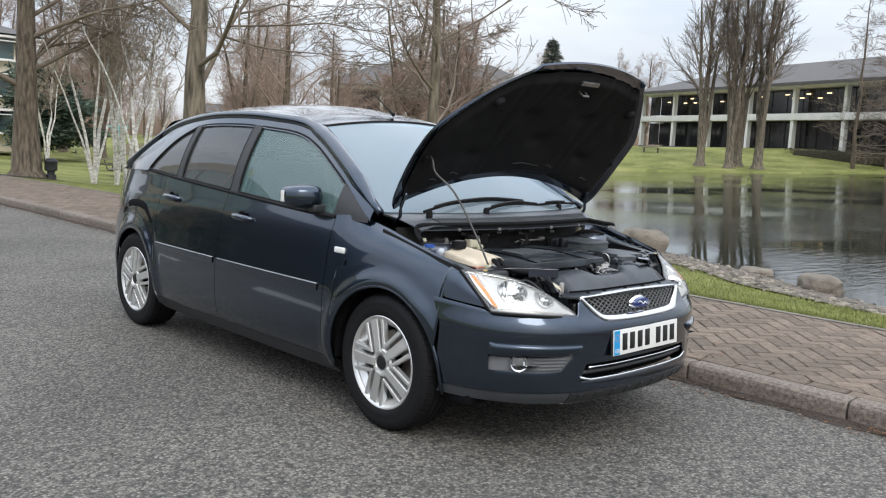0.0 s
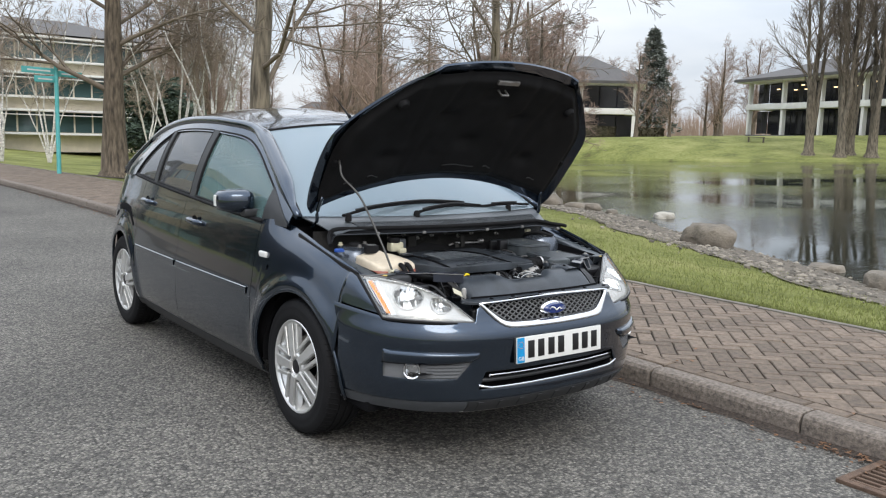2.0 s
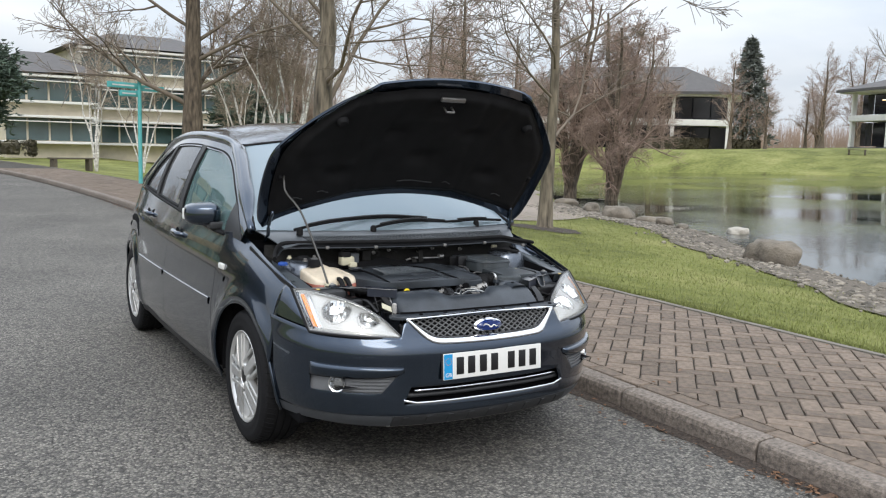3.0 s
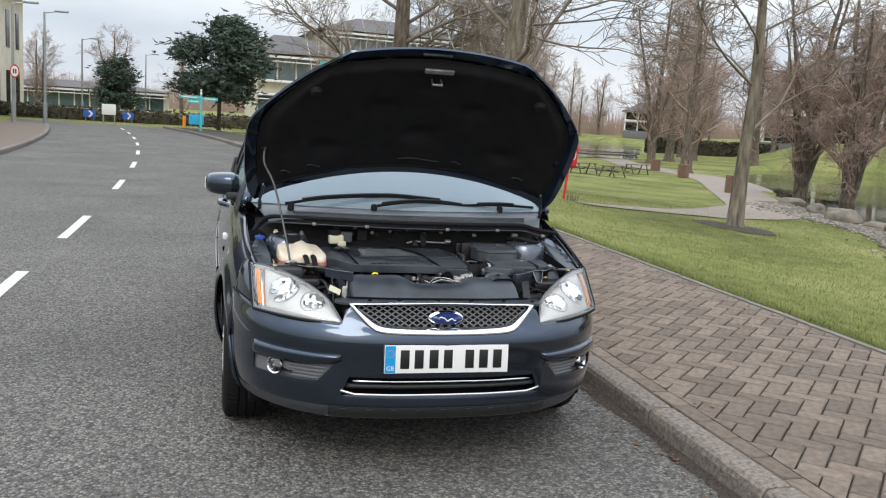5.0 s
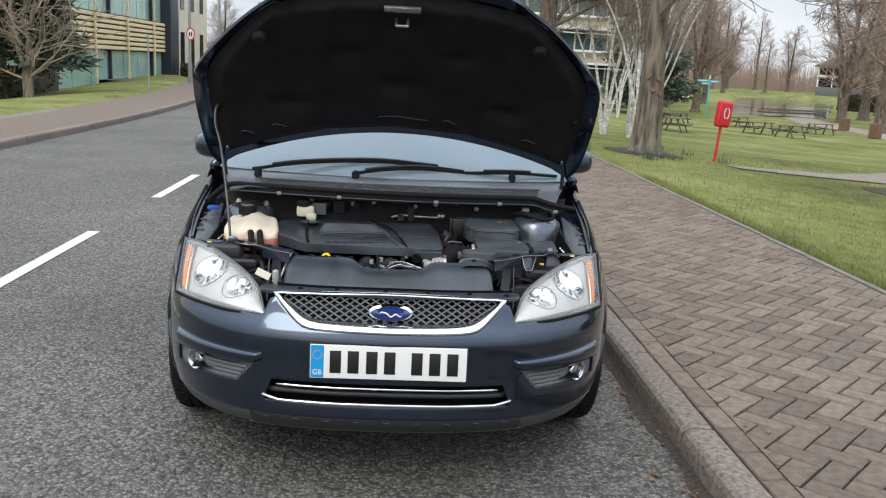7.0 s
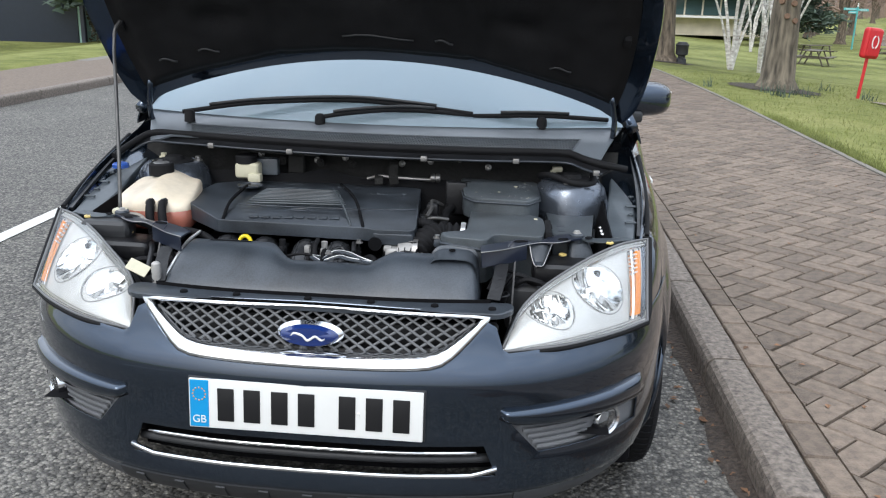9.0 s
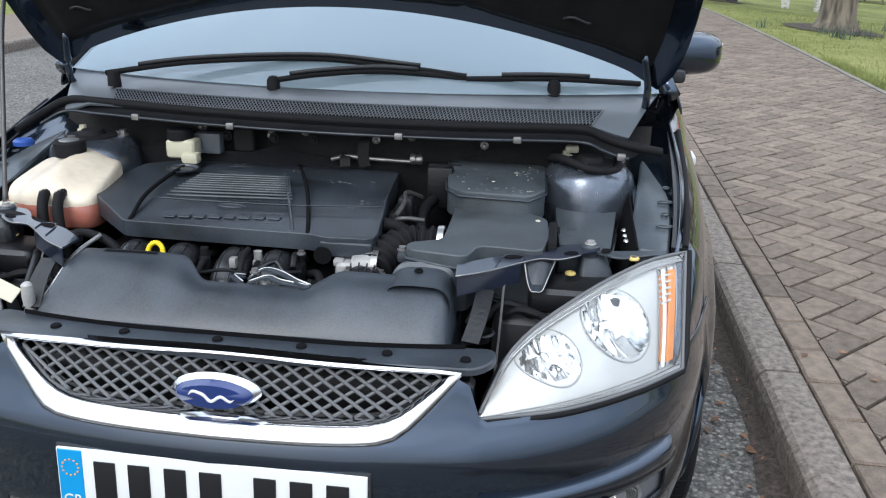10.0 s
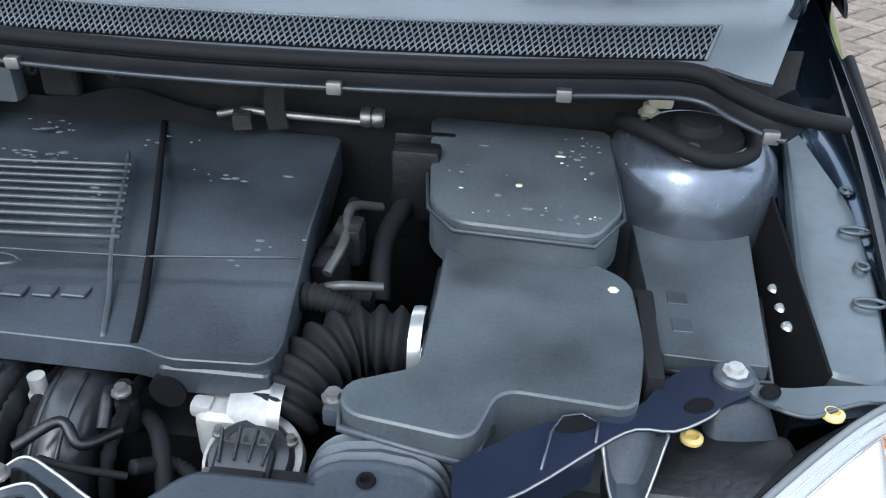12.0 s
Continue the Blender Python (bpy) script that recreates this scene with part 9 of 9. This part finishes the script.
chevron((-8.0, 49.4, 0.0), 0, M["signblue"], M["white"]).scale = (0.5, 0.5, 0.6)
chevron((-5.9, 49.0, 0.0), 0, M["signblue"], M["white"]).scale = (0.45, 0.45, 0.6)
chevron((-2.0, 42.0, 0.0), 180, M["signcyan"], M["white"]).scale = (0.55, 0.55, 0.8)
wb = thing("notice_board", "white notice board by the junction", "sign", "", (-6.95, 49.2, 0))
part("board", box_bm(0, 0, 0.75, 0.75, 0.05, 0.6, 0.02), M["white"], wb)
part("post", cyl_bm((-0.3, 0.05, -0.2), (-0.3, 0.05, 0.9), 0.04, sides=8), M["galv"], wb)
part("post", cyl_bm((0.3, 0.05, -0.2), (0.3, 0.05, 0.9), 0.04, sides=8), M["galv"], wb)
ob = thing("marker_board", "slim orange marker board near the bend", "sign", "", (-2.6, 42.5, 0))
part("board", box_bm(0, 0, 0.45, 0.16, 0.03, 0.6, 0.01, 1), M["orange"], ob)

# footbridge and the far water
fb = thing("footbridge", "low dark footbridge over the water", "footbridge", "", (32.2, 66.5, -1.0), 20)
part("deck", box_bm(0, 0, 0.25, 9, 1.6, 0.16, 0.02), M["timber"], fb)
for s in (-1, 1):
    part("parapet", box_bm(0, s * 0.8, 0.5, 9, 0.06, 0.08, 0.01), M["timber"], fb)
    for k in range(7):
        part("baluster", box_bm(-4.2 + 1.4 * k, s * 0.8, 0.38, 0.08, 0.06, 0.3, 0.01), M["timber"], fb)
fb.scale = (0.68, 0.8, 0.8)
fv, ff = grid_data(lambda u, v: Vector((lerp(24, 86, u), lerp(64, 156, v), -1.30)), 4, 4)
tagged(solid("water_far", fv, ff, M["water"]), "far arm of the pond behind the footbridge", "water", kind="structure")

# bare shrub tree and evergreen before the office
tree("tree", 61, (-11.2, 24.4, gz(-11.2, 24.4)), 5.2, 0.13, "small pale bare tree on the office lawn", M["bark2"], M["twig"], limbs=12, first=0.2, limb_len=0.5, cfg=dict(seg=(5, 4, 3), kids=(7, 6), tip=0.008, sides=(4, 3, 3)), forks=[(0.1, 0.0, 1, 1), (-0.15, 0.05, 0.8, 0.9), (0.22, -0.1, 0.6, 0.8)])
conifer("conifer_tree", 55, (-12.8, 26.5, gz(-12.8, 26.5)), 5.6, 4.6, "spreading dark pine before the office", M["needle"], 0.25, False, 1300, 0.5)

# bare soil round the trunks and tufts on the lawn
for x, y, r0 in ((4.75, 13.5, 0.8), (8.3, 10.6, 0.75), (3.85, 20.4, 0.8)):
    V = [Vector((x, y, ground_z(x, y) + 0.05))]
    F = []
    for k in range(28):
        a = 2 * math.pi * k / 28
        rr = r0 * (1 + 0.3 * noise.noise((math.cos(a) * 2, math.sin(a) * 2, x)))
        V.append(Vector((x + rr * math.cos(a), y + rr * math.sin(a), ground_z(x + rr * math.cos(a), y + rr * math.sin(a)) + 0.012)))
        F.append((0, k + 1, (k + 1) % 28 + 1))
    tagged(solid("bare_soil", V, F, M["soil"]), "bare brown soil round a tree's foot", "soil", "soil patches")
V, F = [], []
for k in range(64000):
    y = rng.uniform(-1.5, 17) if k % 4 else rng.uniform(-1.5, 9)
    back = kerb_x(y) + 2.18
    w = shore_x(y) - 1.7 - back
    x = back + (w * rng.random() if k % 4 else abs(rng.gauss(0, 0.10)))
    z = ground_z(x, y)
    h, a, s = rng.uniform(0.018, 0.05) * (1.3 if k % 4 == 0 else 1), rng.uniform(0, 6.28), rng.uniform(0.0025, 0.005)
    lx, ly = rng.gauss(0, 0.02), rng.gauss(0, 0.02)
    b = len(V)
    V += [(x - s * math.cos(a), y - s * math.sin(a), z - 0.005), (x + s * math.cos(a), y + s * math.sin(a), z - 0.005), (x + lx, y + ly, z + h)]
    F.append((b, b + 1, b + 2))
tagged(solid("grass_blades", V, F, M["blade"], smooth=False), "short uneven grass blades on the verge", "grass", kind="stuff")
# tufts, fallen twigs and daffodil shoots by the big tree
V, F = [], []
for k in range(11):
    a, d = rng.uniform(0, 6.28), rng.uniform(0.7, 1.5)
    cx, cy = 4.75 + d * math.cos(a), 13.4 + d * math.sin(a)
    for j in range(14):
        x, y = cx + rng.gauss(0, 0.06), cy + rng.gauss(0, 0.06)
        z, h, t = ground_z(x, y), rng.uniform(0.10, 0.24), rng.uniform(0, 6.28)
        b = len(V)
        V += [(x - 0.008 * math.cos(t), y - 0.008 * math.sin(t), z), (x + 0.008 * math.cos(t), y + 0.008 * math.sin(t), z), (x + rng.gauss(0, 0.05), y + rng.gauss(0, 0.05), z + h)]
        F.append((b, b + 1, b + 2))
tagged(solid("bulb_shoots", V, F, M["needle"], smooth=False), "tufts of green bulb shoots round a trunk", "plants", kind="stuff")

# ---- brick paving, laid herringbone at 45 degrees with a border course ----
def brick_mesh(name, L, W, seed):
    r = random.Random(seed)
    g, c, h = 0.0042, 0.005, 0.0
    V = []
    for z, i in ((-0.02, g), (-0.006, g), (0.0, g + c)):
        for sx, sy in ((-1, -1), (1, -1), (1, 1), (-1, 1)):
            V.append((sx * (L / 2 - i) + r.uniform(-0.0015, 0.0015), sy * (W / 2 - i) + r.uniform(-0.0015, 0.0015), z + r.uniform(-0.0015, 0.0015) * (z == 0)))
    F = [(8, 9, 10, 11)]
    for a in (0, 4):
        F += [(a + k, a + (k + 1) % 4, a + 4 + (k + 1) % 4, a + 4 + k) for k in range(4)]
    return V, F


BW = 0.105
brick_kinds = [brick_mesh("brick", 2 * BW, BW, k) for k in range(4)]
brick_data = [mesh_of("brick", V, F, M["paver"], False) for V, F in brick_kinds]
border_kinds = [brick_mesh("brick", 0.21, 0.105, 20 + k) for k in range(3)]
border_data = [mesh_of("brick", V, F, M["paver"], False) for V, F in border_kinds]
rng = random.Random(33)
laid = []
c45 = math.sqrt(0.5)
for m in range(-24, 24):
    for n in range(-110, 110):
        for kind in (0, 1):
            a, b = (m + 2 * n + 1.0, m - 2 * n + 0.5) if kind == 0 else (m + 2 * n + 0.5, m - 2 * n + 2.0)
            x, y = (a + b) * c45 * BW + 2.3, (b - a) * c45 * BW
            if not -9 < y < 30:
                continue
            k0 = kerb_x(y)
            if k0 + 0.14 < x < k0 + 2.21:
                laid.append((x, y, 315.0 if kind == 0 else 45.0, 0 if k0 + 0.345 < x < k0 + 2.01 else 2))
y = -9.0
while y < 30:
    laid.append((kerb_x(y) + 0.1855, y, 90.0, 1))
    y += 0.213
laid.sort(key=lambda q: (q[1] - 1.4) ** 2 + 0.35 * (q[0] - 1.9) ** 2)
JV, JF = [], []


def clip(poly, side, x0):
    """Keep the part of a flat outline on one side of the line x = x0."""
    out = []
    for p, q in zip(poly, poly[1:] + poly[:1]):
        a, b = side * (p[0] - x0), side * (q[0] - x0)
        if a >= 0:
            out.append(p)
        if a * b < 0:
            t = a / (a - b)
            out.append((p[0] + (q[0] - p[0]) * t, p[1] + (q[1] - p[1]) * t))
    return out


whole = 0
for k, (x, y, a, kind) in enumerate(laid):
    z, tx, ty = 0.1150 + rng.uniform(-0.0015, 0.0015), rng.gauss(0, 0.35), rng.gauss(0, 0.35)
    if kind == 2:
        # bricks cut along the border course and the edging
        c, s = math.cos(radians(a)), math.sin(radians(a))
        poly = [(x + c * u * (BW - 0.004) - s * v * (BW / 2 - 0.004), y + s * u * (BW - 0.004) + c * v * (BW / 2 - 0.004)) for u, v in ((-1, -1), (1, -1), (1, 1), (-1, 1))]
        poly = clip(clip(poly, 1, kerb_x(y) + 0.238), -1, kerb_x(y) + 2.117)
        if len(poly) < 3:
            continue
        b, n = len(JV), len(poly)
        JV += [Vector((*p, z)) for p in poly] + [Vector((*p, 0.097)) for p in poly]
        JF += [tuple(range(b, b + n))] + [(b + n + i, b + n + (i + 1) % n, b + (i + 1) % n, b + i) for i in range(n)]
        continue
    mtx = pose(x, y, z, tx, ty, a + rng.gauss(0, 0.5))
    if whole < 300:
        whole += 1
        ob = new("brick", (border_data if kind else brick_data)[k % 3])
        ob.parent = pavement
        ob.matrix_basis = mtx
    else:
        V, F = (border_kinds if kind else brick_kinds)[k % 3]
        b = len(JV)
        JV += [mtx @ Vector(v) for v in V]
        JF += [tuple(b + i for i in f) for f in F]
rest = solid("brick_field", JV, JF, M["paver"], pavement, "red-brown herringbone bricks", smooth=False)
rest["kind"] = "stuff"
